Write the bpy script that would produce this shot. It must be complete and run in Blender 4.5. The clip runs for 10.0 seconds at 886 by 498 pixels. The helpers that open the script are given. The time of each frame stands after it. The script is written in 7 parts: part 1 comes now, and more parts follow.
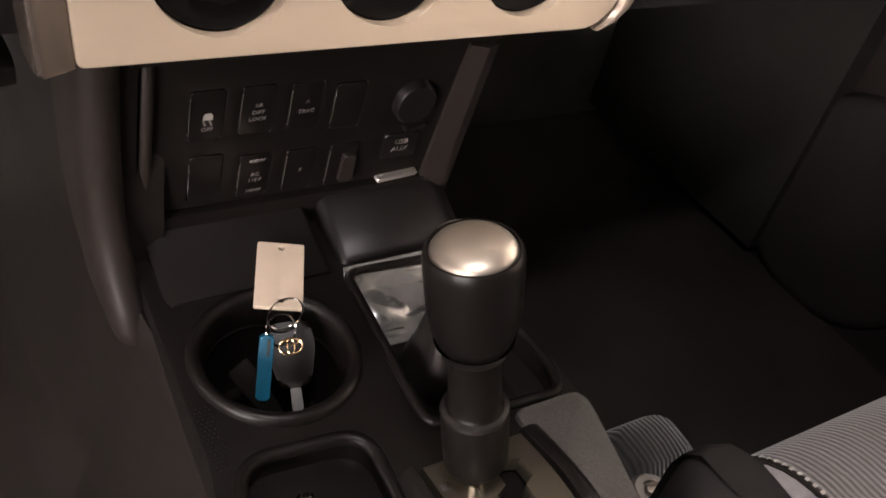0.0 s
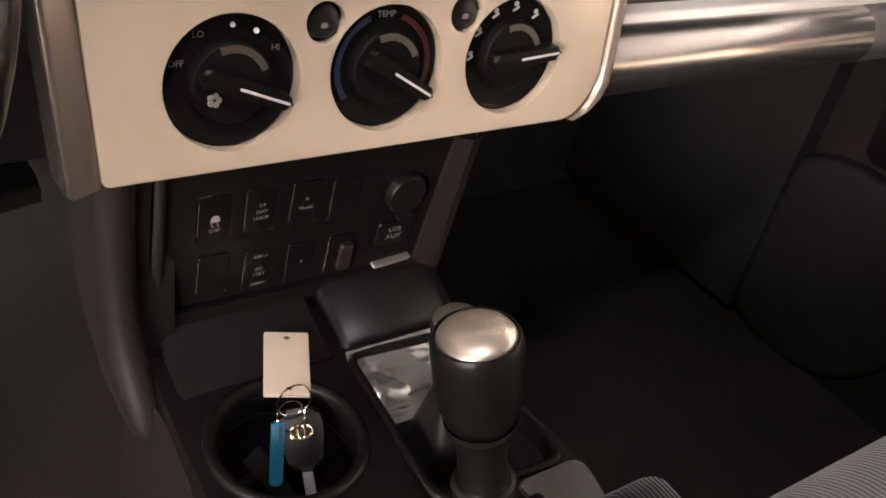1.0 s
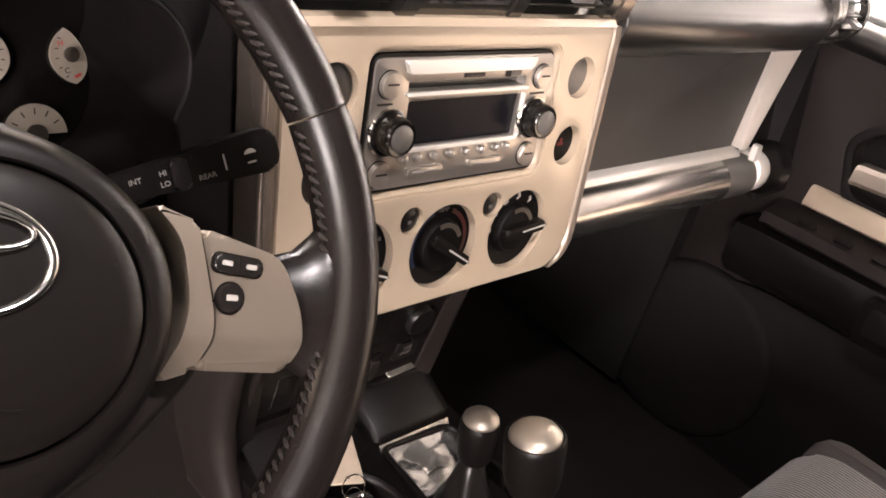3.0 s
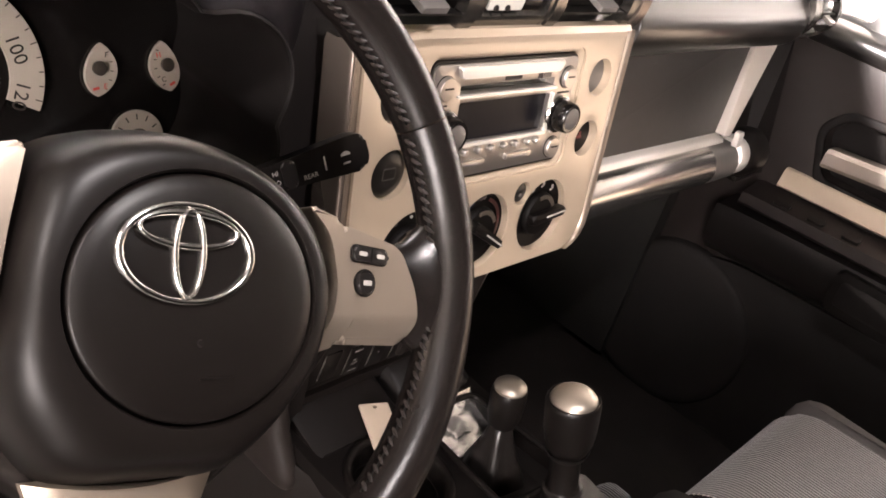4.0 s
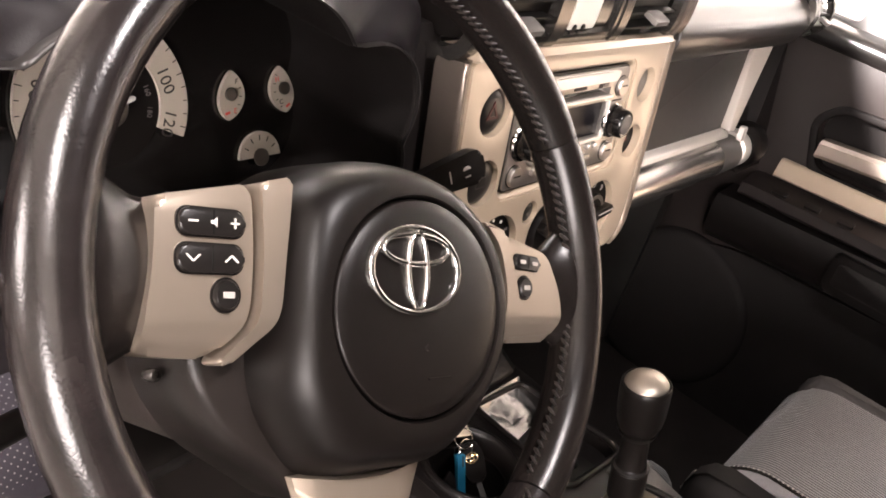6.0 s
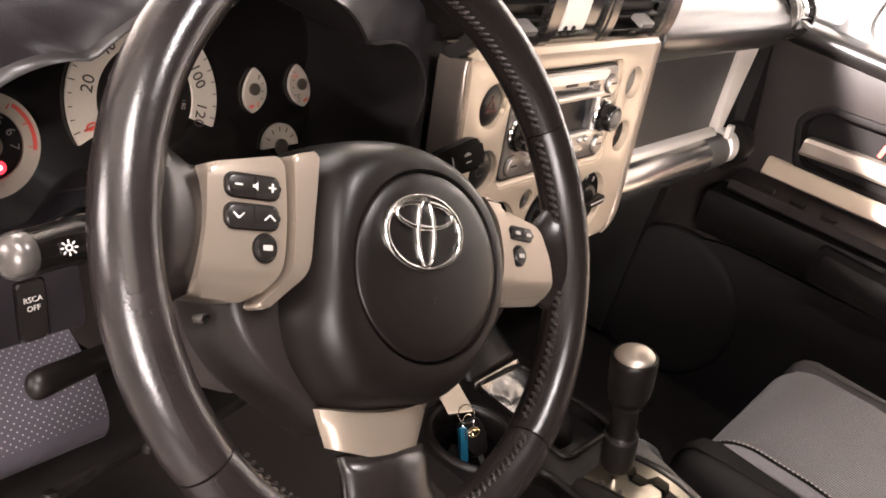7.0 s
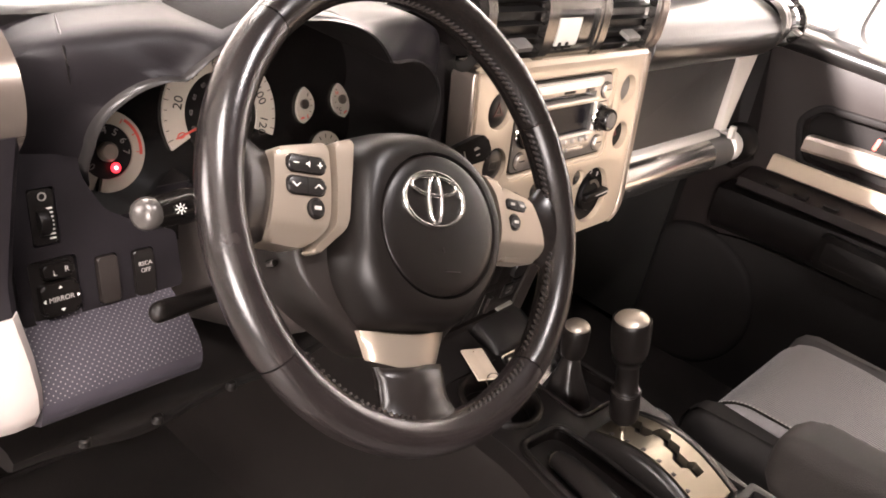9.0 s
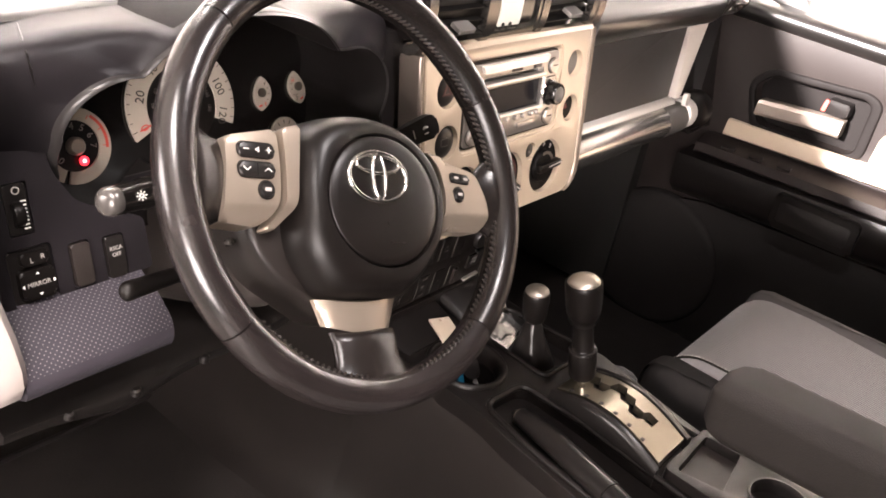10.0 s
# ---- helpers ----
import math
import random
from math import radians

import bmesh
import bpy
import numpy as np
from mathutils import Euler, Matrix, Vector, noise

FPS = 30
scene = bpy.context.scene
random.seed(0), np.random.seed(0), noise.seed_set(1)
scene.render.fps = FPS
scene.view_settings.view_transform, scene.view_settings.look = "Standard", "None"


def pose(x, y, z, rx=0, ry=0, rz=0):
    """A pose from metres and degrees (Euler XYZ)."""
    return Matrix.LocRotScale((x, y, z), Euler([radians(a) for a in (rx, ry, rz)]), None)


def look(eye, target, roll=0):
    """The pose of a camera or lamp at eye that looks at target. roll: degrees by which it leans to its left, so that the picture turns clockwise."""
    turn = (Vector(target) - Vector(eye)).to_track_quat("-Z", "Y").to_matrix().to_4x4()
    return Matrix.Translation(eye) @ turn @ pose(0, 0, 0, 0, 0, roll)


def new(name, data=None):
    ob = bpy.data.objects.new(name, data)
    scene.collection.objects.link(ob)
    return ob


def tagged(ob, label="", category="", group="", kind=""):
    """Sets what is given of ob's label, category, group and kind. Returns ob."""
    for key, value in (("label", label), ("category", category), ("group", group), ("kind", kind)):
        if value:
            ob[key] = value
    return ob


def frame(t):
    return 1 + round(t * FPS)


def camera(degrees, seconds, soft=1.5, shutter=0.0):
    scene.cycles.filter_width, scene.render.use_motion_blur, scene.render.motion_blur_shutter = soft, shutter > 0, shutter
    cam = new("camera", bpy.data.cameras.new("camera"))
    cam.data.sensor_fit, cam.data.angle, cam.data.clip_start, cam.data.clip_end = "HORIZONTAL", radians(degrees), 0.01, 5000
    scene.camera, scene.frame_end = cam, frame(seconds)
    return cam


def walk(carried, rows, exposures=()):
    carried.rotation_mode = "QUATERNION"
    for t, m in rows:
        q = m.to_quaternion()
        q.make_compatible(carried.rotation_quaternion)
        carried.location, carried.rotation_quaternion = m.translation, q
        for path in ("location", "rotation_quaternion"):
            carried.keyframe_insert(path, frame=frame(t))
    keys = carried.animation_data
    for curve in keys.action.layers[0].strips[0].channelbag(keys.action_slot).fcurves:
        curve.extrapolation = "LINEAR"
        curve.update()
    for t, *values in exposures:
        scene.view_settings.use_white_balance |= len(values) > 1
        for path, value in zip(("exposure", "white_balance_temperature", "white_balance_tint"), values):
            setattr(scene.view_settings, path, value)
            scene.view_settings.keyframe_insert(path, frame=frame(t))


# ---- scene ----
cam = camera(53.59, 10.0, 1.75)
ROWS = [
    (0.0, 0.1719, -0.2478, 0.7046, 49.70, -11.53, -29.40),
    (0.5, 0.1640, -0.2530, 0.7096, 52.37, -10.53, -30.53),
    (1.0, 0.1475, -0.2572, 0.7335, 54.52, -9.90, -32.36),
    (1.5, 0.0931, -0.2777, 0.7851, 57.35, -10.61, -35.34),
    (2.0, 0.0441, -0.2797, 0.8174, 59.49, -12.29, -38.50),
    (2.5, -0.0187, -0.2755, 0.8411, 60.72, -13.49, -40.60),
    (4.0, -0.1858, -0.2551, 0.8815, 60.16, -15.21, -45.64),
    (4.5, -0.2234, -0.2480, 0.8887, 61.10, -15.39, -46.52),
    (4.8, -0.2472, -0.2365, 0.8919, 61.21, -15.99, -47.09),
    (5.0, -0.2586, -0.2279, 0.8886, 61.52, -15.71, -47.74),
    (5.5, -0.2773, -0.2057, 0.8863, 60.93, -15.52, -48.79),
    (6.0, -0.3000, -0.1935, 0.8865, 60.54, -15.38, -49.76),
    (7.5, -0.3902, -0.2690, 0.9063, 61.78, -14.67, -49.61),
    (8.0, -0.4257, -0.3027, 0.9151, 62.24, -14.41, -47.73),
    (8.5, -0.4469, -0.3371, 0.9233, 62.54, -13.54, -47.18),
    (9.0, -0.4641, -0.3541, 0.9380, 62.42, -11.78, -47.78),
    (9.5, -0.4763, -0.3815, 0.9575, 61.59, -10.33, -49.14),
    (10.0, -0.4840, -0.4123, 0.9665, 61.31, -9.75, -49.64),
]
EXPOSURE = (0.32, 0.28, 0.34, 0.22, 0.22, 0.42)
walk(cam, [(t, pose(x, y, z, rx, ry, rz)) for t, x, y, z, rx, ry, rz in ROWS], [(0.0, EXPOSURE[0]), (1.0, EXPOSURE[1]), (2.5, EXPOSURE[2]), (4.5, EXPOSURE[3]), (7.5, EXPOSURE[4]), (10.0, EXPOSURE[5])])

# ---- light: a bright white showroom round the car ----
world = bpy.data.worlds.new("showroom_air")
world.use_nodes = True
world.node_tree.nodes["Background"].inputs[0].default_value = (1.0, 0.93, 0.86, 1)
world.node_tree.nodes["Background"].inputs[1].default_value = 0.15
scene.world = world


def area_lamp(name, eye, target, sx, sy, watts, colour):
    data = bpy.data.lights.new(name, "AREA")
    data.shape, data.size, data.size_y, data.energy, data.color = "RECTANGLE", sx, sy, watts, colour
    ob = new(name, data)
    ob.matrix_world = look(eye, target)
    return ob


WARM = (1.0, 0.90, 0.88)
MAP_COLOUR = (1.0, 0.92, 0.925)
# added unseen ceiling lights: x, y, watts, and the point each is turned to
LIGHTS = ((0.6, 2.6, 130, (0.6, 2.6, 0)), (-1.25, -0.8, 230, (-1.25, -0.8, 0)), (4.4, 1.4, 2400, (6.0, 1.6, 1.6)), (4.2, 2.6, 1700, (6.0, 3.4, 1.6)), (2.3, 5.0, 1600, (2.8, 7.0, 1.8)))
# added unseen panes: place of the middle, half width along wall, half height, glow
WINDOWS = ((-4.44, 2.1, 1.55, 1.0, 0.8, 24.0), (-4.44, -3.2, 1.35, 1.4, 1.0, 36.0))
# narrow unseen spotlight added ahead of the open driver's door, aimed at passenger door
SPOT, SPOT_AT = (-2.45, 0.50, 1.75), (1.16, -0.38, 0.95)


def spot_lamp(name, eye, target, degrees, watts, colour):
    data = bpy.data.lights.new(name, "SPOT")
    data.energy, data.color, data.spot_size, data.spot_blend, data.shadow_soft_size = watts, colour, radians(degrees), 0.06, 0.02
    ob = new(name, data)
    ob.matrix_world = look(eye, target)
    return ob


# map light in the roof over the console, switched on
MAP_LIGHT = (0.12, -0.22, 1.262)
# ---- materials ----
def rgba(c):
    return (c[0], c[1], c[2], 1.0)


def material(name, colour, rough=0.5, metal=0.0, grain=0.0, grain_scale=900.0, vary=0.12, vary_scale=14.0,
             coat=0.0, smear=0.03, cell=False, second=None, ior=1.5):
    """Principled surface with colour that drifts at two scales, gloss that is smeared, and fine relief."""
    mat = bpy.data.materials.new(name)
    mat.use_nodes = True
    nt = mat.node_tree
    b = nt.nodes["Principled BSDF"]
    b.inputs["Metallic"].default_value = metal
    b.inputs["IOR"].default_value = ior
    b.inputs["Coat Weight"].default_value = coat
    b.inputs["Coat Roughness"].default_value = 0.15
    co = nt.nodes.new("ShaderNodeTexCoord")
    big = nt.nodes.new("ShaderNodeTexNoise")
    big.inputs["Scale"].default_value, big.inputs["Detail"].default_value = vary_scale, 6.0
    nt.links.new(co.outputs["Object"], big.inputs["Vector"])
    mix = nt.nodes.new("ShaderNodeMix")
    mix.data_type = "RGBA"
    lo = [max(0.0, v * (1 - vary)) for v in colour]
    hi = [min(1.0, v * (1 + vary)) for v in colour] if second is None else second
    mix.inputs["A"].default_value, mix.inputs["B"].default_value = rgba(lo), rgba(hi)
    nt.links.new(big.outputs["Fac"], mix.inputs["Factor"])
    nt.links.new(mix.outputs["Result"], b.inputs["Base Color"])
    mid = nt.nodes.new("ShaderNodeTexNoise")
    mid.inputs["Scale"].default_value, mid.inputs["Detail"].default_value = vary_scale * 6, 5.0
    nt.links.new(co.outputs["Object"], mid.inputs["Vector"])
    ramp = nt.nodes.new("ShaderNodeMapRange")
    ramp.inputs["To Min"].default_value, ramp.inputs["To Max"].default_value = max(0.02, rough - smear), min(1.0, rough + smear)
    nt.links.new(mid.outputs["Fac"], ramp.inputs["Value"])
    nt.links.new(ramp.outputs["Result"], b.inputs["Roughness"])
    if grain > 0:
        if cell:
            fine = nt.nodes.new("ShaderNodeTexVoronoi")
            fine.feature = "DISTANCE_TO_EDGE"
            out = fine.outputs["Distance"]
        else:
            fine = nt.nodes.new("ShaderNodeTexNoise")
            fine.inputs["Detail"].default_value = 3.0
            out = fine.outputs["Fac"]
        fine.inputs["Scale"].default_value = grain_scale
        nt.links.new(co.outputs["Object"], fine.inputs["Vector"])
        bump = nt.nodes.new("ShaderNodeBump")
        bump.inputs["Strength"].default_value, bump.inputs["Distance"].default_value = grain, 0.0006
        nt.links.new(out, bump.inputs["Height"])
        nt.links.new(bump.outputs["Normal"], b.inputs["Normal"])
    return mat


def glow(name, colour, strength):
    mat = bpy.data.materials.new(name)
    mat.use_nodes = True
    b = mat.node_tree.nodes["Principled BSDF"]
    b.inputs["Base Color"].default_value = rgba(colour)
    b.inputs["Emission Color"].default_value, b.inputs["Emission Strength"].default_value = rgba(colour), strength
    return mat


def woven(name, colour, scale, bands, axis="X", dark=0.35, depth=0.9):
    """Cloth with raised ribs: a wave texture across, threads along."""
    mat = bpy.data.materials.new(name)
    mat.use_nodes = True
    nt = mat.node_tree
    b = nt.nodes["Principled BSDF"]
    b.inputs["Roughness"].default_value = 0.85
    b.inputs["Sheen Weight"].default_value = 0.25
    co = nt.nodes.new("ShaderNodeTexCoord")
    wave = nt.nodes.new("ShaderNodeTexWave")
    wave.wave_type, wave.bands_direction = "BANDS", axis
    wave.inputs["Scale"].default_value, wave.inputs["Distortion"].default_value = bands, 0.6
    wave.inputs["Detail"].default_value, wave.inputs["Detail Scale"].default_value = 2.0, 3.0
    nt.links.new(co.outputs["Object"], wave.inputs["Vector"])
    thread = nt.nodes.new("ShaderNodeTexNoise")
    thread.inputs["Scale"].default_value, thread.inputs["Detail"].default_value = scale, 4.0
    nt.links.new(co.outputs["Object"], thread.inputs["Vector"])
    add = nt.nodes.new("ShaderNodeMath")
    add.operation = "MULTIPLY"
    soft = nt.nodes.new("ShaderNodeMapRange")
    soft.inputs["To Min"].default_value, soft.inputs["To Max"].default_value = 0.55, 1.15
    nt.links.new(thread.outputs["Fac"], soft.inputs["Value"])
    nt.links.new(wave.outputs["Fac"], add.inputs[0])
    nt.links.new(soft.outputs["Result"], add.inputs[1])
    mix = nt.nodes.new("ShaderNodeMix")
    mix.data_type = "RGBA"
    mix.inputs["A"].default_value, mix.inputs["B"].default_value = rgba([v * dark for v in colour]), rgba([min(1, v * 1.7) for v in colour])
    nt.links.new(add.outputs[0], mix.inputs["Factor"])
    nt.links.new(mix.outputs["Result"], b.inputs["Base Color"])
    bump = nt.nodes.new("ShaderNodeBump")
    bump.inputs["Strength"].default_value, bump.inputs["Distance"].default_value = depth, 0.0012
    nt.links.new(add.outputs[0], bump.inputs["Height"])
    nt.links.new(bump.outputs["Normal"], b.inputs["Normal"])
    return mat


def dotted(name, ground, dot, pitch, size):
    """Knee bolster skin with a staggered grid of small pale dots."""
    mat = material(name, ground, 0.40, grain=0.15, grain_scale=700, vary=0.2, ior=1.36)
    nt = mat.node_tree
    b = nt.nodes["Principled BSDF"]
    old = b.inputs["Base Color"].links[0].from_socket
    co = nt.nodes.new("ShaderNodeTexCoord")
    vor = nt.nodes.new("ShaderNodeTexVoronoi")
    vor.voronoi_dimensions = "2D"
    vor.inputs["Scale"].default_value, vor.inputs["Randomness"].default_value = 1.0 / pitch, 0.0
    turn = nt.nodes.new("ShaderNodeMapping")
    turn.inputs["Rotation"].default_value = (0, 0, radians(45))
    nt.links.new(co.outputs["UV"], turn.inputs["Vector"])
    nt.links.new(turn.outputs["Vector"], vor.inputs["Vector"])
    less = nt.nodes.new("ShaderNodeMath")
    less.operation = "LESS_THAN"
    less.inputs[1].default_value = size
    nt.links.new(vor.outputs["Distance"], less.inputs[0])
    mix = nt.nodes.new("ShaderNodeMix")
    mix.data_type = "RGBA"
    mix.inputs["B"].default_value = rgba(dot)
    nt.links.new(old, mix.inputs["A"])
    nt.links.new(less.outputs[0], mix.inputs["Factor"])
    nt.links.new(mix.outputs["Result"], b.inputs["Base Color"])
    return mat


def clear(name, rough=0.0, tint=(1, 1, 1)):
    mat = bpy.data.materials.new(name)
    mat.use_nodes = True
    b = mat.node_tree.nodes["Principled BSDF"]
    b.inputs["Base Color"].default_value = rgba(tint)
    b.inputs["Transmission Weight"].default_value, b.inputs["Roughness"].default_value, b.inputs["IOR"].default_value = 1.0, rough, 1.1
    return mat


M_SAND = material("sand_paint", (0.450, 0.364, 0.272), 0.30, 0.15, grain=0.02, vary=0.05, coat=0.3)
M_SATIN = material("satin_champagne", (0.40, 0.34, 0.29), 0.36, 0.6, vary=0.06, smear=0.0)
M_SILVER = material("satin_silver", (0.52, 0.49, 0.46), 0.30, 0.8, vary=0.06, smear=0.0)
M_RADIO = material("radio_silver", (0.42, 0.39, 0.36), 0.28, 0.85, vary=0.06, smear=0.0)
M_CHROME = material("chrome", (0.62, 0.59, 0.55), 0.13, 1.0, vary=0.04, smear=0.0)
M_BLACK = material("black_plastic", (0.0062, 0.0050, 0.0046), 0.36, grain=0.15, grain_scale=1400, vary=0.25, ior=1.3)
M_GRAIN = material("grained_dash_plastic", (0.0060, 0.0046, 0.0042), 0.40, grain=0.25, grain_scale=900, vary=0.2, ior=1.3)
M_ROLL = material("dash_roll_skin", (0.0090, 0.0080, 0.0074), 0.28, grain=0.05, grain_scale=1100, vary=0.2, ior=1.75, smear=0.0)
M_BROWN = material("grey_brown_trim", (0.0165, 0.0130, 0.0116), 0.44, grain=0.2, grain_scale=900, vary=0.15, ior=1.34)
M_GLOSS = material("gloss_black", (0.0065, 0.0055, 0.0051), 0.14, vary=0.2, smear=0.05)
M_KNOB = material("satin_black_rubber", (0.0050, 0.0040, 0.0036), 0.36, grain=0.15, grain_scale=1600, vary=0.2, ior=1.26)
M_LEATHER = material("black_leather", (0.0080, 0.0062, 0.0056), 0.26, grain=0.14, grain_scale=640, vary=0.3, cell=True, ior=1.36)
M_LEATHER_WORN = material("worn_glossy_leather", (0.0112, 0.0088, 0.0086), 0.22, grain=0.16, grain_scale=480, vary=0.6, vary_scale=30, cell=True, ior=1.41, smear=0.10, coat=0.10)
M_AIRBAG = material("airbag_skin", (0.0044, 0.0034, 0.0030), 0.37, grain=0.06, grain_scale=1500, vary=0.15, ior=1.29, smear=0.0)
M_UNDER_DARK = material("dark_lower_door", (0.0130, 0.0113, 0.0106), 0.7, grain=0.4, grain_scale=600, vary=0.25, ior=1.2)
M_KICK = material("dull_black_kick_panel", (0.0150, 0.0140, 0.0128), 0.7, grain=0.3, grain_scale=600, vary=0.2, ior=1.2)
M_UNDER = material("rough_dark_underside", (0.034, 0.032, 0.029), 0.8, grain=0.4, grain_scale=500, vary=0.3, ior=1.2)
M_BEAD = material("bronze_sand_bead", (0.25, 0.200, 0.160), 0.32, 0.55, vary=0.05, smear=0.0)
M_DECK = material("speckled_console_plastic", (0.020, 0.0185, 0.017), 0.38, 0.0, grain=0.8, grain_scale=900, vary=0.15, vary_scale=620, second=(0.085, 0.079, 0.074), ior=1.45)
M_STEEL = material("brushed_steel", (0.37, 0.325, 0.275), 0.40, 0.9, grain=0.04, grain_scale=1800, vary=0.08, smear=0.0)
M_GATE = material("gate_plate", (0.19, 0.168, 0.130), 0.28, 0.85, grain=0.05, vary=0.12, smear=0.0)
# black vinyl; its bright reflections are put into a pale metal colour
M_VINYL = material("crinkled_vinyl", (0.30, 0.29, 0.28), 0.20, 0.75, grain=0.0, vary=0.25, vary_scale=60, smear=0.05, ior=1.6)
M_CLOTH = woven("ribbed_seat_cloth", (0.096, 0.0895, 0.090), 1100, 66, "X", 0.22, 0.8)
M_CLOTH_DARK = material("dark_seat_cloth", (0.0085, 0.0072, 0.0064), 0.85, grain=0.8, grain_scale=900, vary=0.25, ior=1.12)
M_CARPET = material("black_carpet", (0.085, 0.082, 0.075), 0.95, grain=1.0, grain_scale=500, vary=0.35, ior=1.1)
M_BOLSTER = dotted("dotted_knee_bolster", (0.034, 0.0300, 0.0365), (0.19, 0.178, 0.178), 0.0036, 0.140)
M_DIAL = material("cream_dial_face", (0.41, 0.36, 0.30), 0.55, vary=0.08)
M_PRINT = material("white_print", (0.72, 0.70, 0.66), 0.5, vary=0.05)
M_DIM = material("dim_grey_print", (0.30, 0.28, 0.26), 0.5, vary=0.05)
M_INK = material("dark_print", (0.0161, 0.0122, 0.0101), 0.6, vary=0.1)
M_RED = material("red_print", (0.55, 0.06, 0.04), 0.5, vary=0.1)
M_DARK_RED = material("dark_red_lens", (0.085, 0.008, 0.008), 0.4, vary=0.1, ior=1.3)
M_BLUE_LINE = material("blue_scale", (0.010, 0.016, 0.04), 0.5, vary=0.1)
M_BLUE = material("blue_plastic", (0.006, 0.075, 0.13), 0.35, vary=0.15)
M_TAG = material("wooden_tag", (0.44, 0.36, 0.28), 0.6, grain=0.3, grain_scale=260, vary=0.12, vary_scale=40)
M_LCD = material("radio_display", (0.006, 0.0055, 0.0075), 0.30, vary=0.1, smear=0.0, ior=1.2)
M_LCD_PALE = material("pale_clock_display", (0.56, 0.54, 0.49), 0.35, vary=0.06)
M_GOLD = material("gold_mark", (0.75, 0.52, 0.30), 0.25, 1.0, vary=0.05)
M_DOOR = material("door_card", (0.0161, 0.0122, 0.0111), 0.44, grain=0.25, grain_scale=900, vary=0.15, ior=1.33)
M_WALL = material("white_showroom_wall", (0.82, 0.79, 0.75), 0.8, grain=0.1, grain_scale=60, vary=0.04, vary_scale=1.0)
M_WALL_GREY = material("grey_showroom_wall", (0.28, 0.27, 0.26), 0.8, grain=0.1, grain_scale=60, vary=0.06, vary_scale=1.0)
M_FLOOR = material("grey_showroom_floor", (0.16, 0.15, 0.14), 0.35, grain=0.05, grain_scale=40, vary=0.12, vary_scale=1.5)
M_BODY = material("body_paint", (0.10, 0.095, 0.09), 0.3, 0.3, vary=0.05, coat=0.4)
M_PILLAR = material("grey_pillar_cloth", (0.15, 0.145, 0.14), 0.8, grain=0.4, grain_scale=500, vary=0.1)
M_SATIN_TUBE = material("satin_tube", (0.42, 0.40, 0.385), 0.24, 0.95, vary=0.05, smear=0.0)
M_CHROME_SATIN = material("bright_satin_cap", (0.80, 0.76, 0.71), 0.34, 0.35, vary=0.04, smear=0.0)
M_SILVER_PALE = material("pale_silver_paint", (0.52, 0.47, 0.42), 0.42, 0.15, grain=0.02, vary=0.05, coat=0.1)
M_SLAT = material("vent_slat", (0.0060, 0.0053, 0.0050), 0.5, grain=0.1, vary=0.2, ior=1.25)
M_TAB = material("vent_tab", (0.19, 0.175, 0.165), 0.30, 0.3, vary=0.1)
M_LIP = material("hood_lip", (0.021, 0.019, 0.0185), 0.32, vary=0.1, ior=1.42)
M_SATIN_DARK = material("dark_satin_hub", (0.10, 0.085, 0.07), 0.35, 0.5, vary=0.1)
M_GLOSS_SOFT = material("soft_gloss_black", (0.0085, 0.0072, 0.0067), 0.28, vary=0.2, ior=1.4, smear=0.0)
M_SATIN_PANEL = material("bronze_silver_edge", (0.185, 0.152, 0.130), 0.26, 0.7, vary=0.05, smear=0.0)
M_SATIN_DARK2 = material("grey_satin", (0.13, 0.12, 0.11), 0.4, 0.3, vary=0.08)
M_POD = material("satin_pod_silver", (0.385, 0.322, 0.262), 0.31, 0.78, vary=0.04, smear=0.0)
M_CAP = material("stalk_cap_grey", (0.062, 0.056, 0.052), 0.26, 0.4, vary=0.08, smear=0.0)
M_PAD = material("smooth_dark_pad", (0.0072, 0.0062, 0.0059), 0.36, grain=0.2, vary=0.12, ior=1.30)
M_GLASS = clear("window_glass")
M_LAMP_RED = glow("red_warning_lamp", (1.0, 0.03, 0.05), 2.6)
M_LAMP_PINK = glow("pale_warning_symbol", (1.0, 0.45, 0.42), 3.5)
M_PANE_GLOW = [glow("unseen_pane_glow", (1.0, 0.90, 0.87), w[5]) for w in WINDOWS]
M_PANEL_LIGHT = glow("ceiling_light_panel", (1.0, 0.92, 0.84), 6.0)
M_SURROUND = material("lilac_black_dash_skin", (0.0095, 0.0080, 0.0090), 0.44, grain=0.22, grain_scale=900, vary=0.15, ior=1.24)
M_BAND = material("dark_satin_band", (0.115, 0.105, 0.096), 0.22, 0.85, vary=0.05, smear=0.0)
M_FAINT = material("faint_grey_print", (0.11, 0.10, 0.095), 0.5, vary=0.05)
M_MAP_LIGHT = glow("map_light_lens", (1.0, 0.86, 0.74), 12.0)
M_DEEP_RED = material("deep_red_print", (0.030, 0.003, 0.003), 0.4, vary=0.1)
M_MATTE = material("matte_black_hood", (0.0085, 0.0070, 0.0066), 0.6, grain=0.3, grain_scale=900, vary=0.2, ior=1.2)
M_DIM_LIGHT = material("pale_grey_print", (0.48, 0.46, 0.43), 0.5, vary=0.05)
M_SHROUD = material("brown_grey_column_plastic", (0.034, 0.028, 0.0255), 0.42, grain=0.25, grain_scale=900, vary=0.15, ior=1.4)
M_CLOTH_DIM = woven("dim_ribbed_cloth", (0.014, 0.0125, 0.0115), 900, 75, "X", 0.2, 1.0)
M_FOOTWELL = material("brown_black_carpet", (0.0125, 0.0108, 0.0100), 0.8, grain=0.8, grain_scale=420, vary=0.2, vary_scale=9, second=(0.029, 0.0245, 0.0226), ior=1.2)
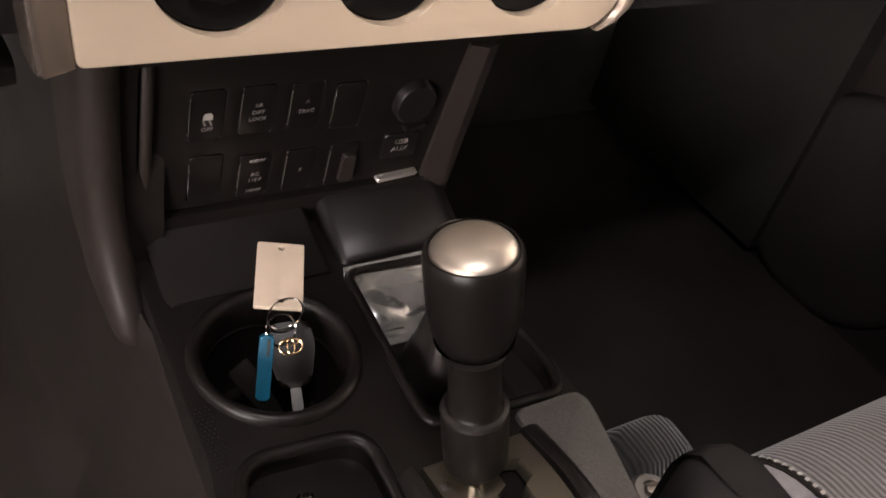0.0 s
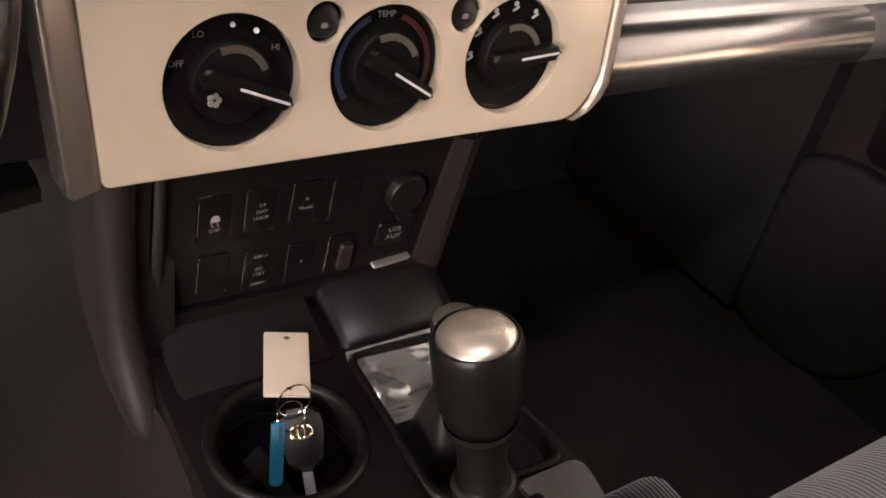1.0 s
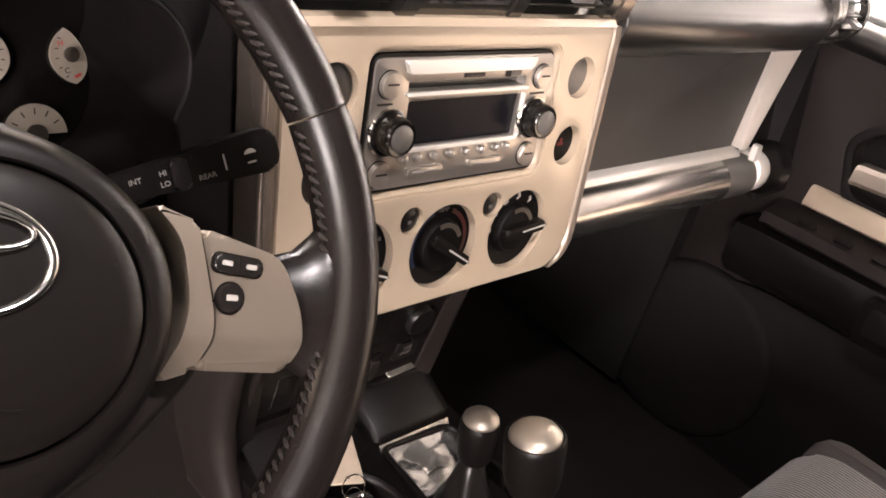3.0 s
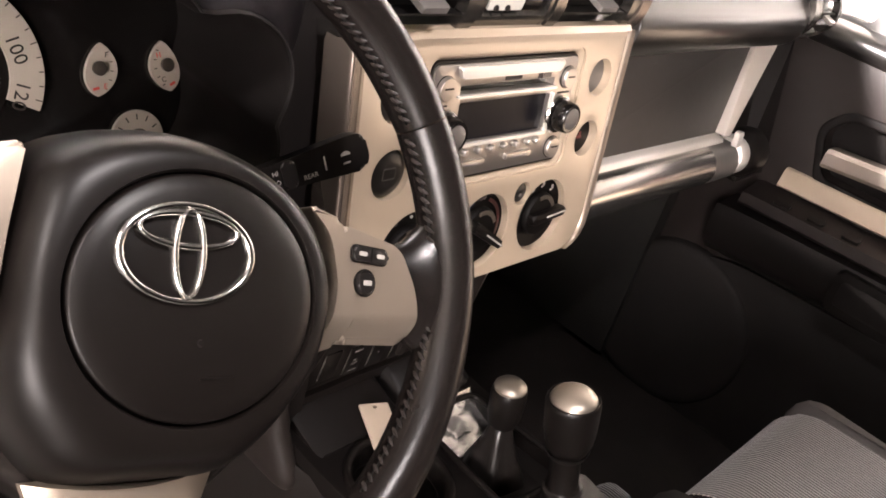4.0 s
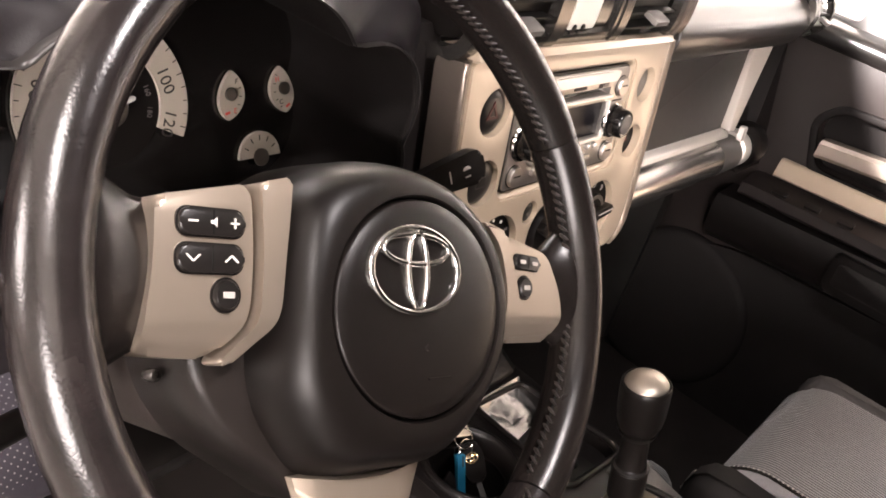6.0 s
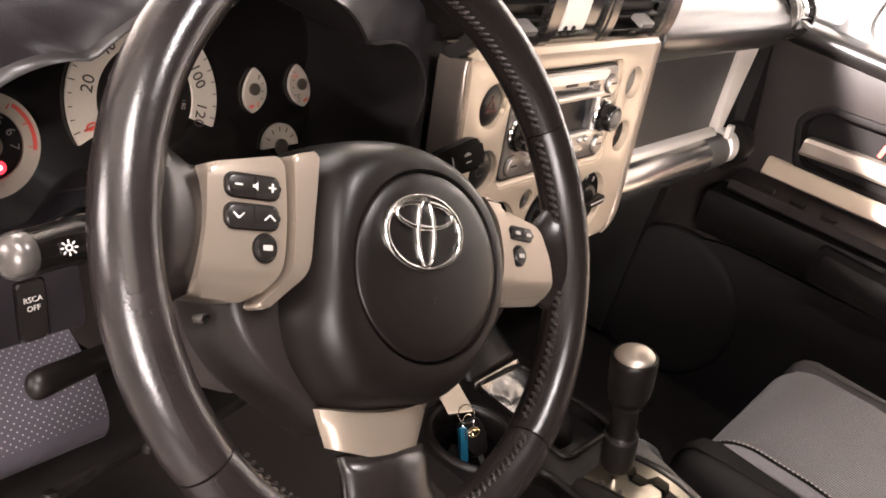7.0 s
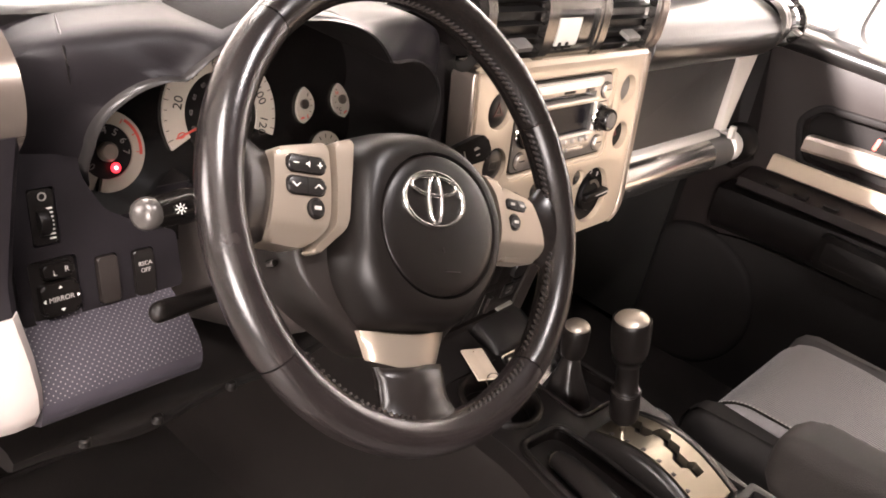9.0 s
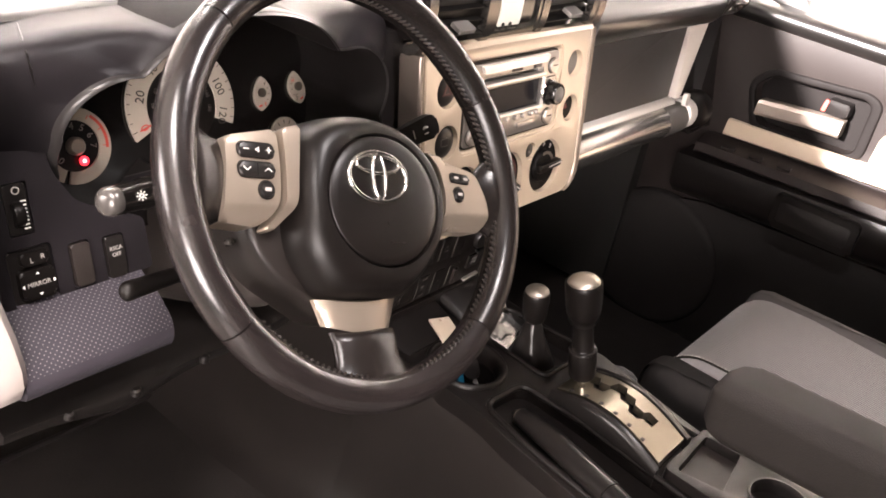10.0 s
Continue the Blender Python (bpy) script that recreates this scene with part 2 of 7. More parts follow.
M_LID = material("flat_dark_grey_lid", (0.030, 0.027, 0.0255), 0.42, grain=0.15, grain_scale=900, vary=0.12, ior=1.38)
M_DARK_PRINT = material("dark_grey_print", (0.035, 0.032, 0.030), 0.45, vary=0.05)
M_SHELL = material("satin_grey_brown_plastic", (0.0135, 0.0109, 0.0098), 0.36, grain=0.12, grain_scale=900, vary=0.2, ior=1.36)
M_FLANK = material("dark_console_side_plastic", (0.0108, 0.0088, 0.0080), 0.38, grain=0.12, grain_scale=900, vary=0.2, ior=1.32)
M_END_TRIM = material("satin_sand_silver", (0.47, 0.42, 0.39), 0.40, 0.3, vary=0.05, smear=0.0)
M_DEEP = material("deep_black_plastic", (0.0045, 0.0038, 0.0036), 0.5, vary=0.2, ior=1.18)
M_RIBBED = material("ribbed_satin_grip", (0.28, 0.266, 0.256), 0.34, 0.9, vary=0.06, smear=0.0)
M_BOLSTER_PLAIN = material("lilac_grey_bolster_skin", (0.034, 0.0300, 0.0365), 0.38, grain=0.12, grain_scale=700, vary=0.15, ior=1.36)
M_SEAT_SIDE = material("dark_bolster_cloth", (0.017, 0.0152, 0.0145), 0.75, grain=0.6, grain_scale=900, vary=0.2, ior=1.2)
# bolster cloth again, paler for the light that falls on the far side
M_SEAT_LIT = material("lit_bolster_cloth", (0.060, 0.055, 0.054), 0.8, grain=0.6, grain_scale=900, vary=0.15, ior=1.2)
M_ARMREST = material("brown_armrest_skin", (0.0125, 0.0106, 0.0096), 0.7, grain=0.4, grain_scale=700, vary=0.2, ior=1.2)
M_EMBLEM = material("emblem_chrome", (0.50, 0.48, 0.46), 0.20, 1.0, vary=0.05, smear=0.0)
# ---- mesh tools ----
def thing(name, label, category, base=(0, 0, 0), group="", kind=""):
    ob = new(name)
    ob.empty_display_size = 0.02
    ob.location = base
    ob["base"] = list(base)
    return tagged(ob, label, category, group, kind)


def part(name, bm, mat, parent=None, label="", smooth=38):
    """One bmesh, given in world coordinates, as one mesh object under a thing or a part."""
    bmesh.ops.recalc_face_normals(bm, faces=bm.faces[:])
    me = bpy.data.meshes.new(name)
    limit = radians(smooth)
    for f in bm.faces:
        f.smooth = smooth > 0
    for e in bm.edges:
        e.smooth = len(e.link_faces) == 2 and e.calc_face_angle(0.0) < limit
    bm.to_mesh(me)
    bm.free()
    me.materials.append(mat)
    ob = new(name, me)
    if parent is not None:
        ob.parent = parent
        at = parent.get("base")
        if at is None:
            ob.matrix_parent_inverse = Matrix.Identity(4)
        else:
            ob.matrix_parent_inverse = Matrix.Translation(-Vector(at))
    return tagged(ob, label)


def single(name, bm, mat, label, category, group="", kind="", smooth=38):
    """A thing that is one mesh; its origin moves to its lowest middle."""
    ob = part(name, bm, mat, None, "", smooth)
    vs = np.array([v.co[:] for v in ob.data.vertices])
    base = Vector((*(vs.min(0)[:2] + vs.max(0)[:2]) / 2, vs[:, 2].min()))
    ob.data.transform(Matrix.Translation(-base))
    ob.location = base
    return tagged(ob, label, category, group, kind)


def put(bm, m):
    bmesh.ops.transform(bm, matrix=m, verts=bm.verts[:])
    return bm


def join(*bms):
    out = bmesh.new()
    for b in bms:
        me = bpy.data.meshes.new("tmp")
        b.to_mesh(me)
        b.free()
        out.from_mesh(me)
        bpy.data.meshes.remove(me)
    return out


def rrect(w, h, r, cx=0.0, cy=0.0, n=5):
    pts = []
    for sx, sy, a0 in ((1, 1, 0), (-1, 1, 90), (-1, -1, 180), (1, -1, 270)):
        for i in range(n + 1):
            a = radians(a0 + 90 * i / n)
            pts.append((cx + sx * (w / 2 - r) + r * math.cos(a), cy + sy * (h / 2 - r) + r * math.sin(a)))
    return pts


def oval(rx, ry, cx=0.0, cy=0.0, n=40, a0=0.0, a1=360.0):
    full = abs(a1 - a0) >= 360
    return [(cx + rx * math.cos(radians(a0 + (a1 - a0) * i / (n if full else n - 1))), cy + ry * math.sin(radians(a0 + (a1 - a0) * i / (n if full else n - 1)))) for i in range(n)]


def rpoly(pts, r, n=5):
    """A polygon with rounded corners; r one number or one for each corner."""
    out = []
    k = len(pts)
    for i in range(k):
        p, a, b = Vector(pts[i]), Vector(pts[i - 1]), Vector(pts[(i + 1) % k])
        ri = r[i] if isinstance(r, (list, tuple)) else r
        u, v = (a - p), (b - p)
        ri = min(ri, u.length * 0.48, v.length * 0.48)
        p0, p1 = p + u.normalized() * ri, p + v.normalized() * ri
        for j in range(n + 1):
            t = j / n
            out.append(tuple(p0 * (1 - t) ** 2 + p * 2 * t * (1 - t) + p1 * t * t))
    return out


def prism(outline, z0, z1, bevel=0.0, m=None, seg=3, back=False):
    """An outline pushed from z0 to z1, its front rim (at z1) rounded."""
    bm = bmesh.new()
    k = len(outline)
    lo = [bm.verts.new((x, y, z0)) for x, y in outline]
    hi = [bm.verts.new((x, y, z1)) for x, y in outline]
    bm.faces.new(hi)
    bm.faces.new(lo[::-1])
    for i in range(k):
        bm.faces.new((lo[i], lo[(i + 1) % k], hi[(i + 1) % k], hi[i]))
    if bevel > 0:
        hs = set(hi)
        rim = [e for e in bm.edges if e.verts[0] in hs and e.verts[1] in hs]
        if back:
            ls = set(lo)
            rim += [e for e in bm.edges if e.verts[0] in ls and e.verts[1] in ls]
        bmesh.ops.bevel(bm, geom=rim, offset=bevel, segments=seg, profile=0.5, affect="EDGES")
    if m is not None:
        put(bm, m)
    return bm


def plate(outer, holes, z0, z1, bevel=0.0, m=None, seg=3):
    """A plate with openings that go through it, all front rims rounded."""
    bm = bmesh.new()
    loops = []
    for pts in (outer, *holes):
        vs = [bm.verts.new((x, y, z1)) for x, y in pts]
        loops.append([bm.edges.new((vs[i], vs[(i + 1) % len(vs)])) for i in range(len(vs))])
    bmesh.ops.triangle_fill(bm, use_beauty=True, edges=[e for l in loops for e in l])
    rim_pts = {(round(x, 6), round(y, 6)) for l in (outer, *holes) for x, y in l}
    ext = bmesh.ops.extrude_face_region(bm, geom=bm.faces[:], use_keep_orig=True)
    bmesh.ops.translate(bm, verts=[g for g in ext["geom"] if isinstance(g, bmesh.types.BMVert)], vec=(0, 0, z0 - z1))
    if bevel > 0:
        rim = []
        for e in bm.edges:
            if abs(e.verts[0].co.z - z1) < 1e-7 and abs(e.verts[1].co.z - z1) < 1e-7 and len(e.link_faces) == 2 and e.calc_face_angle(0.0) > 1.0:
                rim.append(e)
        bmesh.ops.bevel(bm, geom=rim, offset=bevel, segments=seg, profile=0.5, affect="EDGES", clamp_overlap=True)
    if m is not None:
        put(bm, m)
    return bm


def lathe(profile, seg=40, m=None, cap=True):
    """(r, z) pairs turned round z."""
    bm = bmesh.new()
    rings = []
    for r, z in profile:
        if r < 1e-6:
            rings.append([bm.verts.new((0, 0, z))])
        else:
            rings.append([bm.verts.new((r * math.cos(2 * math.pi * i / seg), r * math.sin(2 * math.pi * i / seg), z)) for i in range(seg)])
    for a, b in zip(rings, rings[1:]):
        for i in range(seg):
            j = (i + 1) % seg
            if len(a) == 1 and len(b) == 1:
                continue
            if len(a) == 1:
                bm.faces.new((a[0], b[j], b[i]))
            elif len(b) == 1:
                bm.faces.new((a[i], a[j], b[0]))
            else:
                bm.faces.new((a[i], a[j], b[j], b[i]))
    if cap:
        for ring in (rings[0], rings[-1]):
            if len(ring) > 2:
                bm.faces.new(ring)
    if m is not None:
        put(bm, m)
    return bm


def loft(sections, closed=True, caps=True):
    """Skins a row of equally long point rings (world coordinates)."""
    bm = bmesh.new()
    rings = [[bm.verts.new(p) for p in s] for s in sections]
    n = len(rings[0])
    for a, b in zip(rings, rings[1:]):
        for i in range(n if closed else n - 1):
            j = (i + 1) % n
            bm.faces.new((a[i], a[j], b[j], b[i]))
    if caps and closed:
        bm.faces.new(rings[0])
        bm.faces.new(rings[-1])
    return bm


def sweep(path, radius, seg=12, caps=True, squash=1.0, closed=False):
    """A round bar along points; radius one number or one for each point."""
    path = [Vector(p) for p in path]
    k = len(path)
    rings = []
    up = Vector((0.13, 0.21, 0.97))
    for i, p in enumerate(path):
        d = (path[(i + 1) % k] - path[i - 1]) if closed else (path[min(i + 1, k - 1)] - path[max(i - 1, 0)])
        d.normalize()
        s = d.cross(up).normalized()
        u = s.cross(d)
        r = radius[i] if isinstance(radius, (list, tuple)) else radius
        rings.append([p + s * r * math.cos(2 * math.pi * j / seg) + u * r * squash * math.sin(2 * math.pi * j / seg) for j in range(seg)])
    if closed:
        rings.append(rings[0])
        bm = loft(rings, caps=False)
        bmesh.ops.remove_doubles(bm, verts=bm.verts[:], dist=1e-6)
        return bm
    return loft(rings, caps=caps)


def block(x0, x1, y0, y1, z0, z1, bevel=0.0, seg=2):
    bm = bmesh.new()
    bmesh.ops.create_cube(bm, size=1.0)
    put(bm, Matrix.Translation(((x0 + x1) / 2, (y0 + y1) / 2, (z0 + z1) / 2)) @ Matrix.Diagonal((x1 - x0, y1 - y0, z1 - z0, 1)))
    if bevel > 0:
        bmesh.ops.bevel(bm, geom=bm.edges[:], offset=bevel, segments=seg, profile=0.5, affect="EDGES")
    return bm


def extrude_x(profile, x0, x1, bevel=0.0, seg=2):
    """A (y, z) profile pushed along x."""
    bm = bmesh.new()
    a = [bm.verts.new((x0, y, z)) for y, z in profile]
    b = [bm.verts.new((x1, y, z)) for y, z in profile]
    k = len(profile)
    caps = [bm.faces.new(a), bm.faces.new(b[::-1])]
    for i in range(k):
        bm.faces.new((a[i], b[i], b[(i + 1) % k], a[(i + 1) % k]))
    if bevel > 0:
        rim = list({e for f in caps for e in f.edges})
        bmesh.ops.bevel(bm, geom=rim, offset=bevel, segments=seg, profile=0.5, affect="EDGES")
    return bm


def letters(text, size, m, depth=0.0002, align="CENTER"):
    """Words as a thin mesh lying in the local xy plane of m."""
    curve = bpy.data.curves.new("letters", "FONT")
    curve.body, curve.size, curve.extrude = text, size, depth
    curve.align_x, curve.align_y = align, "CENTER"
    curve.resolution_u = 3
    ob = bpy.data.objects.new("letters", curve)
    scene.collection.objects.link(ob)
    dg = bpy.context.evaluated_depsgraph_get()
    me = bpy.data.meshes.new_from_object(ob.evaluated_get(dg))
    bm = bmesh.new()
    bm.from_mesh(me)
    bpy.data.objects.remove(ob)
    bpy.data.curves.remove(curve)
    bpy.data.meshes.remove(me)
    return put(bm, m)


def frame_of(origin, right, up):
    """A pose whose x, y, z are right, up and out of the surface."""
    x = Vector(right).normalized()
    z = x.cross(Vector(up)).normalized()
    y = z.cross(x)
    m = Matrix((x, y, z)).transposed().to_4x4()
    m.translation = origin
    return m


def at(m, u, v, w=0.0, turn=0.0):
    return m @ pose(u, v, w, 0, 0, turn)


PANEL = frame_of((0.403, 0.138, 0.56), (1, 0, 0), (0, 0.13, 1))
TILT = radians(34.4)
RIM_N = Vector((0, -math.cos(TILT), math.sin(TILT)))
RIM_B = Vector((0, math.sin(TILT), math.cos(TILT)))
RIM_C = Vector((0.0079, 0, 0.68)) - 0.0019 * RIM_B - 0.0272 * RIM_N
WHEEL = frame_of(RIM_C, Vector((1, 0, 0)), RIM_B) @ pose(0, 0, 0, 0, 0, -16)
GAUGE = frame_of((0.0, 0.258, 0.641), (1, 0, 0), (0, 0.34, 0.94))
# ---- showroom ----
G = -0.62
single("floor", block(-4.6, 6.1, -6.1, 7.1, G - 0.1, G), M_FLOOR, "grey polished showroom floor under the car", "floor", kind="structure")
# unseen west and south walls are grey so less light bounces into the cabin
single("wall_west", block(-4.7, -4.5, -6.1, 7.1, G, 3.3), M_WALL_GREY, "unseen showroom wall beside the open driver's door, greyed to cut bounced light", "wall", kind="structure")
single("wall_east", block(6.0, 6.2, -6.1, 7.1, G, 3.3), M_WALL, "white showroom wall past the passenger window", "wall", kind="structure")
single("wall_north", block(-4.5, 6.0, 7.0, 7.2, G, 3.3), M_WALL, "white showroom wall ahead of the windscreen", "wall", kind="structure")
single("wall_south", block(-4.5, 6.0, -6.2, -6.0, G, 3.3), M_WALL_GREY, "unseen showroom wall behind the car, greyed to cut bounced light", "wall", kind="structure")
single("ceiling", block(-4.7, 6.2, -6.2, 7.2, 3.3, 3.4), M_WALL, "white showroom ceiling", "ceiling", kind="structure")


def ceiling_light(x, y, w, d, watts, target):
    base = (x, y, 3.22)
    t = thing("ceiling_light", "unseen flat white ceiling light panel in a thin frame", "ceiling light", base, "lights of the showroom")
    part("light_frame", plate(rrect(w + 0.1, d + 0.1, 0.02), [rrect(w, d, 0.01)], 0, 0.07, 0.005, Matrix.Translation((x, y, 3.225))), M_SILVER, t)
    part("diffuser", block(x - w / 2, x + w / 2, y - d / 2, y + d / 2, 3.26, 3.28), M_PANEL_LIGHT, t)
    area_lamp("ceiling_lamp", (x, y, 3.1 if target[2] else 3.2), target, w * (0.6 if target[2] else 1), d * (0.6 if target[2] else 1), watts, WARM)


for lx, ly, lw, to in LIGHTS:
    ceiling_light(lx, ly, 1.2, 1.2, lw, to)

# stand and head made up for the lamp behind the door's light patch
stand = thing("spotlight", "added unseen spotlight, square and white, on a thin black stand", "spotlight", (SPOT[0], SPOT[1], G), kind="structure")
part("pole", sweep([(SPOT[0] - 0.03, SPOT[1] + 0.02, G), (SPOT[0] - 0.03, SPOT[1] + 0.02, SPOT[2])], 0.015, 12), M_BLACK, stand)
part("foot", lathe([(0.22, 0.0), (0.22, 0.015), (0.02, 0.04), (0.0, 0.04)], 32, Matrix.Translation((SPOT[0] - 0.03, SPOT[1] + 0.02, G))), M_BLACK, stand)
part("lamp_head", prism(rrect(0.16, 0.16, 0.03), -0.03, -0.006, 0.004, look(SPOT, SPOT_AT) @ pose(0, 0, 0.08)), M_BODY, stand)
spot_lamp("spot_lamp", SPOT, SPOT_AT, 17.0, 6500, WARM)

# unseen glowing panes, made up to light the cabin from the driver's side
for i, (wx, wy, wz, hw, hh, power) in enumerate(WINDOWS):
    m = frame_of((wx, wy, wz), (0, -1, 0), (0, 0, 1))
    m = m @ pose(0, 0, 0, 0, 180, 0)
    win = thing("light_pane", "added unseen glowing pane in a dark frame, lighting the driver's side", "window", (wx, wy, wz - hh), "shop windows", "structure")
    part("window_frame", plate(rrect(2 * hw + 0.12, 2 * hh + 0.12, 0.01), [rrect(2 * hw, 2 * hh, 0.005)], -0.04, 0.02, 0.004, m), M_BODY, win)
    part("bright_pane", prism(rrect(2 * hw + 0.01, 2 * hh + 0.01, 0.003), -0.03, -0.01, 0, m), M_PANE_GLOW[i], win)

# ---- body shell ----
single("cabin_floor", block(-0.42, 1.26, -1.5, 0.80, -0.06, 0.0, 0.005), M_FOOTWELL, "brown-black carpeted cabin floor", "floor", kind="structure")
single("firewall", extrude_x([(0.66, 0.0), (0.80, 0.0), (0.80, 0.70), (0.72, 0.70), (0.72, 0.2)], -0.40, 1.2), M_CARPET, "black carpeted firewall behind the pedals", "wall", kind="structure")
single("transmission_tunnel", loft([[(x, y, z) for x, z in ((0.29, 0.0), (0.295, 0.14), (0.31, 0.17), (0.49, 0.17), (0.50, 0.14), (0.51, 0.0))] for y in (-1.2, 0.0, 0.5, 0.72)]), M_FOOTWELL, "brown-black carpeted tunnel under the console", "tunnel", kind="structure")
single("roof_lining", loft([[(-0.36, y, z), (-0.2, y, z + 0.05), (0.4, y, z + 0.07), (1.0, y, z + 0.05), (1.16, y, z), (1.16, y, z + 0.08), (0.4, y, z + 0.14), (-0.36, y, z + 0.08)] for y, z in ((0.34, 1.24), (0.0, 1.28), (-0.8, 1.28), (-1.5, 1.24))]), M_PILLAR, "grey cloth roof lining", "roof", kind="structure")
ml = thing("map_light", "lit oblong map light in a grey roof housing", "map light", (MAP_LIGHT[0], MAP_LIGHT[1], 1.25))
part("housing", plate(rrect(0.22, 0.14, 0.03), [rrect(0.15, 0.075, 0.015)], 0.004, 0.09, 0.006, Matrix.Translation(MAP_LIGHT)), M_PILLAR, ml)
part("lens", prism(rrect(0.15, 0.075, 0.015), 0.008, 0.014, 0.002, Matrix.Translation(MAP_LIGHT)), M_MAP_LIGHT, ml, "lit lens")
area_lamp("map_lamp", MAP_LIGHT, (MAP_LIGHT[0] + 0.03, MAP_LIGHT[1] + 0.05, 0.5), 0.13, 0.06, 5.7, MAP_COLOUR)
single("rear_wall", block(-0.46, 1.26, -1.56, -1.5, -0.1, 1.36, 0.01), M_CLOTH_DARK, "dark rear wall of the cabin", "wall", kind="structure")
single("sill", block(-0.46, -0.36, -1.5, 0.78, -0.12, 0.06, 0.02), M_BODY, "dark painted sill in the open door", "sill", kind="structure")
single("side_wall_left", block(-0.46, -0.38, -1.5, -0.80, 0.06, 1.28, 0.02), M_BODY, "dark body side behind the open door", "wall", kind="structure")
single("side_wall_right", block(1.17, 1.26, -1.5, -0.75, -0.1, 1.28, 0.02), M_BODY, "dark body side behind the passenger door", "wall", kind="structure")
single("front_quarter_left", block(-0.46, -0.37, 0.34, 0.80, -0.1, 0.70, 0.02), M_BODY, "dark body side ahead of the open door", "wall", kind="structure")
single("front_quarter_right", block(1.17, 1.26, 0.30, 0.80, -0.1, 0.70, 0.02), M_BODY, "dark body side ahead of the passenger door", "wall", kind="structure")


def pillar(x):
    ring = lambda y, z, s: [(x + s * a, y + b, z) for a, b in rrect(0.055, 0.085, 0.02)]
    return loft([ring(0.47, 0.68, 1), ring(0.43, 0.90, 1), ring(0.36, 1.26, 1)])


single("pillar_right", pillar(1.17), M_PILLAR, "grey cloth windscreen pillar", "pillar", kind="structure")
single("pillar_left", pillar(-0.37), M_PILLAR, "grey cloth windscreen pillar", "pillar", kind="structure")
pane = single("windscreen", loft([[(-0.35, 0.64, 0.70), (1.15, 0.64, 0.70), (1.15, 0.645, 0.70), (-0.35, 0.645, 0.70)], [(-0.35, 0.36, 1.26), (1.15, 0.36, 1.26), (1.15, 0.365, 1.26), (-0.35, 0.365, 1.26)]]), M_GLASS, "clear windscreen over the dashboard", "window", kind="structure")
pane.visible_shadow = False
# ---- dashboard body ----
RY, RZ, RCY, RCZ = 0.064, 0.047, 0.215, 0.702
HIGH = 0.0
FLAT = 1.0


def roll_at(deg, grow=0.0):
    a = radians(deg)
    c, s = math.cos(a), math.sin(a)
    if FLAT < 1:
        c, s = math.copysign(abs(c) ** FLAT, c), math.copysign(abs(s) ** FLAT, s)
    return (RCY + (RY + grow) * c, RCZ + HIGH + (RZ + grow) * s)


def roll_piece(x0, x1, grow=0.0, a0=0, a1=360, n=48, bevel=0.002):
    if a1 - a0 >= 360:
        return extrude_x([roll_at(a0 + 360 * i / n, grow) for i in range(n)], x0, x1, bevel)
    pts = [roll_at(a0 + (a1 - a0) * i / (n - 1), grow) for i in range(n)]
    pts += [roll_at(a1 - (a1 - a0) * i / (n - 1), grow - 0.01) for i in range(n)]
    return extrude_x(pts, x0, x1, bevel)


dash = thing("dashboard", "dark grained plastic dashboard with a rounded upper roll", "dashboard", (0.4, 0.4, 0.45), kind="structure")
part("upper_roll", roll_piece(0.578, 1.00), M_ROLL, dash, "glossy black padded roll")
part("top_pad", extrude_x([(0.30, 0.728), (0.225, 0.744), (0.225, 0.752), (0.236, 0.7585), (0.32, 0.753), (0.45, 0.734), (0.64, 0.705), (0.64, 0.66), (0.30, 0.66)], -0.33, 0.205, 0.004), M_ROLL, dash)
part("top_pad", extrude_x([(0.265, 0.70), (0.265, 0.735), (0.278, 0.7445), (0.32, 0.744), (0.45, 0.726), (0.64, 0.705), (0.64, 0.66), (0.30, 0.66)], 0.206, 1.13, 0.004), M_ROLL, dash)
part("substructure", extrude_x([(0.24, 0.68), (0.62, 0.68), (0.62, 0.50), (0.30, 0.47), (0.235, 0.50)], 0.55, 1.12, 0.004), M_UNDER, dash)
part("driver_substructure", extrude_x([(0.31, 0.70), (0.62, 0.70), (0.62, 0.44), (0.33, 0.44), (0.31, 0.50)], -0.31, 0.26, 0.004), M_GRAIN, dash)
# glove box lid, silver ledge, grab tube, silver wedge
glove = thing("glove_box", "dark grey flat glove box lid above a silver tube", "glove box", (0.8, 0.2, 0.53))
GF = frame_of((0.0, 0.2045, 0.54), (1, 0, 0), (0, 0.24, 1))
part("lid", prism(rpoly([(0.575, -0.020), (0.998, -0.020), (1.085, 0.130), (0.575, 0.130)], [0.002, 0.004, 0.004, 0.002]), -0.02, 0.0, 0.0025, GF), M_LID, glove, "flat dark grey lid")
ledge = extrude_x([(0.2045, 0.5245), (0.190, 0.5225), (0.1865, 0.5205), (0.1848, 0.516), (0.1848, 0.510), (0.2045, 0.508)], 0.572, 0.994, 0.0012)
part("ledge", ledge, M_CHROME_SATIN, glove, "thin satin silver ledge")
grab = thing("grab_tube", "satin silver grab tube with a bright end cap", "grab handle", (0.8, 0.185, 0.46))
TX = Matrix.Translation((0.0, 0.1865, 0.4875)) @ pose(0, 0, 0, 0, 90, 0)
part("tube", lathe([(0.027, 0.545), (0.0285, 0.55), (0.0285, 0.942), (0.0279, 0.944)], 48, TX), M_SATIN_TUBE, grab)
ribs = [(0.0270, 0.942)]
for i in range(28):
    x = 0.9445 + 0.00256 * i
    ribs += [(0.0281, x), (0.0286, x + 0.0006), (0.0286, x + 0.0015), (0.0281, x + 0.0021)]
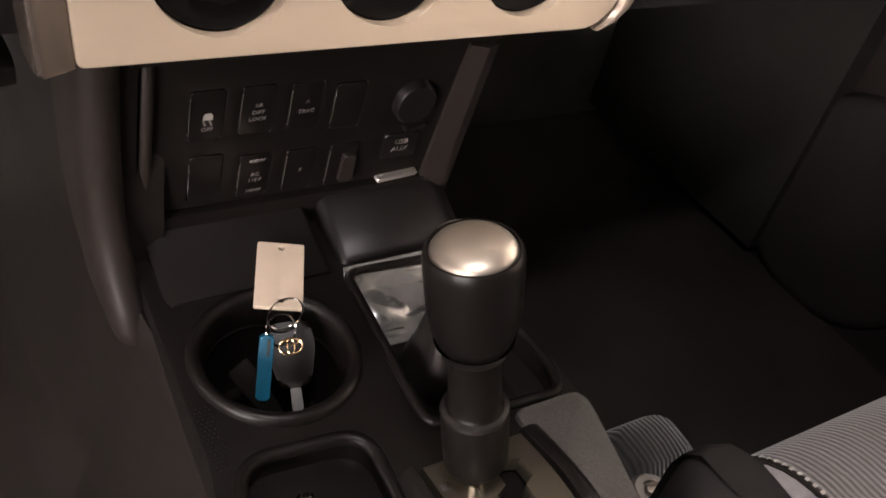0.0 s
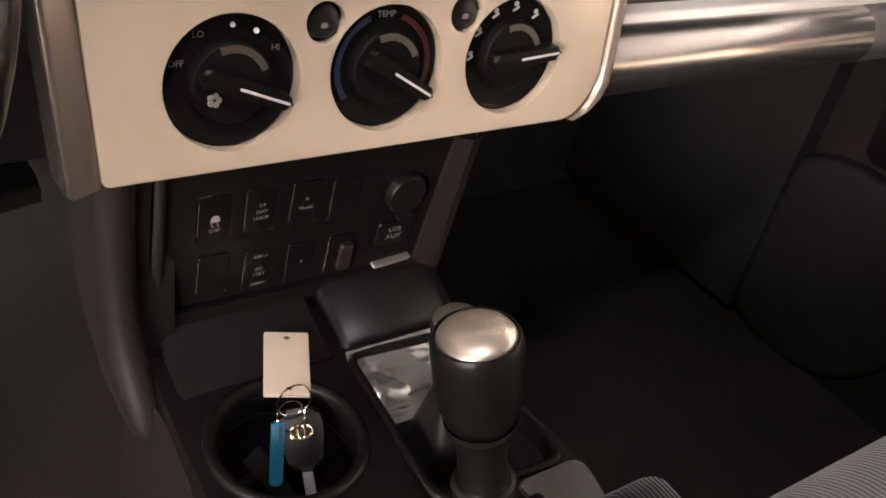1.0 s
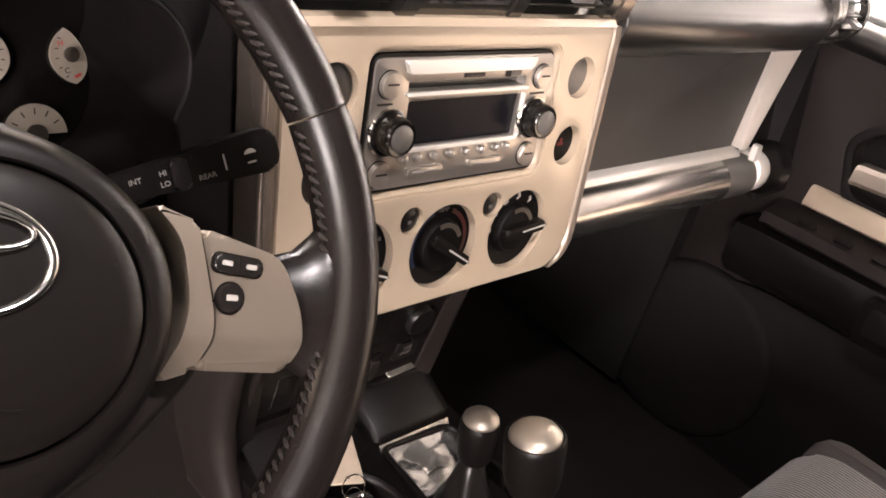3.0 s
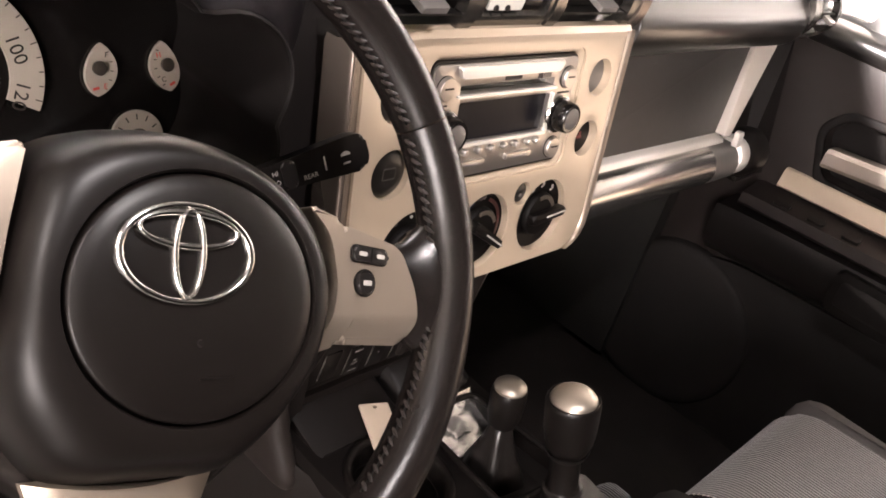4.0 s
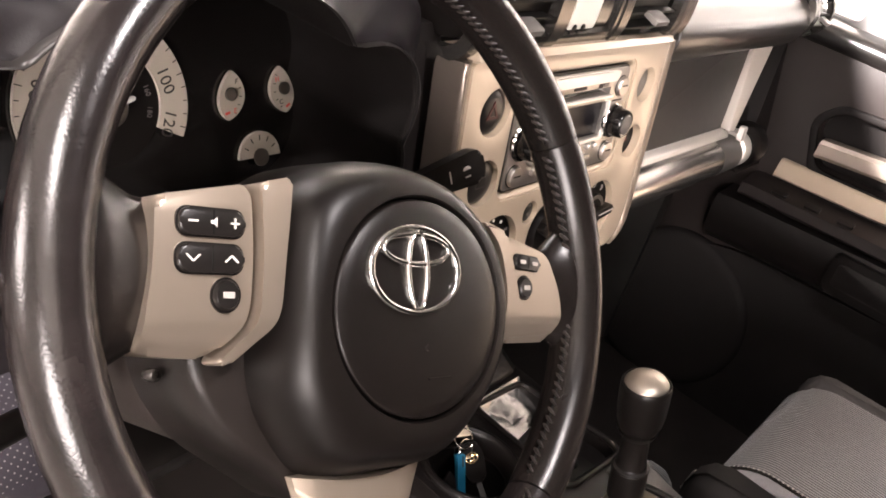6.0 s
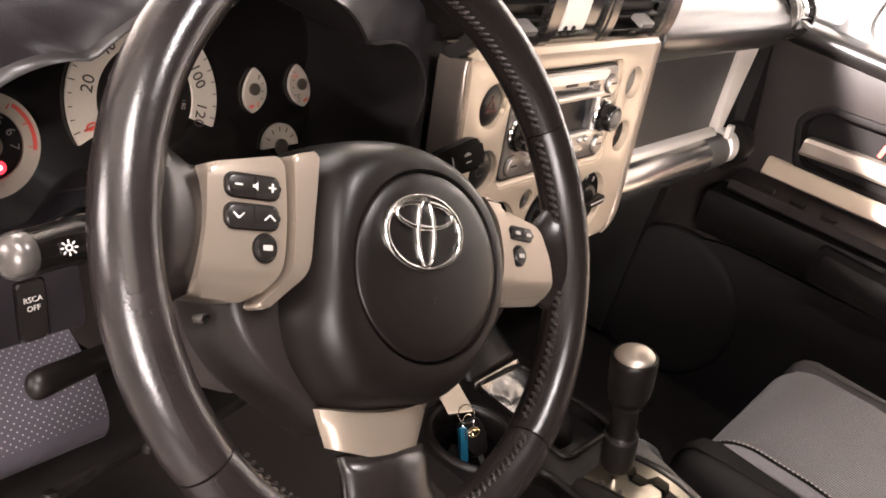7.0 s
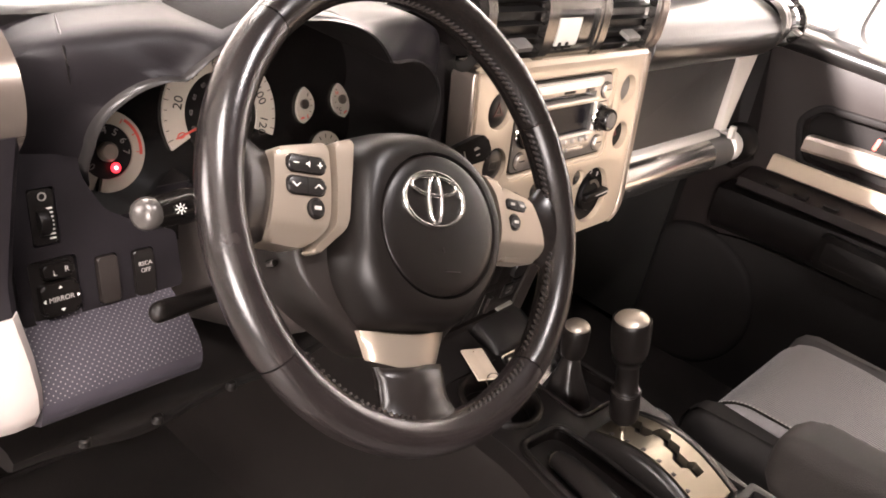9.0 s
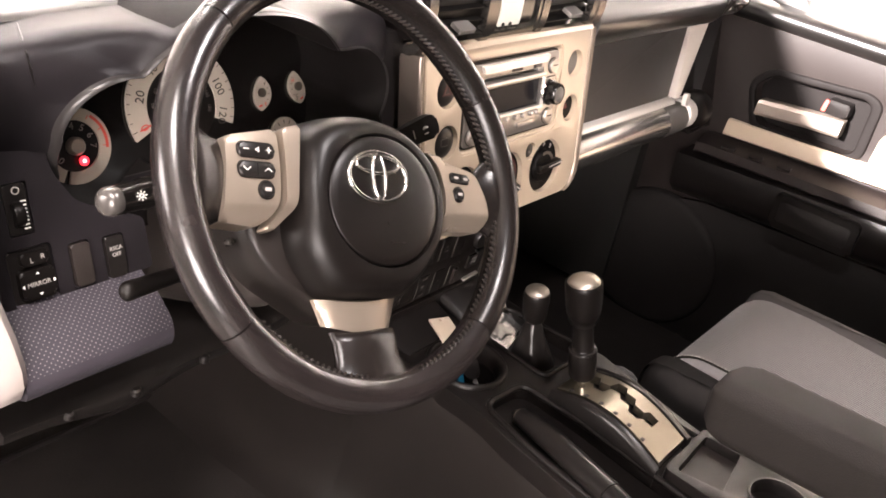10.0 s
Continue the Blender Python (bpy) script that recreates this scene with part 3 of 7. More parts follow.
part("ribbed_grip", lathe(ribs + [(0.0270, 1.018)], 48, TX), M_RIBBED, grab, "darker satin ribbed grip")
TC = Matrix.Translation((0.0, 0.1840, 0.4930)) @ pose(0, 0, 0, 0, 90, 0)
part("end_cap", lathe([(0.024, 1.012), (0.0275, 1.014), (0.0290, 1.019), (0.0290, 1.038), (0.0265, 1.045), (0.018, 1.048), (0.0, 1.048)], 36, TC), M_CHROME_SATIN, grab, "bright satin end cap")
part("end_stop", lathe([(0.028, 1.046), (0.034, 1.052), (0.037, 1.062), (0.036, 1.090), (0.0, 1.10)], 36, TC), M_BLACK, grab)
part("cap_tab", prism(rrect(0.014, 0.022, 0.003), -0.004, 0.004, 0.0015, frame_of((1.000, 0.170, 0.528), (1, 0, 0), (0, 0.1, 1))), M_CHROME_SATIN, grab)


def wedge_trim():
    sec = [[(0.990, 0.186, 0.5245), (1.001, 0.182, 0.5265), (1.106, 0.213, 0.654), (1.058, 0.226, 0.654)],
           [(0.990, 0.206, 0.5245), (1.001, 0.206, 0.5265), (1.112, 0.240, 0.655), (1.058, 0.246, 0.655)]]
    bm = loft(sec)
    bmesh.ops.bevel(bm, geom=bm.edges[:], offset=0.0016, segments=2, profile=0.5, affect="EDGES")
    return bm


single("dash_end_trim", wedge_trim(), M_SILVER_PALE, "pale satin silver wedge trim at the end of the glove box", "trim")
single("dash_end_panel", loft([[(1.000, 0.196, 0.50), (1.112, 0.240, 0.660), (1.135, 0.205, 0.660), (1.13, 0.160, 0.46), (1.06, 0.168, 0.45)], [(1.0, 0.40, 0.50), (1.112, 0.42, 0.66), (1.15, 0.42, 0.66), (1.15, 0.40, 0.46), (1.06, 0.40, 0.45)]]), M_MATTE, "dark grained plastic panel between glove box and door", "panel", kind="structure")


def vent_band(x0, x1, label):
    """An air outlet set into the roll: frame bands, dark throat, curved slats, a tab."""
    w = x1 - x0
    t = thing("air_vent", label, "air vent", ((x0 + x1) / 2, 0.17, 0.70), "dashboard air vents")
    part("throat", roll_piece(x0 + 0.002, x1 - 0.002, VG - 0.022, 100, 262, 24, 0.0), M_BLACK, t)
    if FLAT < 1:
        for z in (0.7625, 0.7485, 0.7345, 0.7205):
            part("slat", extrude_x([(0.1535, z - 0.0012), (0.1535, z + 0.0004), (0.178, z + 0.004), (0.178, z + 0.002)], x0 + 0.002, x1 - 0.002), M_SLAT, t)
    else:
        for i in range(5):
            a = 135 + i * 21.0
            p0, p1 = roll_at(a, VG - 0.002), roll_at(a, VG - 0.02)
            d = Vector((p0[0] - p1[0], p0[1] - p1[1]))
            q = Vector((-d.y, d.x)).normalized() * 0.0011
            prof = [(p0[0] + q.x, p0[1] + q.y), (p0[0] - q.x, p0[1] - q.y), (p1[0] - q.x, p1[1] - q.y), (p1[0] + q.x, p1[1] + q.y)]
            part("slat", extrude_x(prof, x0 + 0.003, x1 - 0.003, 0.0004, 1), M_SLAT, t)
    xm = (x0 + x1) / 2
    y, z = roll_at(187, VG + 0.001)
    part("tab", prism(rrect(0.027 if w > 0.07 else 0.016, 0.016, 0.002), -0.0025, 0.0025, 0.001, frame_of((xm, y - 0.002, z + 0.002), (1, 0, 0), (0, 0.93, 0.36))), M_TAB, t, "grey slider tab")
    return t


VG = 0.002
HIGH, FLAT = 0.041, 0.62
vent_band(0.226, 0.314, "black centre air vent with curved slats and grey tab")
vent_band(0.438, 0.542, "black centre air vent with curved slats and grey tab")
HIGH, FLAT = 0.012, 1.0
vent_band(1.022, 1.086, "black passenger end air vent with curved slats")
vent_band(-0.310, -0.256, "black driver end air vent with curved slats")
HIGH, FLAT = 0.041, 0.62
pod = thing("centre_vent_housing", "satin silver bands round the centre vents and clock", "trim", (0.40, 0.2, 0.70))
for x0, x1, g in ((0.212, 0.226, 0.0025), (0.314, 0.330, 0.0025), (0.424, 0.438, 0.0025), (0.542, 0.554, 0.0025), (0.556, 0.572, 0.004)):
    part("band", roll_piece(x0, x1, g, 75, 262, 40, 0.0042), M_SATIN_PANEL if x0 > 0.55 else M_BAND, pod)
part("lower_sill", roll_piece(0.2265, 0.5415, 0.002, 218, 262, 10, 0.001), M_BAND, pod)
part("upper_sill", roll_piece(0.2265, 0.5415, 0.001, 78, 147, 14, 0.001), M_GRAIN, pod)
part("core", roll_piece(0.2262, 0.5418, -0.012, 0, 360), M_BLACK, pod)
HIGH, FLAT = 0.012, 1.0
for x0, x1, side in ((1.000, 1.010, 1), (1.012, 1.022, 1), (1.086, 1.096, 1), (-0.320, -0.310, 0)):
    part("end_band", roll_piece(x0, x1, 0.003, 60, 280, 40, 0.002), M_BAND, pod)
part("driver_end_ring", roll_piece(-0.256, -0.228, 0.004, 80, 262, 40, 0.006), M_SATIN_PANEL, pod, "satin bronze-silver ring")
for x0, x1 in ((1.022, 1.086), (-0.310, -0.256)):
    part("end_core", roll_piece(x0, x1, -0.012), M_BLACK, pod)

clock = thing("clock", "small clock with a pale display in a thin silver frame", "clock", (0.377, 0.15, 0.70))
HIGH, FLAT = 0.041, 0.62
for x0, x1 in ((0.3305, 0.3365), (0.4175, 0.4235)):
    part("frame_side", roll_piece(x0, x1, 0.0010, 145, 219, 20, 0.001), M_BAND, clock)
for a0, a1 in ((145, 165), (199, 219)):
    part("frame_edge", roll_piece(0.3367, 0.4173, 0.0008, a0, a1, 8, 0.0006), M_BAND, clock)
part("clock_case", roll_piece(0.3367, 0.4173, -0.0030, 165.3, 198.7, 12, 0.0), M_GLOSS, clock)
part("display", roll_piece(0.3430, 0.3850, -0.0012, 174.0, 195.0, 12, 0.0006), M_LCD_PALE, clock, "pale blank display")
for u in (0.352, 0.366):
    y, z = roll_at(192.5, -0.0012)
    part("button", lathe([(0.0026, -0.002), (0.0026, 0.0012), (0.0018, 0.002), (0, 0.002)], 16, frame_of((u, y, z), (1, 0, 0), (0, -0.1, 1))), M_BLACK, clock)
HIGH, FLAT = 0.012, 1.0

# ---- instrument binnacle ----
# the broad top arc, then the passenger, driver and lower lobes: x, z, radius
ARC = (-0.020, 0.600, 0.1685)
CROWN = (-0.030, 0.685, 0.0842)
LOBES = ((0.118, 0.676, 0.0455), (-0.119, 0.678, 0.0447), (-0.103, 0.658, 0.0595), (0.0, 0.60, 0.05), (0.060, 0.64, 0.07), (0.116, 0.628, 0.0455), (-0.104, 0.630, 0.0520), CROWN)


def lobe_outline(scale, n=160):
    c = Vector((0.0, 0.655))
    out = []
    for i in range(n):
        a = 2 * math.pi * i / n
        d = Vector((math.cos(a), math.sin(a)))
        far = 0.02
        for x, z, r in (*LOBES, ARC) if d.y > 0.41 and d.x > -0.12 else LOBES:
            o = c - Vector((x, z))
            b = o.dot(d)
            disc = b * b - (o.dot(o) - r * r)
            if disc > 0:
                far = max(far, -b + math.sqrt(disc))
        if d.y < -0.05:
            far = min(far, 0.085 / -d.y)
        p = c + d * (far * scale)
        out.append((p.x, p.y))
    return out


def upright(x):
    """1 over the main dials, falling to 0 at the hood's passenger end, which stands upright."""
    k = min(1.0, max(0.0, (0.150 - x) / 0.075))
    return k * k * (3 - 2 * k)


def hood_ring(scale, y, lean):
    out = []
    for x, z in lobe_outline(scale):
        k = upright(x)
        out.append((x, y + (0.735 - z) * (lean * k - 0.06 * (1 - k)) + max(0.0, 0.612 - z) * (0.6 + 0.6 * k), z))
    return out


binn = thing("instrument_binnacle", "black three-lobed instrument hood over cream dials", "instrument cluster", (0.0, 0.22, 0.57), kind="structure")
part("hood", loft([hood_ring(1.05, 0.30, 0.0), hood_ring(1.045, 0.21, 0.3), hood_ring(1.025, 0.158, 0.46), hood_ring(1.005, 0.1535, 0.48), hood_ring(0.99, 0.156, 0.47), hood_ring(0.985, 0.20, 0.35), hood_ring(0.975, 0.285, -0.3)], caps=False), M_MATTE, binn, "", 50)


def lip_ring(k, y):
    """One ring of the lip's section; the lip is broader at the driver's end."""
    out = []
    for (x, y0, z), (x1, y1, z1) in zip(hood_ring(1.012, y, 0.48), hood_ring(1.030, y + 0.002, 0.48)):
        w = (0.5 + 1.1 * min(1.0, max(0.0, (-x - 0.08) / 0.05))) * k
        out.append((x + (x1 - x) * w, y0 + (y1 - y0) * w, z + (z1 - z) * w))
    return out


part("hood_lip", loft([lip_ring(1.0, 0.1560), lip_ring(0.7, 0.1526), lip_ring(0.2, 0.1510), lip_ring(-0.3, 0.1516), lip_ring(-0.6, 0.1545)], caps=False), M_LIP, binn, "grey rounded hood lip", 60)


def surround_ring(k, y, lean):
    """The hood's outline widened towards the edges of the driver's side of the dashboard (k = 0 to 1)."""
    out = []
    for x, z in lobe_outline(1.03):
        dx, dz = x, z - 0.655
        hx, hz = (0.205 if dx > 0 else 0.2435), (0.101 if dz > 0 else 0.10)
        far = 1.0 / ((abs(dx) / hx) ** 5 + (abs(dz) / hz) ** 5) ** 0.2
        w = k if dz > -0.02 else k * max(0.0, 1 - (-0.02 - dz) / 0.05)
        s = 1 + (max(far, 1.0) - 1) * w
        x, z = dx * s, 0.655 + dz * s
        up = upright(dx) * (1 - k) + k
        out.append((x, y + lean * up * (0.735 - z), z))
    return out


part("dash_skin", loft([hood_ring(1.026, 0.1565, 0.48), surround_ring(0.0, 0.1580, 0.47), surround_ring(0.25, 0.166, 0.42), surround_ring(0.7, 0.175, 0.34), surround_ring(0.95, 0.186, 0.30), surround_ring(1.0, 0.204, 0.26), [(x, 0.285, z) for x, y, z in surround_ring(1.0, 0.28, 0.0)]], caps=False), M_SURROUND, binn, "lilac-black dashboard skin round the dials", 50)
for dx in (0.0, 0.0115):
    part("seam", sweep([(-0.174 + dx, 0.220, 0.7518), (-0.184 + dx, 0.1945, 0.7500), (-0.189 + dx, 0.1785, 0.7440), (-0.189 + dx, 0.1737, 0.7340), (-0.186 + dx, 0.1747, 0.7200)], [0.0006, 0.0010, 0.0010, 0.0010, 0.0004], 8), M_GLOSS_SOFT, binn)
part("dash_cheek", extrude_x([(0.200, 0.715), (0.190, 0.700), (0.181, 0.66), (0.174, 0.60), (0.166, 0.54), (0.168, 0.475), (0.30, 0.46), (0.30, 0.715)], 0.173, 0.236, 0.006, 3), M_MATTE, binn)
part("cluster_plate", prism(rrect(0.36, 0.20, 0.03, 0.0, 0.0), -0.012, -0.004, 0.0, GAUGE), M_GLOSS, binn)


def arc_band(r0, r1, a0, a1, n, z0, z1, m):
    pts = oval(r1, r1, 0, 0, n, a0, a1) + oval(r0, r0, 0, 0, n, a1, a0)
    return prism(pts, z0, z1, 0.0, m)


def gv(z):
    return (z - 0.641) / 0.94


SP = at(GAUGE, 0.0005, gv(0.6445))
sp = part("speedometer", arc_band(0.0385, 0.0595, -25, 205, 60, -0.003, 0.0, SP), M_DIAL, binn, "cream speed scale with dark numerals")
part("inner_dial", lathe([(0.0385, -0.0035), (0.0385, -0.002), (0.037, -0.0015), (0.0, -0.0015)], 60, SP), M_BLACK, sp)
part("hub", lathe([(0.013, -0.0015), (0.013, 0.003), (0.011, 0.005), (0.0, 0.0055)], 32, SP), M_SATIN_DARK, sp, "brushed needle hub")
part("needle", prism([(0.012, -0.0012), (0.053, -0.0005), (0.053, 0.0005), (0.012, 0.0012)], 0.002, 0.0035, 0.0, at(SP, 0, 0, 0, 197)), M_RED, sp, "red needle")
part("needle_tail", prism(rrect(0.008, 0.003, 0.001), 0.004, 0.006, 0.0005, at(SP, 0.013, 0.004, 0, 17)), M_DIM_LIGHT, sp)
for i, word in enumerate(("0", "20", "40", "60", "80", "100", "120")):
    a = 197 - 36 * i
    part("numeral", letters(word, 0.0125, at(SP, 0.0455 * math.cos(radians(a)), 0.0455 * math.sin(radians(a)), 0.0003, a - 90)), M_INK if i else M_RED, sp)
for i in range(25):
    a = 197 - 9 * i
    l = 0.005 if i % 4 == 0 else 0.003
    part("tick", prism(rrect(l, 0.0007, 0.0002), 0.0, 0.0004, 0, at(SP, 0.0575 * math.cos(radians(a)) , 0.0575 * math.sin(radians(a)), 0, a)), M_INK, sp)
for i, word in enumerate(("20", "40", "60", "80", "100", "120", "140", "160", "180")):
    a = 197 - 26 * i
    part("small_numeral", letters(word, 0.0052, at(SP, 0.031 * math.cos(radians(a)), 0.031 * math.sin(radians(a)), -0.001, a - 90)), M_FAINT, sp)

TA = at(GAUGE, -0.113, gv(0.628))
ta = part("tachometer", arc_band(0.0225, 0.0335, -110, 240, 60, -0.003, 0.0, TA), M_DIAL, binn, "cream engine speed scale with red zone")
part("inner_dial", lathe([(0.0225, -0.0035), (0.0225, -0.002), (0.0, -0.002)], 40, TA), M_BLACK, ta)
part("red_zone", arc_band(0.0285, 0.031, -12, 52, 20, 0.0, 0.0005, TA), M_RED, ta)
part("hub", lathe([(0.008, -0.002), (0.008, 0.003), (0.006, 0.005), (0.0, 0.005)], 28, TA), M_SATIN, ta, "brushed needle hub")
for i, word in enumerate(("0", "1", "2", "3", "4", "5", "6", "7")):
    a = 216 - 32 * i
    part("numeral", letters(word, 0.0085, at(TA, 0.0172 * math.cos(radians(a)), 0.0172 * math.sin(radians(a)), -0.0015, a - 90)), M_DIM, ta)
    part("tick", prism(rrect(0.004, 0.0006, 0.0002), 0.0, 0.0006, 0, at(TA, 0.0275 * math.cos(radians(a)), 0.0275 * math.sin(radians(a)), 0, a)), M_RED if i > 4 else M_INK, ta)
part("warning_lamp", lathe([(0.0042, -0.001), (0.0042, 0.0), (0.0, 0.0)], 20, at(GAUGE, -0.1085, gv(0.615), 0.002)), M_LAMP_RED, ta, "lit red warning lamp")
part("warning_symbol", lathe([(0.0017, 0.0), (0.0015, 0.0008), (0.0, 0.0008)], 14, at(GAUGE, -0.1085, gv(0.615), 0.002)), M_LAMP_PINK, ta)


def leaf(side):
    """Almond-shaped small dial: one side bulges, the other is flatter."""
    pts = []
    for i in range(17):
        t = -1 + 2 * i / 16
        pts.append((side * 0.0125 * (1 - t * t) ** 0.8, 0.0175 * t))
    for i in range(1, 16):
        t = 1 - 2 * i / 16
        pts.append((-side * 0.0095 * (1 - t * t) ** 0.7 * (1 - 0.25 * t), 0.0175 * t))
    return pts if side > 0 else pts[::-1]


for name, x, side, turn, lab in (("fuel_gauge", 0.0965, 1, -8, "cream almond-shaped fuel gauge"), ("temperature_gauge", 0.1455, -1, 8, "cream almond-shaped temperature gauge")):
    m = at(GAUGE, x, gv(0.643), 0.0, turn)
    g = part(name, prism(leaf(side), -0.003, 0.0, 0.0, m), M_DIAL, binn, lab)
    part("hub", lathe([(0.0048, 0.0), (0.0048, 0.002), (0.0, 0.003)], 24, at(m, -side * 0.0005, 0.001)), M_SATIN_DARK, g)
    part("mark", prism(rrect(0.0045, 0.0018, 0.0004), 0.0, 0.0004, 0, at(m, -side * 0.002, -0.0125, 0, 20)), M_RED, g)
    part("red_letter", letters("E" if side > 0 else "H", 0.0052, at(m, side * 0.0045, -0.0105 if side > 0 else 0.0085, 0.0003)), M_RED, g)
    part("dark_letter", letters("F" if side > 0 else "C", 0.0052, at(m, side * 0.0040, 0.0100 if side > 0 else -0.0085, 0.0003)), M_INK, g)
    for k in range(5):
        part("tick", prism(rrect(0.0022, 0.0006, 0.0002), 0.0, 0.0004, 0, at(m, side * 0.0085 * (1 - (k / 2 - 1) ** 2 * 0.45), 0.006 * (k - 2), 0, side * 25 * (k - 2) * 0.5)), M_INK, g)
m = at(GAUGE, 0.120, gv(0.5985))
g = part("angle_gauge", prism(oval(0.019, 0.019, 0, 0, 30, 0, 180), -0.003, 0.0, 0.0, m), M_DIAL, binn, "small cream half-round gauge")
part("hub", lathe([(0.0065, 0.0), (0.0065, 0.002), (0.0, 0.003)], 24, m), M_SATIN_DARK, g)
for k in range(5):
    a = 30 + 30 * k
    part("tick", prism(rrect(0.004, 0.0008, 0.0002), 0.0, 0.0004, 0, at(m, 0.0145 * math.cos(radians(a)), 0.0145 * math.sin(radians(a)), 0, a)), M_INK, g)

# ---- switch panel, knee bolster and end trim on the driver's side ----
LEFT = frame_of((-0.17, 0.171, 0.575), (1, 0, 0), (0, 0.30, 1))
low = thing("driver_switch_panel", "dark grained switch panel left of the wheel column", "switch panel", (-0.16, 0.18, 0.54), kind="structure")
part("panel", plate(rpoly([(-0.056, -0.030), (0.075, -0.030), (0.073, 0.016), (0.046, 0.026), (0.016, 0.044), (0.002, 0.070), (-0.002, 0.10), (-0.048, 0.10), (-0.054, 0.07)], 0.006), [rrect(0.020, 0.042, 0.002, -0.0295, 0.047), rrect(0.036, 0.046, 0.003, -0.028, -0.007), rrect(0.018, 0.038, 0.003, 0.012, -0.009), rrect(0.019, 0.038, 0.003, 0.042, -0.011)], -0.02, 0.0, 0.0012, LEFT), M_SURROUND, low)


def rocker(m, w, h, name, label, depth=0.006, mat=None):
    t = thing(name, label, "switch", m.translation, "switches on the dashboard")
    bm = prism(rrect(w, h, 0.0022), -0.012, depth, 0.0016, m)
    body = part("rocker", bm, mat or M_GLOSS_SOFT, t)
    return t, body


t, b = rocker(at(LEFT, -0.0295, 0.047), 0.018, 0.040, "dimmer_switch", "black ribbed thumbwheel dimmer switch with white marks", -0.001)
part("thumbwheel", lathe([(0.010, -0.004), (0.0105, -0.003), (0.0105, 0.003), (0.010, 0.004)], 30, at(LEFT, -0.030, 0.043, -0.004) @ pose(0, 0, 0, 0, 90, 0)), M_KNOB, t)
for k in range(8):
    part("mark", prism(rrect(0.0045, 0.0011, 0.0003), 0, 0.0008, 0, at(LEFT, -0.0245, 0.0525 - 0.0031 * k, -0.001)), M_PRINT, t)
part("symbol_ring", plate(oval(0.0032, 0.0032, 0, 0, 20), [oval(0.0022, 0.0022, 0, 0, 16)], 0, 0.0006, 0, at(LEFT, -0.0285, 0.0615, -0.001)), M_DIM, t)
t, b = rocker(at(LEFT, -0.028, -0.007), 0.034, 0.044, "mirror_switch", "black mirror adjuster switch with white lettering", -0.002)
part("selector", prism(rrect(0.022, 0.011, 0.003), -0.004, 0.004, 0.002, at(LEFT, -0.026, 0.0075)), M_KNOB, t)
part("pad", prism(rrect(0.028, 0.024, 0.004), -0.004, 0.005, 0.003, at(LEFT, -0.027, -0.013)), M_KNOB, t)
part("lettering", letters("L", 0.006, at(LEFT, -0.029, 0.006, 0.0043)), M_DIM, t)
part("lettering", letters("R", 0.006, at(LEFT, -0.020, 0.0075, 0.0043)), M_DIM, t)
part("lettering", letters("MIRROR", 0.0052, at(LEFT, -0.027, -0.013, 0.0053)), M_DIM, t)
for a, u, v in ((0, 0.0, 0.0085), (180, 0.0, -0.0085), (90, -0.0125, 0), (270, 0.0125, 0)):
    part("arrow", prism([(-0.0015, -0.0008), (0.0015, -0.0008), (0, 0.0012)], 0, 0.0005, 0, at(LEFT, -0.027 + u, -0.013 + v, 0.0051, a)), M_PRINT, t)
t, b = rocker(at(LEFT, 0.012, -0.009), 0.0155, 0.036, "blank_switch_cover", "brown-grey blank switch cover", 0.003, M_BROWN)
t, b = rocker(at(LEFT, 0.042, -0.011), 0.0165, 0.036, "airbag_cutoff_switch", "black rocker switch with white lettering", 0.002)
part("lettering", letters("RSCA", 0.0048, at(LEFT, 0.0425, -0.004, 0.0022)), M_DIM, t)
part("lettering", letters("OFF", 0.0048, at(LEFT, 0.0425, -0.0095, 0.0022)), M_DIM, t)


def bolster(lo, hi):
    """A stretch of the dotted skin between two points of its profile, with its thickness."""
    prof = [(0.166, 0.548), (0.135, 0.536), (0.128, 0.531)]
    for i in range(15):
        a = radians(118 + 84 * i / 14)
        prof.append((0.160 + 0.048 * math.cos(a), 0.507 + 0.031 * math.sin(a)))
    prof += [(0.124, 0.4905), (0.140, 0.488), (0.20, 0.487)]
    run = [0.0]
    for a, b in zip(prof, prof[1:]):
        run.append(run[-1] + math.hypot(a[0] - b[0], a[1] - b[1]))
    prof, run = prof[lo:hi], run[lo:hi]
    bm = bmesh.new()
    uvl = bm.loops.layers.uv.new("UVMap")
    xs = [-0.236 + (0.236 - 0.107) * i / 10 for i in range(11)]
    grid = [[bm.verts.new((x, y, z)) for y, z in prof] for x in xs]
    for i in range(10):
        for j in range(len(prof) - 1):
            f = bm.faces.new((grid[i][j], grid[i][j + 1], grid[i + 1][j + 1], grid[i + 1][j]))
            for lp, (a, b) in zip(f.loops, ((i, j), (i, j + 1), (i + 1, j + 1), (i + 1, j))):
                lp[uvl].uv = (xs[a], run[b])
    ext = bmesh.ops.extrude_face_region(bm, geom=bm.faces[:], use_keep_orig=True)
    bmesh.ops.translate(bm, verts=[g for g in ext["geom"] if isinstance(g, bmesh.types.BMVert)], vec=(0, 0.02, 0.004))
    return bm


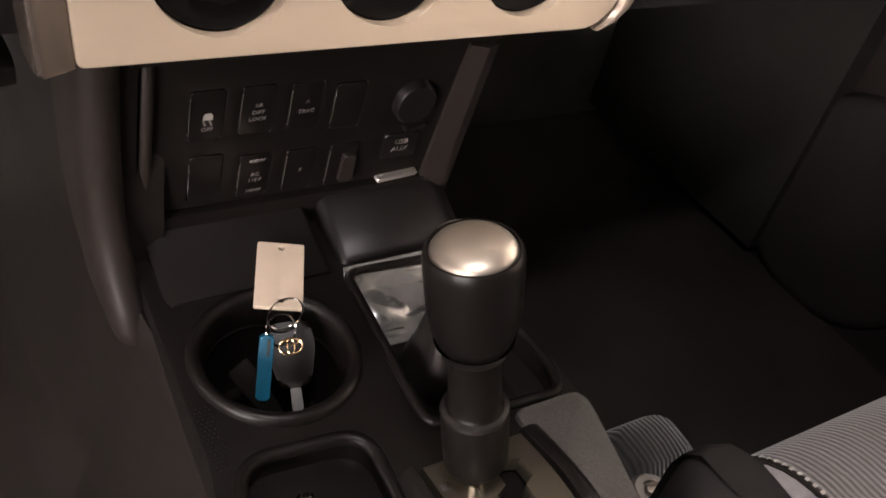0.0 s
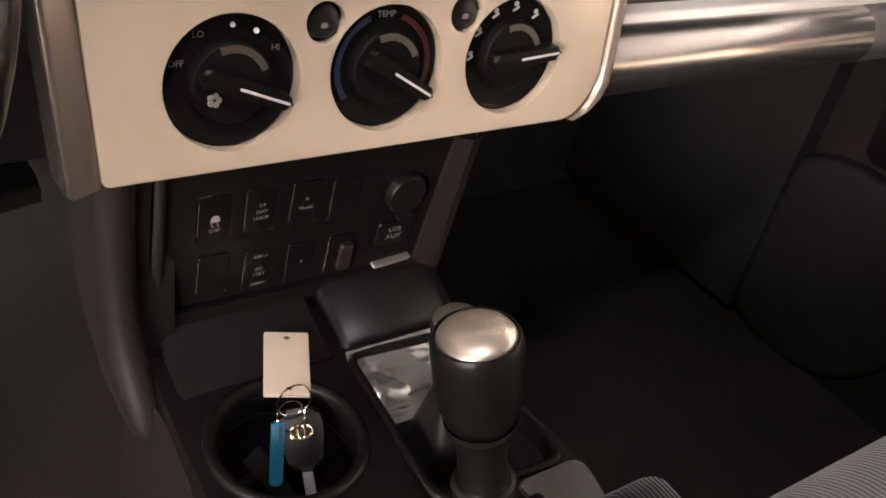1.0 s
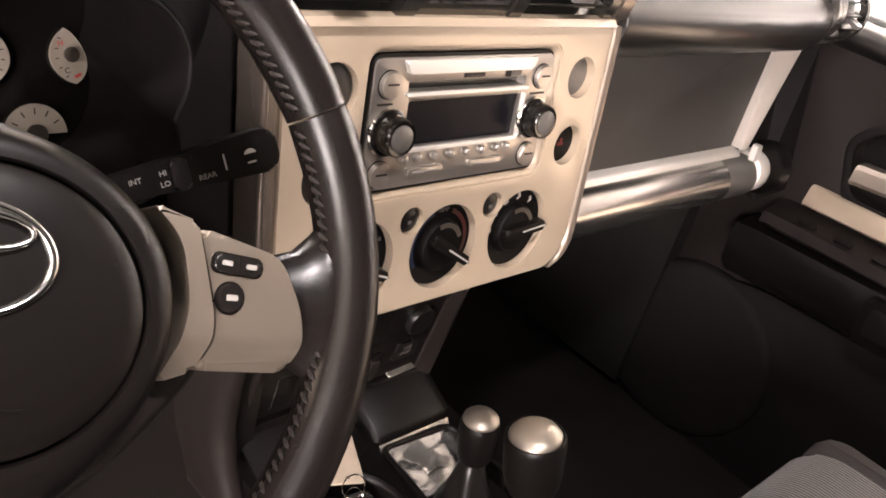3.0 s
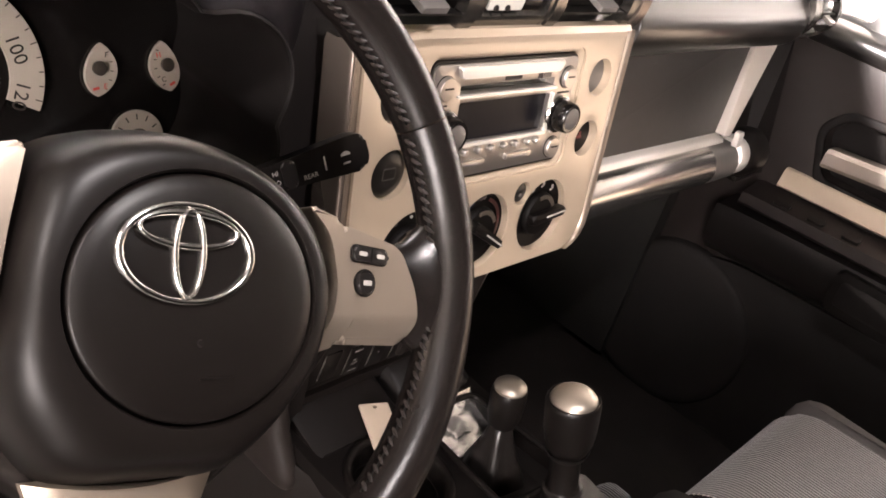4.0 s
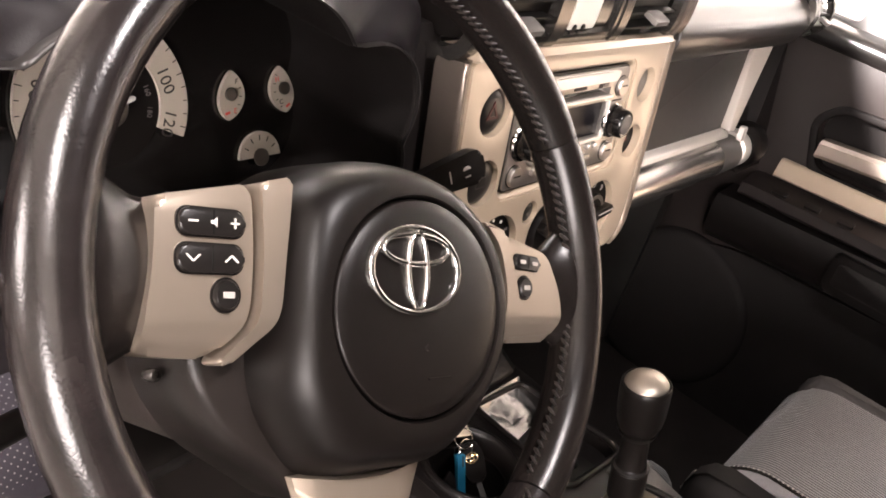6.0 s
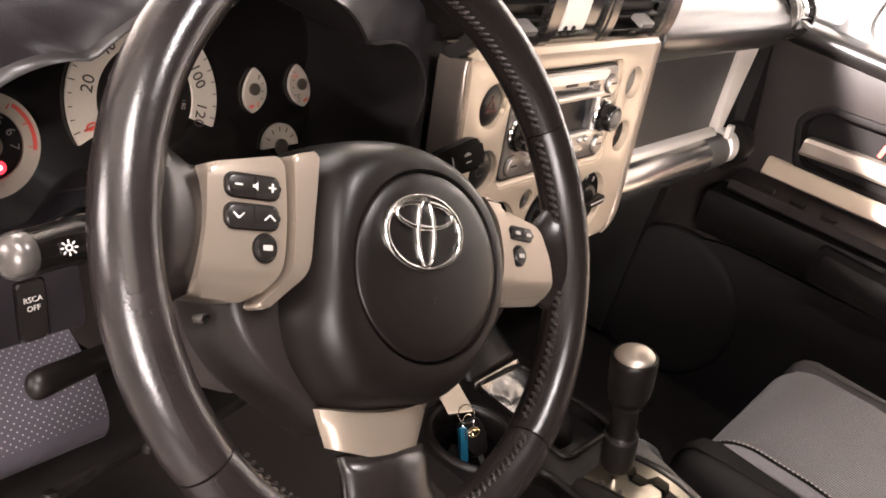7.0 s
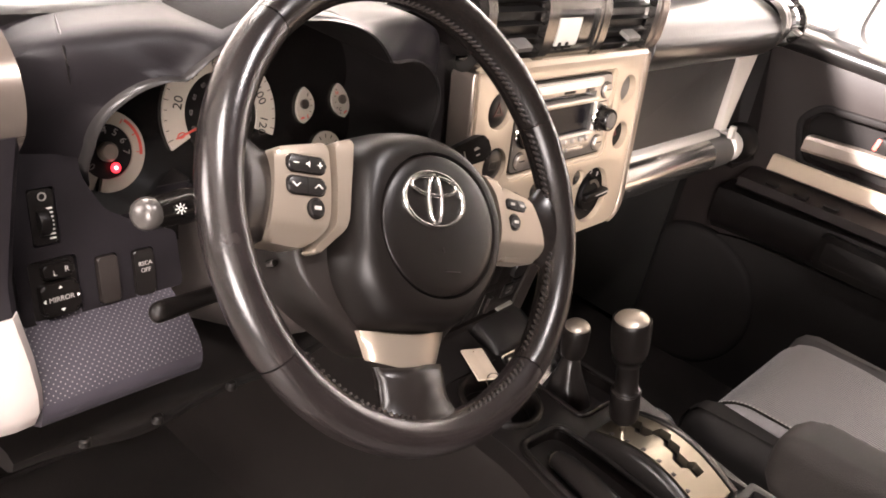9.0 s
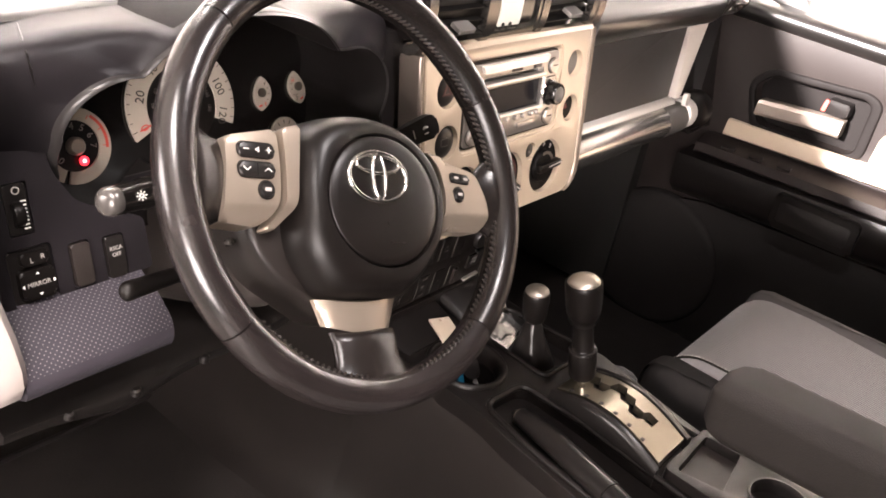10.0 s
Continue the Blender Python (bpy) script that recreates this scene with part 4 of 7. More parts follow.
kb = thing("knee_bolster", "dark lilac-grey knee bolster with a grid of pale dots", "knee bolster", (-0.17, 0.16, 0.487))
part("upper_strip", bolster(0, 4), M_BOLSTER, kb)
part("bulge", bolster(3, 12), M_BOLSTER, kb)
part("lower_bulge", bolster(11, 21), M_BOLSTER_PLAIN, kb, "plain lilac-grey lower edge")
lc = thing("lower_dash_cover", "soft black plastic cover under the driver's side of the dashboard", "cover", (0.0, 0.3, 0.36))
cover = []
for i in range(25):
    x = -0.245 + 0.465 * i / 24
    droop = 0.016 * math.exp(-((x + 0.135) / 0.055) ** 2) + 0.010 * math.exp(-((x - 0.02) / 0.06) ** 2)
    lip = 0.138 + 0.35 * max(0.0, x + 0.02) ** 1.5
    cover.append([(x, lip + 0.01, 0.452), (x, lip, 0.449 - 0.4 * droop), (x, lip + 0.002, 0.440 - droop), (x, lip + 0.010, 0.434 - droop), (x, lip + 0.10, 0.408 - 0.6 * droop), (x, 0.48, 0.350), (x, 0.50, 0.362), (x, 0.30, 0.43)])
part("cover_sheet", loft(cover), M_GLOSS_SOFT, lc, "", 60)
# three small glints, built as shiny clips
for x, y, z in ((-0.190, 0.139, 0.4440), (-0.128, 0.1365, 0.4400), (-0.055, 0.1365, 0.4440)):
    part("clip", lathe([(0.0050, -0.004), (0.0050, 0.001), (0.0035, 0.0028), (0.0, 0.0032)], 16, Matrix.Translation((x, y, z))), M_GLOSS_SOFT, lc, "small shiny clip, made up for a glint")


def end_trim(rows):
    """One stretch of the trim that runs from the driver's end vent down past the knee bolster."""
    secs = []
    for z, xr, y in rows:
        secs.append([(xr - 0.075, y + 0.03, z), (xr - 0.05, y + 0.004, z), (xr - 0.02, y - 0.004, z), (xr - 0.006, y - 0.003, z), (xr, y + 0.004, z), (xr, y + 0.09, z), (xr - 0.075, y + 0.09, z)])
    return loft(secs)


single("driver_end_skin", end_trim(((0.700, -0.228, 0.152), (0.672, -0.232, 0.149), (0.634, -0.237, 0.144), (0.602, -0.2405, 0.140), (0.5855, -0.2428, 0.129))), M_SURROUND, "dark skin under the driver's end vent", "trim", kind="structure")
single("driver_end_trim", end_trim(((0.585, -0.243, 0.128), (0.556, -0.239, 0.114), (0.530, -0.2345, 0.112), (0.515, -0.2340, 0.111), (0.502, -0.235, 0.116), (0.494, -0.240, 0.126))), M_END_TRIM, "pale satin silver trim down the driver's end of the dashboard", "trim")
# ---- centre panel, radio, heater controls ----
DIALS = (-0.094, -0.002, 0.0885)
panel = thing("centre_panel", "sand-coloured painted centre panel with round openings", "centre panel", (0.403, 0.14, 0.48), kind="structure")
holes = [rrect(0.207, 0.114, 0.012, -0.002, 0.072)]
holes += [oval(0.0370, 0.0370, u, -0.0355, 48) for u in DIALS]
holes += [oval(0.0115, 0.0115, u, -0.0065, 28) for u in (-0.0425, 0.049)]
holes += [oval(0.0205, 0.0205, -0.132, 0.099, 36), oval(0.0205, 0.0205, -0.130, 0.038, 36), oval(0.0180, 0.0180, 0.1335, 0.099, 32), oval(0.0180, 0.0180, 0.1345, 0.038, 32)]
part("face", plate(rpoly([(-0.163, -0.083), (0.1465, -0.083), (0.1640, -0.060), (0.1640, 0.142), (-0.173, 0.142)], [0.004, 0.014, 0.022, 0.006, 0.008]), holes, -0.012, 0.0, 0.0044, PANEL, 4), M_SAND, panel)
# sloping collar round the radio
collar_rings = []
for w, h, r, d in ((0.2075, 0.1145, 0.012, -0.0022), (0.2050, 0.1120, 0.0115, -0.0014), (0.2020, 0.1090, 0.0105, -0.0022), (0.1965, 0.1035, 0.009, -0.0062), (0.1948, 0.1018, 0.008, -0.0085), (0.1948, 0.1018, 0.008, -0.016), (0.2080, 0.1150, 0.012, -0.016)):
    collar_rings.append([tuple(PANEL @ Vector((x, y, d))) for x, y in rrect(w, h, r, -0.002, 0.072, 6)])
part("radio_collar", loft(collar_rings, caps=False), M_SAND, panel, "", 60)


def flank(sgn, rows, profile, mat, label=""):
    """A bead that runs up one side of the centre panel; profile: (outwards, forwards) pairs."""
    secs = []
    for u, v, k in rows:
        secs.append([tuple(PANEL @ Vector((u + sgn * a * k, v, b * (k if b > -0.02 else 1)))) for a, b in profile])
    part("flank", loft(secs), mat, panel, label, 50)


# driver's side: satin slope, bright ridge, then a side wall that runs back into the dashboard
flank(-1, ((-0.1618, -0.0836, 0.94), (-0.1622, -0.0815, 1.0), (-0.1720, 0.1380, 1.0), (-0.1715, 0.1440, 0.94)), ((0.0, -0.0035), (0.0020, -0.0018), (0.0085, 0.0022), (0.0142, 0.0052), (0.0160, 0.0064), (0.0176, 0.0068), (0.0190, 0.0058), (0.0198, 0.0032), (0.0206, -0.022), (0.0, -0.022)), M_SATIN_PANEL, "satin bronze-silver edge frame")
# passenger's side: groove, then a rounded sand bead
flank(1, ((0.1460, -0.0850, 0.35), (0.1550, -0.0800, 0.62), (0.1615, -0.0720, 0.85), (0.1652, -0.0610, 1.0), (0.1664, -0.0450, 1.0), (0.1668, 0.1360, 1.0), (0.1660, 0.1430, 0.9)), ((0.0, -0.0045), (0.0012, -0.0042), (0.0026, -0.0012), (0.0048, 0.0010), (0.0080, 0.0014), (0.0108, -0.0004), (0.0130, -0.0045), (0.0146, -0.012), (0.0158, -0.030), (0.0162, -0.075), (0.0, -0.075)), M_BEAD, "satin brown-sand bead")
part("top_shelf", extrude_x([(0.157, 0.7005), (0.150, 0.7035), (0.154, 0.7085), (0.175, 0.712), (0.20, 0.70)], 0.229, 0.563, 0.002), M_SAND, panel)
part("backing", prism(rrect(0.31, 0.215, 0.01, -0.004, 0.03), -0.09, -0.030, 0.0, PANEL), M_BLACK, panel)
part("opening_sleeve", join(*[plate(oval(0.0385, 0.0385, u, -0.0355, 40), [oval(0.0365, 0.0365, u, -0.0355, 40)], -0.032, -0.012, 0, PANEL) for u in DIALS]), M_BLACK, panel)

radio = thing("car_radio", "silver car radio with a dark display and two knobs", "car radio", (0.401, 0.14, 0.58))
R = at(PANEL, -0.002, 0.072)
part("fascia", plate(rrect(0.190, 0.097, 0.006), [rrect(0.122, 0.0345, 0.002, 0.0005, -0.0005), rrect(0.126, 0.0072, 0.001, 0.0005, 0.0272)], -0.014, -0.002, 0.0018, R), M_RADIO, radio)
part("surround", plate(rrect(0.1945, 0.1015, 0.008), [rrect(0.1895, 0.0965, 0.006)], -0.016, -0.004, 0.0, R), M_BLACK, radio)
part("top_bar", prism(rpoly([(-0.066, 0.0), (0.066, 0.0), (0.070, 0.0095), (-0.070, 0.0095)], 0.002), -0.004, 0.0022, 0.0015, at(R, 0.0, 0.0375)), M_CHROME_SATIN, radio, "bright chromed top bar")
part("disc_slot", prism(rrect(0.128, 0.0085, 0.001), -0.013, -0.011, 0.0, at(R, 0.0005, 0.0272)), M_GLOSS, radio)
part("slot_lip", prism(rrect(0.132, 0.0022, 0.001), -0.002, 0.0012, 0.0008, at(R, 0.0005, 0.0222)), M_CHROME_SATIN, radio)
part("display", prism(rrect(0.123, 0.0355, 0.002), -0.012, -0.0062, 0.0, at(R, 0.0005, -0.0005)), M_LCD, radio, "unlit dark display")
part("display_lip", join(prism(rrect(0.126, 0.003, 0.001), -0.004, 0.0012, 0.001, at(R, 0.0005, -0.0195)), prism(rrect(0.0024, 0.036, 0.001), -0.004, 0.0012, 0.0008, at(R, 0.0632, -0.0005))), M_CHROME_SATIN, radio)
for u in (-0.0785, 0.0785):
    k = part("knob", lathe([(0.0165, -0.002), (0.0170, 0.001), (0.0165, 0.003), (0.0148, 0.004), (0.0140, 0.0145), (0.0128, 0.016), (0.0095, 0.0155)], 40, at(R, u, -0.004)), M_GLOSS, radio, "black gloss knob with chromed ring")
    part("knob_ring", lathe([(0.0172, -0.002), (0.0182, 0.0005), (0.0172, 0.002), (0.0160, 0.002)], 40, at(R, u, -0.004), cap=False), M_CHROME, k)
    part("knob_face", lathe([(0.0098, 0.014), (0.0098, 0.0165), (0.0090, 0.0170), (0.0, 0.0172)], 32, at(R, u, -0.004)), M_SATIN_DARK2, k)
for u, v in ((-0.081, 0.030), (0.083, 0.030), (-0.081, -0.036), (0.081, -0.036)):
    k = part("round_button", lathe([(0.0098, -0.002), (0.0098, 0.0008), (0.0088, 0.0022), (0.0, 0.0026)], 32, at(R, u, v)), M_RADIO, radio)
    part("print", prism(rrect(0.010, 0.0014, 0.0003), 0.0024, 0.0030, 0.0, at(R, u, v + 0.001)), M_INK, k)
    part("gap", plate(oval(0.0106, 0.0106, 0, 0, 32), [oval(0.0098, 0.0098, 0, 0, 32)], -0.0022, -0.0015, 0, at(R, u, v)), M_BLACK, k)
for i in range(8):
    u = (-0.059, -0.045, -0.0275, -0.0105, 0.0065, 0.0235, 0.041, 0.053)[i]
    part("preset_button", lathe([(0.0034, -0.002), (0.0034, 0.0012), (0.0024, 0.0026), (0.0, 0.003)], 18, at(R, u, -0.0262)), M_SILVER, radio)
for u, w in ((-0.036, 0.036), (0.030, 0.036)):
    k = part("bar_button", prism(rrect(w, 0.0060, 0.001), -0.003, 0.0012, 0.001, at(R, u, -0.0372)), M_RADIO, radio)
    part("print", prism(rrect(w * 0.7, 0.0012, 0.0002), 0.001, 0.0016, 0.0, at(R, u, -0.0372)), M_DIM, k)
for u, w, h, mt in ((0.003, 0.022, 0.003, M_INK), (0.041, 0.006, 0.0055, M_INK), (0.051, 0.010, 0.0045, M_SATIN_DARK2), (-0.083, 0.014, 0.0015, M_INK), (0.081, 0.018, 0.0015, M_INK)):
    v = 0.0345 if abs(u) < 0.06 else 0.0165
    part("print", prism(rrect(w, h, 0.0004), -0.0018, -0.0012, 0.0, at(R, u, v - 0.0005)), mt, radio)


def heater_dial(u, name, label, needle, words, kind):
    m = at(PANEL, u, -0.0355, -0.010)
    t = thing(name, label, "control dial", m.translation, "heater dials")
    part("bezel", lathe([(0.0366, -0.012), (0.0366, 0.002), (0.0355, 0.0035), (0.0330, 0.0022), (0.0, 0.0018)], 48, m), M_DEEP, t)
    k = part("knob", lathe([(0.0225, 0.003), (0.0222, 0.0070), (0.0205, 0.0090), (0.0, 0.0094)], 40, m), M_DEEP, t)
    part("grip", prism(rpoly([(-0.020, -0.0055), (0.033, -0.0042), (0.033, 0.0042), (-0.020, 0.0055)], 0.004), 0.007, 0.0165, 0.003, at(m, 0, 0, 0, needle)), M_KNOB, k)
    part("pointer", prism(rrect(0.030, 0.0015, 0.0006, 0.0160, 0.0), 0.0160, 0.0169, 0.0, at(m, 0, 0, 0, needle)), M_DIM_LIGHT, k, "white pointer line")
    part("crescent", arc_band(0.0165, 0.0205, 20, 110, 16, 0.0090, 0.0099, m), M_SATIN_DARK, k)
    for a, word, size, mt in words:
        part("print", letters(word, size, at(m, 0.0300 * math.cos(radians(a)), 0.0300 * math.sin(radians(a)), 0.0038)), mt, t)
    if kind == "temp":
        part("cold_scale", arc_band(0.0280, 0.0315, 110, 215, 24, 0.0035, 0.0041, m), M_BLUE_LINE, t)
        part("hot_scale", arc_band(0.0280, 0.0315, -35, 70, 24, 0.0035, 0.0041, m), M_DEEP_RED, t)
    if kind == "vent":
        for a in (55, 88, 118, 148, 178):
            part("symbol", join(lathe([(0.0016, 0.0036), (0.0016, 0.0042), (0, 0.0042)], 12, at(m, 0.0298 * math.cos(radians(a)), 0.0298 * math.sin(radians(a)) + 0.0016)), prism(rrect(0.0052, 0.0014, 0.0004), 0.0036, 0.0042, 0, at(m, 0.0298 * math.cos(radians(a)), 0.0298 * math.sin(radians(a)) - 0.0014, 0, 30))), M_DIM, t)
    if kind == "fan":
        for a in (0, 72, 144, 216, 288):
            part("fan_symbol", lathe([(0.0017, 0.0090), (0.0017, 0.0100), (0, 0.0100)], 10, at(m, -0.0105 + 0.0024 * math.cos(radians(a)), -0.0075 + 0.0024 * math.sin(radians(a)))), M_DIM, k)
        part("dot", lathe([(0.0016, 0.0036), (0.0016, 0.0043), (0, 0.0043)], 12, at(m, 0.0296 * math.cos(radians(60)), 0.0296 * math.sin(radians(60)))), M_PRINT, t)
        part("dot", lathe([(0.0014, 0.0036), (0.0014, 0.0043), (0, 0.0043)], 12, at(m, 0.0296 * math.cos(radians(86)), 0.0296 * math.sin(radians(86)))), M_PRINT, t)
    return t


heater_dial(DIALS[0], "fan_dial", "black fan speed dial with a white pointer", -22, ((158, "OFF", 0.0048, M_FAINT), (122, "LO", 0.0048, M_FAINT), (32, "HI", 0.0048, M_FAINT)), "fan")
heater_dial(DIALS[1], "temperature_dial", "black temperature dial with blue and red scale", -32, ((90, "TEMP", 0.0050, M_FAINT),), "temp")
heater_dial(DIALS[2], "air_flow_dial", "black air flow dial with a white pointer", 4, (), "vent")


def round_button(u, v, r, name, label, mat):
    m = at(PANEL, u, v, -0.012)
    t = thing(name, label, "button", m.translation, "round buttons of the centre panel")
    part("cap", lathe([(r - 0.0006, -0.012), (r - 0.0006, 0.0050), (r - 0.0016, 0.0072), (r * 0.8, 0.0086), (r * 0.5, 0.0095), (0.0, 0.0099)], 36, m), mat, t)
    return t, m


for u in (-0.0425, 0.049):
    t, m = round_button(u, -0.0065, 0.0115, "heater_button", "small black push button", M_GLOSS_SOFT)
    part("symbol", prism(rrect(0.004, 0.003, 0.001), 0.009, 0.0102, 0, at(m, 0, -0.002)), M_FAINT, t)
t, m = round_button(-0.132, 0.099, 0.0205, "hazard_button", "black hazard button with a dark red triangle", M_GLOSS_SOFT)
part("triangle", plate([(-0.0085, -0.006), (0.0085, -0.006), (0.0, 0.009)], [[(-0.0040, -0.0035), (0.0040, -0.0035), (0.0, 0.0040)]], 0.0085, 0.0102, 0, m), M_DEEP_RED, t)
t, m = round_button(-0.130, 0.038, 0.0205, "defroster_button", "black rear defroster button with a grey symbol", M_GLOSS_SOFT)
part("symbol", plate(rrect(0.014, 0.010, 0.002), [rrect(0.0118, 0.0078, 0.001)], 0.0085, 0.0100, 0, m), M_DARK_PRINT, t)
def flat_plug(u, v, r, name, label, mat):
    m = at(PANEL, u, v, -0.012)
    t = thing(name, label, "button", m.translation, "round buttons of the centre panel")
    part("cap", lathe([(r + 0.002, -0.012), (r + 0.002, 0.0030), (r * 0.9, 0.0034), (0.0, 0.0036)], 36, m), mat, t)
    return t, m


t, m = flat_plug(0.1335, 0.099, 0.0180, "blank_plug", "brown-grey round blank plug", M_SATIN_DARK2)
t, m = flat_plug(0.1345, 0.038, 0.0180, "airbag_indicator", "dark round indicator window with a dark red mark", M_DEEP)
part("symbol", join(prism(rrect(0.0085, 0.0032, 0.0012), 0.0034, 0.0041, 0, at(m, 0.0, -0.0012)), prism(rrect(0.0036, 0.0040, 0.0014), 0.0034, 0.0041, 0, at(m, 0.0008, 0.0024))), M_DARK_RED, t, "dark red indicator mark")

# ---- lower stack with rocker switches ----
STACK = frame_of((0.403, 0.204, 0.337), (1, 0, 0), (0, -0.14, 1))
stack = thing("lower_stack", "black lower console stack with switches", "console", (0.4, 0.25, 0.2), kind="structure")
GRID = [(0.3244, 0.397), (0.3568, 0.397), (0.3897, 0.396), (0.4209, 0.3925), (0.3272, 0.3436), (0.361, 0.3394), (0.394, 0.3383), (0.4266, 0.3376)]
sw = [(x - 0.403, (z - 0.337) / 0.99) for x, z in GRID]
part("switch_plate", plate(rrect(0.232, 0.128, 0.010, -0.002, 0.044), [rrect(0.0225, 0.0400, 0.002, u, v) for u, v in sw] + [oval(0.0165, 0.0185, 0.069, 0.0535, 36), rrect(0.030, 0.024, 0.003, 0.068, 0.0125)], -0.012, 0.0, 0.0012, STACK), M_BLACK, stack)
part("plate_ridge", loft([[tuple(STACK @ Vector((u, v, w * k))) for u, w in ((-0.1195, -0.002), (-0.1185, 0.0030), (-0.1150, 0.0046), (-0.1115, 0.0030), (-0.1105, -0.002))] for v, k in ((-0.016, 0.3), (-0.010, 1.0), (0.098, 1.0), (0.104, 0.3))]), M_BROWN, stack, "", 60)
part("plate_back", prism(rrect(0.228, 0.124, 0.008, -0.002, 0.044), -0.03, -0.014, 0, STACK), M_BLACK, stack)
body = plate(rpoly([(-0.136, -0.14), (0.122, -0.14), (0.118, 0.165), (-0.140, 0.165)], 0.008), [rrect(0.238, 0.134, 0.012, -0.002, 0.044)], -0.10, 0.004, 0.003, STACK)
part("stack_frame", body, M_GRAIN, stack)
# ridge on the driver's flank, then the flank itself
ridge = []
for x, y, z, k in ((0.261, 0.168, 0.505, 1.0), (0.2615, 0.178, 0.434, 1.0), (0.2625, 0.186, 0.375, 1.0), (0.2640, 0.187, 0.330, 1.0), (0.2660, 0.179, 0.298, 1.0), (0.2690, 0.166, 0.272, 1.0), (0.2700, 0.159, 0.257, 0.98), (0.2705, 0.159, 0.247, 0.88), (0.2710, 0.165, 0.240, 0.62), (0.2715, 0.175, 0.237, 0.25)):
    ridge.append([(x + a * k, y + b, z) for a, b in ((-0.0150, 0.070), (-0.0140, 0.030), (-0.0125, 0.014), (-0.0090, 0.0045), (-0.0040, 0.0006), (0.0010, 0.0), (0.0060, 0.0018), (0.0100, 0.0065), (0.0118, 0.016), (0.0120, 0.070))])
part("flank_ridge", loft(ridge), M_BROWN, stack, "", 70)


SIDE = ((0.270, 0.0035), (0.262, 0.0), (0.235, -0.003), (0.190, -0.0085), (0.130, -0.0175), (0.075, -0.0275), (0.040, -0.0390), (0.020, -0.0560), (0.006, -0.0900))


def flare(z):
    """How far the console's side stands out at a height, towards the floor."""
    if z >= SIDE[0][0]:
        return 0.0035
    for (z1, a), (z0, b) in zip(SIDE, SIDE[1:]):
        if z >= z0:
            return b + (a - b) * (z - z0) / (z1 - z0)
    return SIDE[-1][1]


part("flank", loft([[(x + (flare(z) if x < 0.29 else 0.0), y, z) for x, y in ((0.2670, 0.196), (0.2640, 0.205), (0.2590, 0.235), (0.2520, 0.29), (0.2450, 0.38), (0.2420, 0.50), (0.2420, 0.70), (0.30, 0.70), (0.30, 0.20))] for z in (0.50, 0.44, 0.38, 0.32, 0.285, 0.262, 0.235, 0.19, 0.13, 0.075, 0.04, 0.02, 0.006)]), M_FLANK, stack, "brown-grey flank in the driver's footwell", 60)
part("flank_right", loft([[(0.530 + 0.004 * k, 0.215, 0.49 - 0.11 * k), (0.545, 0.40, 0.49 - 0.11 * k), (0.545, 0.70, 0.49 - 0.11 * k), (0.50, 0.70, 0.49 - 0.11 * k), (0.50, 0.22, 0.49 - 0.11 * k)] for k in range(5)]), M_BLACK, stack)
part("lower_bezel", prism(rrect(0.250, 0.010, 0.004, -0.004, 0.113), 0.0, 0.008, 0.003, STACK), M_BLACK, stack)
part("right_cheek", loft([[tuple(STACK @ Vector((u, v, w))) for u, w in ((u0, 0.003), (0.112, 0.008), (0.122, 0.004), (0.126, -0.03), (u0, -0.02))] for v, u0 in ((-0.085, 0.05), (-0.03, 0.094), (0.07, 0.098), (0.10, 0.100))]), M_BROWN, stack, "dark grey cheek")

SW_TEXT = ((("OFF", -0.011),), (("RR", 0.004), ("DIFF", -0.0015), ("LOCK", -0.007)), (("A", 0.004), ("TRAC", -0.004)), (), (), (("400W", 0.0135), ("AC", 0.001), ("115V", -0.0045), ("100W", -0.0145)), (("P", 0.0),), ())
SW_NAME = ("stability_switch", "diff_lock_switch", "traction_switch", "blank_switch", "blank_switch", "power_outlet_switch", "parking_aid_switch", "cargo_switch")
for (u, v), words, name in zip(sw, SW_TEXT, SW_NAME):
    m = at(STACK, u, v)
    t = thing(name, "black rocker switch with small white print" if words else "black blank rocker switch", "switch", m.translation, "switches of the lower stack")
    part("rocker", prism(rrect(0.0215, 0.0390, 0.002), -0.012, 0.0004, 0.0008, m), M_BLACK, t)
    part("edge", prism(rrect(0.0006, 0.0290, 0.0002), -0.004, 0.0012, 0.0002, at(m, -0.0106, 0)), M_CAP, t)
    for word, dv in words:
        part("print", letters(word, 0.0044, at(m, 0.001, dv, 0.0007)), M_FAINT, t)
    if name == "stability_switch":
        part("car_symbol", prism(rpoly([(-0.003, -0.002), (0.003, -0.002), (0.003, 0.001), (0.0018, 0.003), (-0.0018, 0.003), (-0.003, 0.001)], 0.0005), 0.0002, 0.0009, 0, at(m, 0.001, -0.001)), M_DIM, t)
        part("skid_mark", join(prism(rrect(0.0012, 0.005, 0.0004), 0.0002, 0.0009, 0, at(m, -0.0012, -0.0055, 0, 20)), prism(rrect(0.0012, 0.005, 0.0004), 0.0002, 0.0009, 0, at(m, 0.0028, -0.0055, 0, 20))), M_FAINT, t)
    if name == "cargo_switch":
        part("sheen_insert", prism(rrect(0.010, 0.026, 0.002), 0.0, 0.0045, 0.002, at(m, 0.004, -0.002)), M_BROWN, t)
t = thing("power_socket", "round black power socket cap", "socket", at(STACK, 0.069, 0.0535).translation)
part("cap", lathe([(0.0160, -0.01), (0.0163, 0.003), (0.0145, 0.006), (0.0, 0.0065)], 36, at(STACK, 0.069, 0.0535) @ Matrix.Diagonal((1, 1.1, 1, 1))), M_GLOSS_SOFT, t)
part("cap_tab", prism(rrect(0.016, 0.004, 0.001), 0.0, 0.006, 0.001, at(STACK, 0.074, 0.031, 0, 12)), M_SLAT, t)
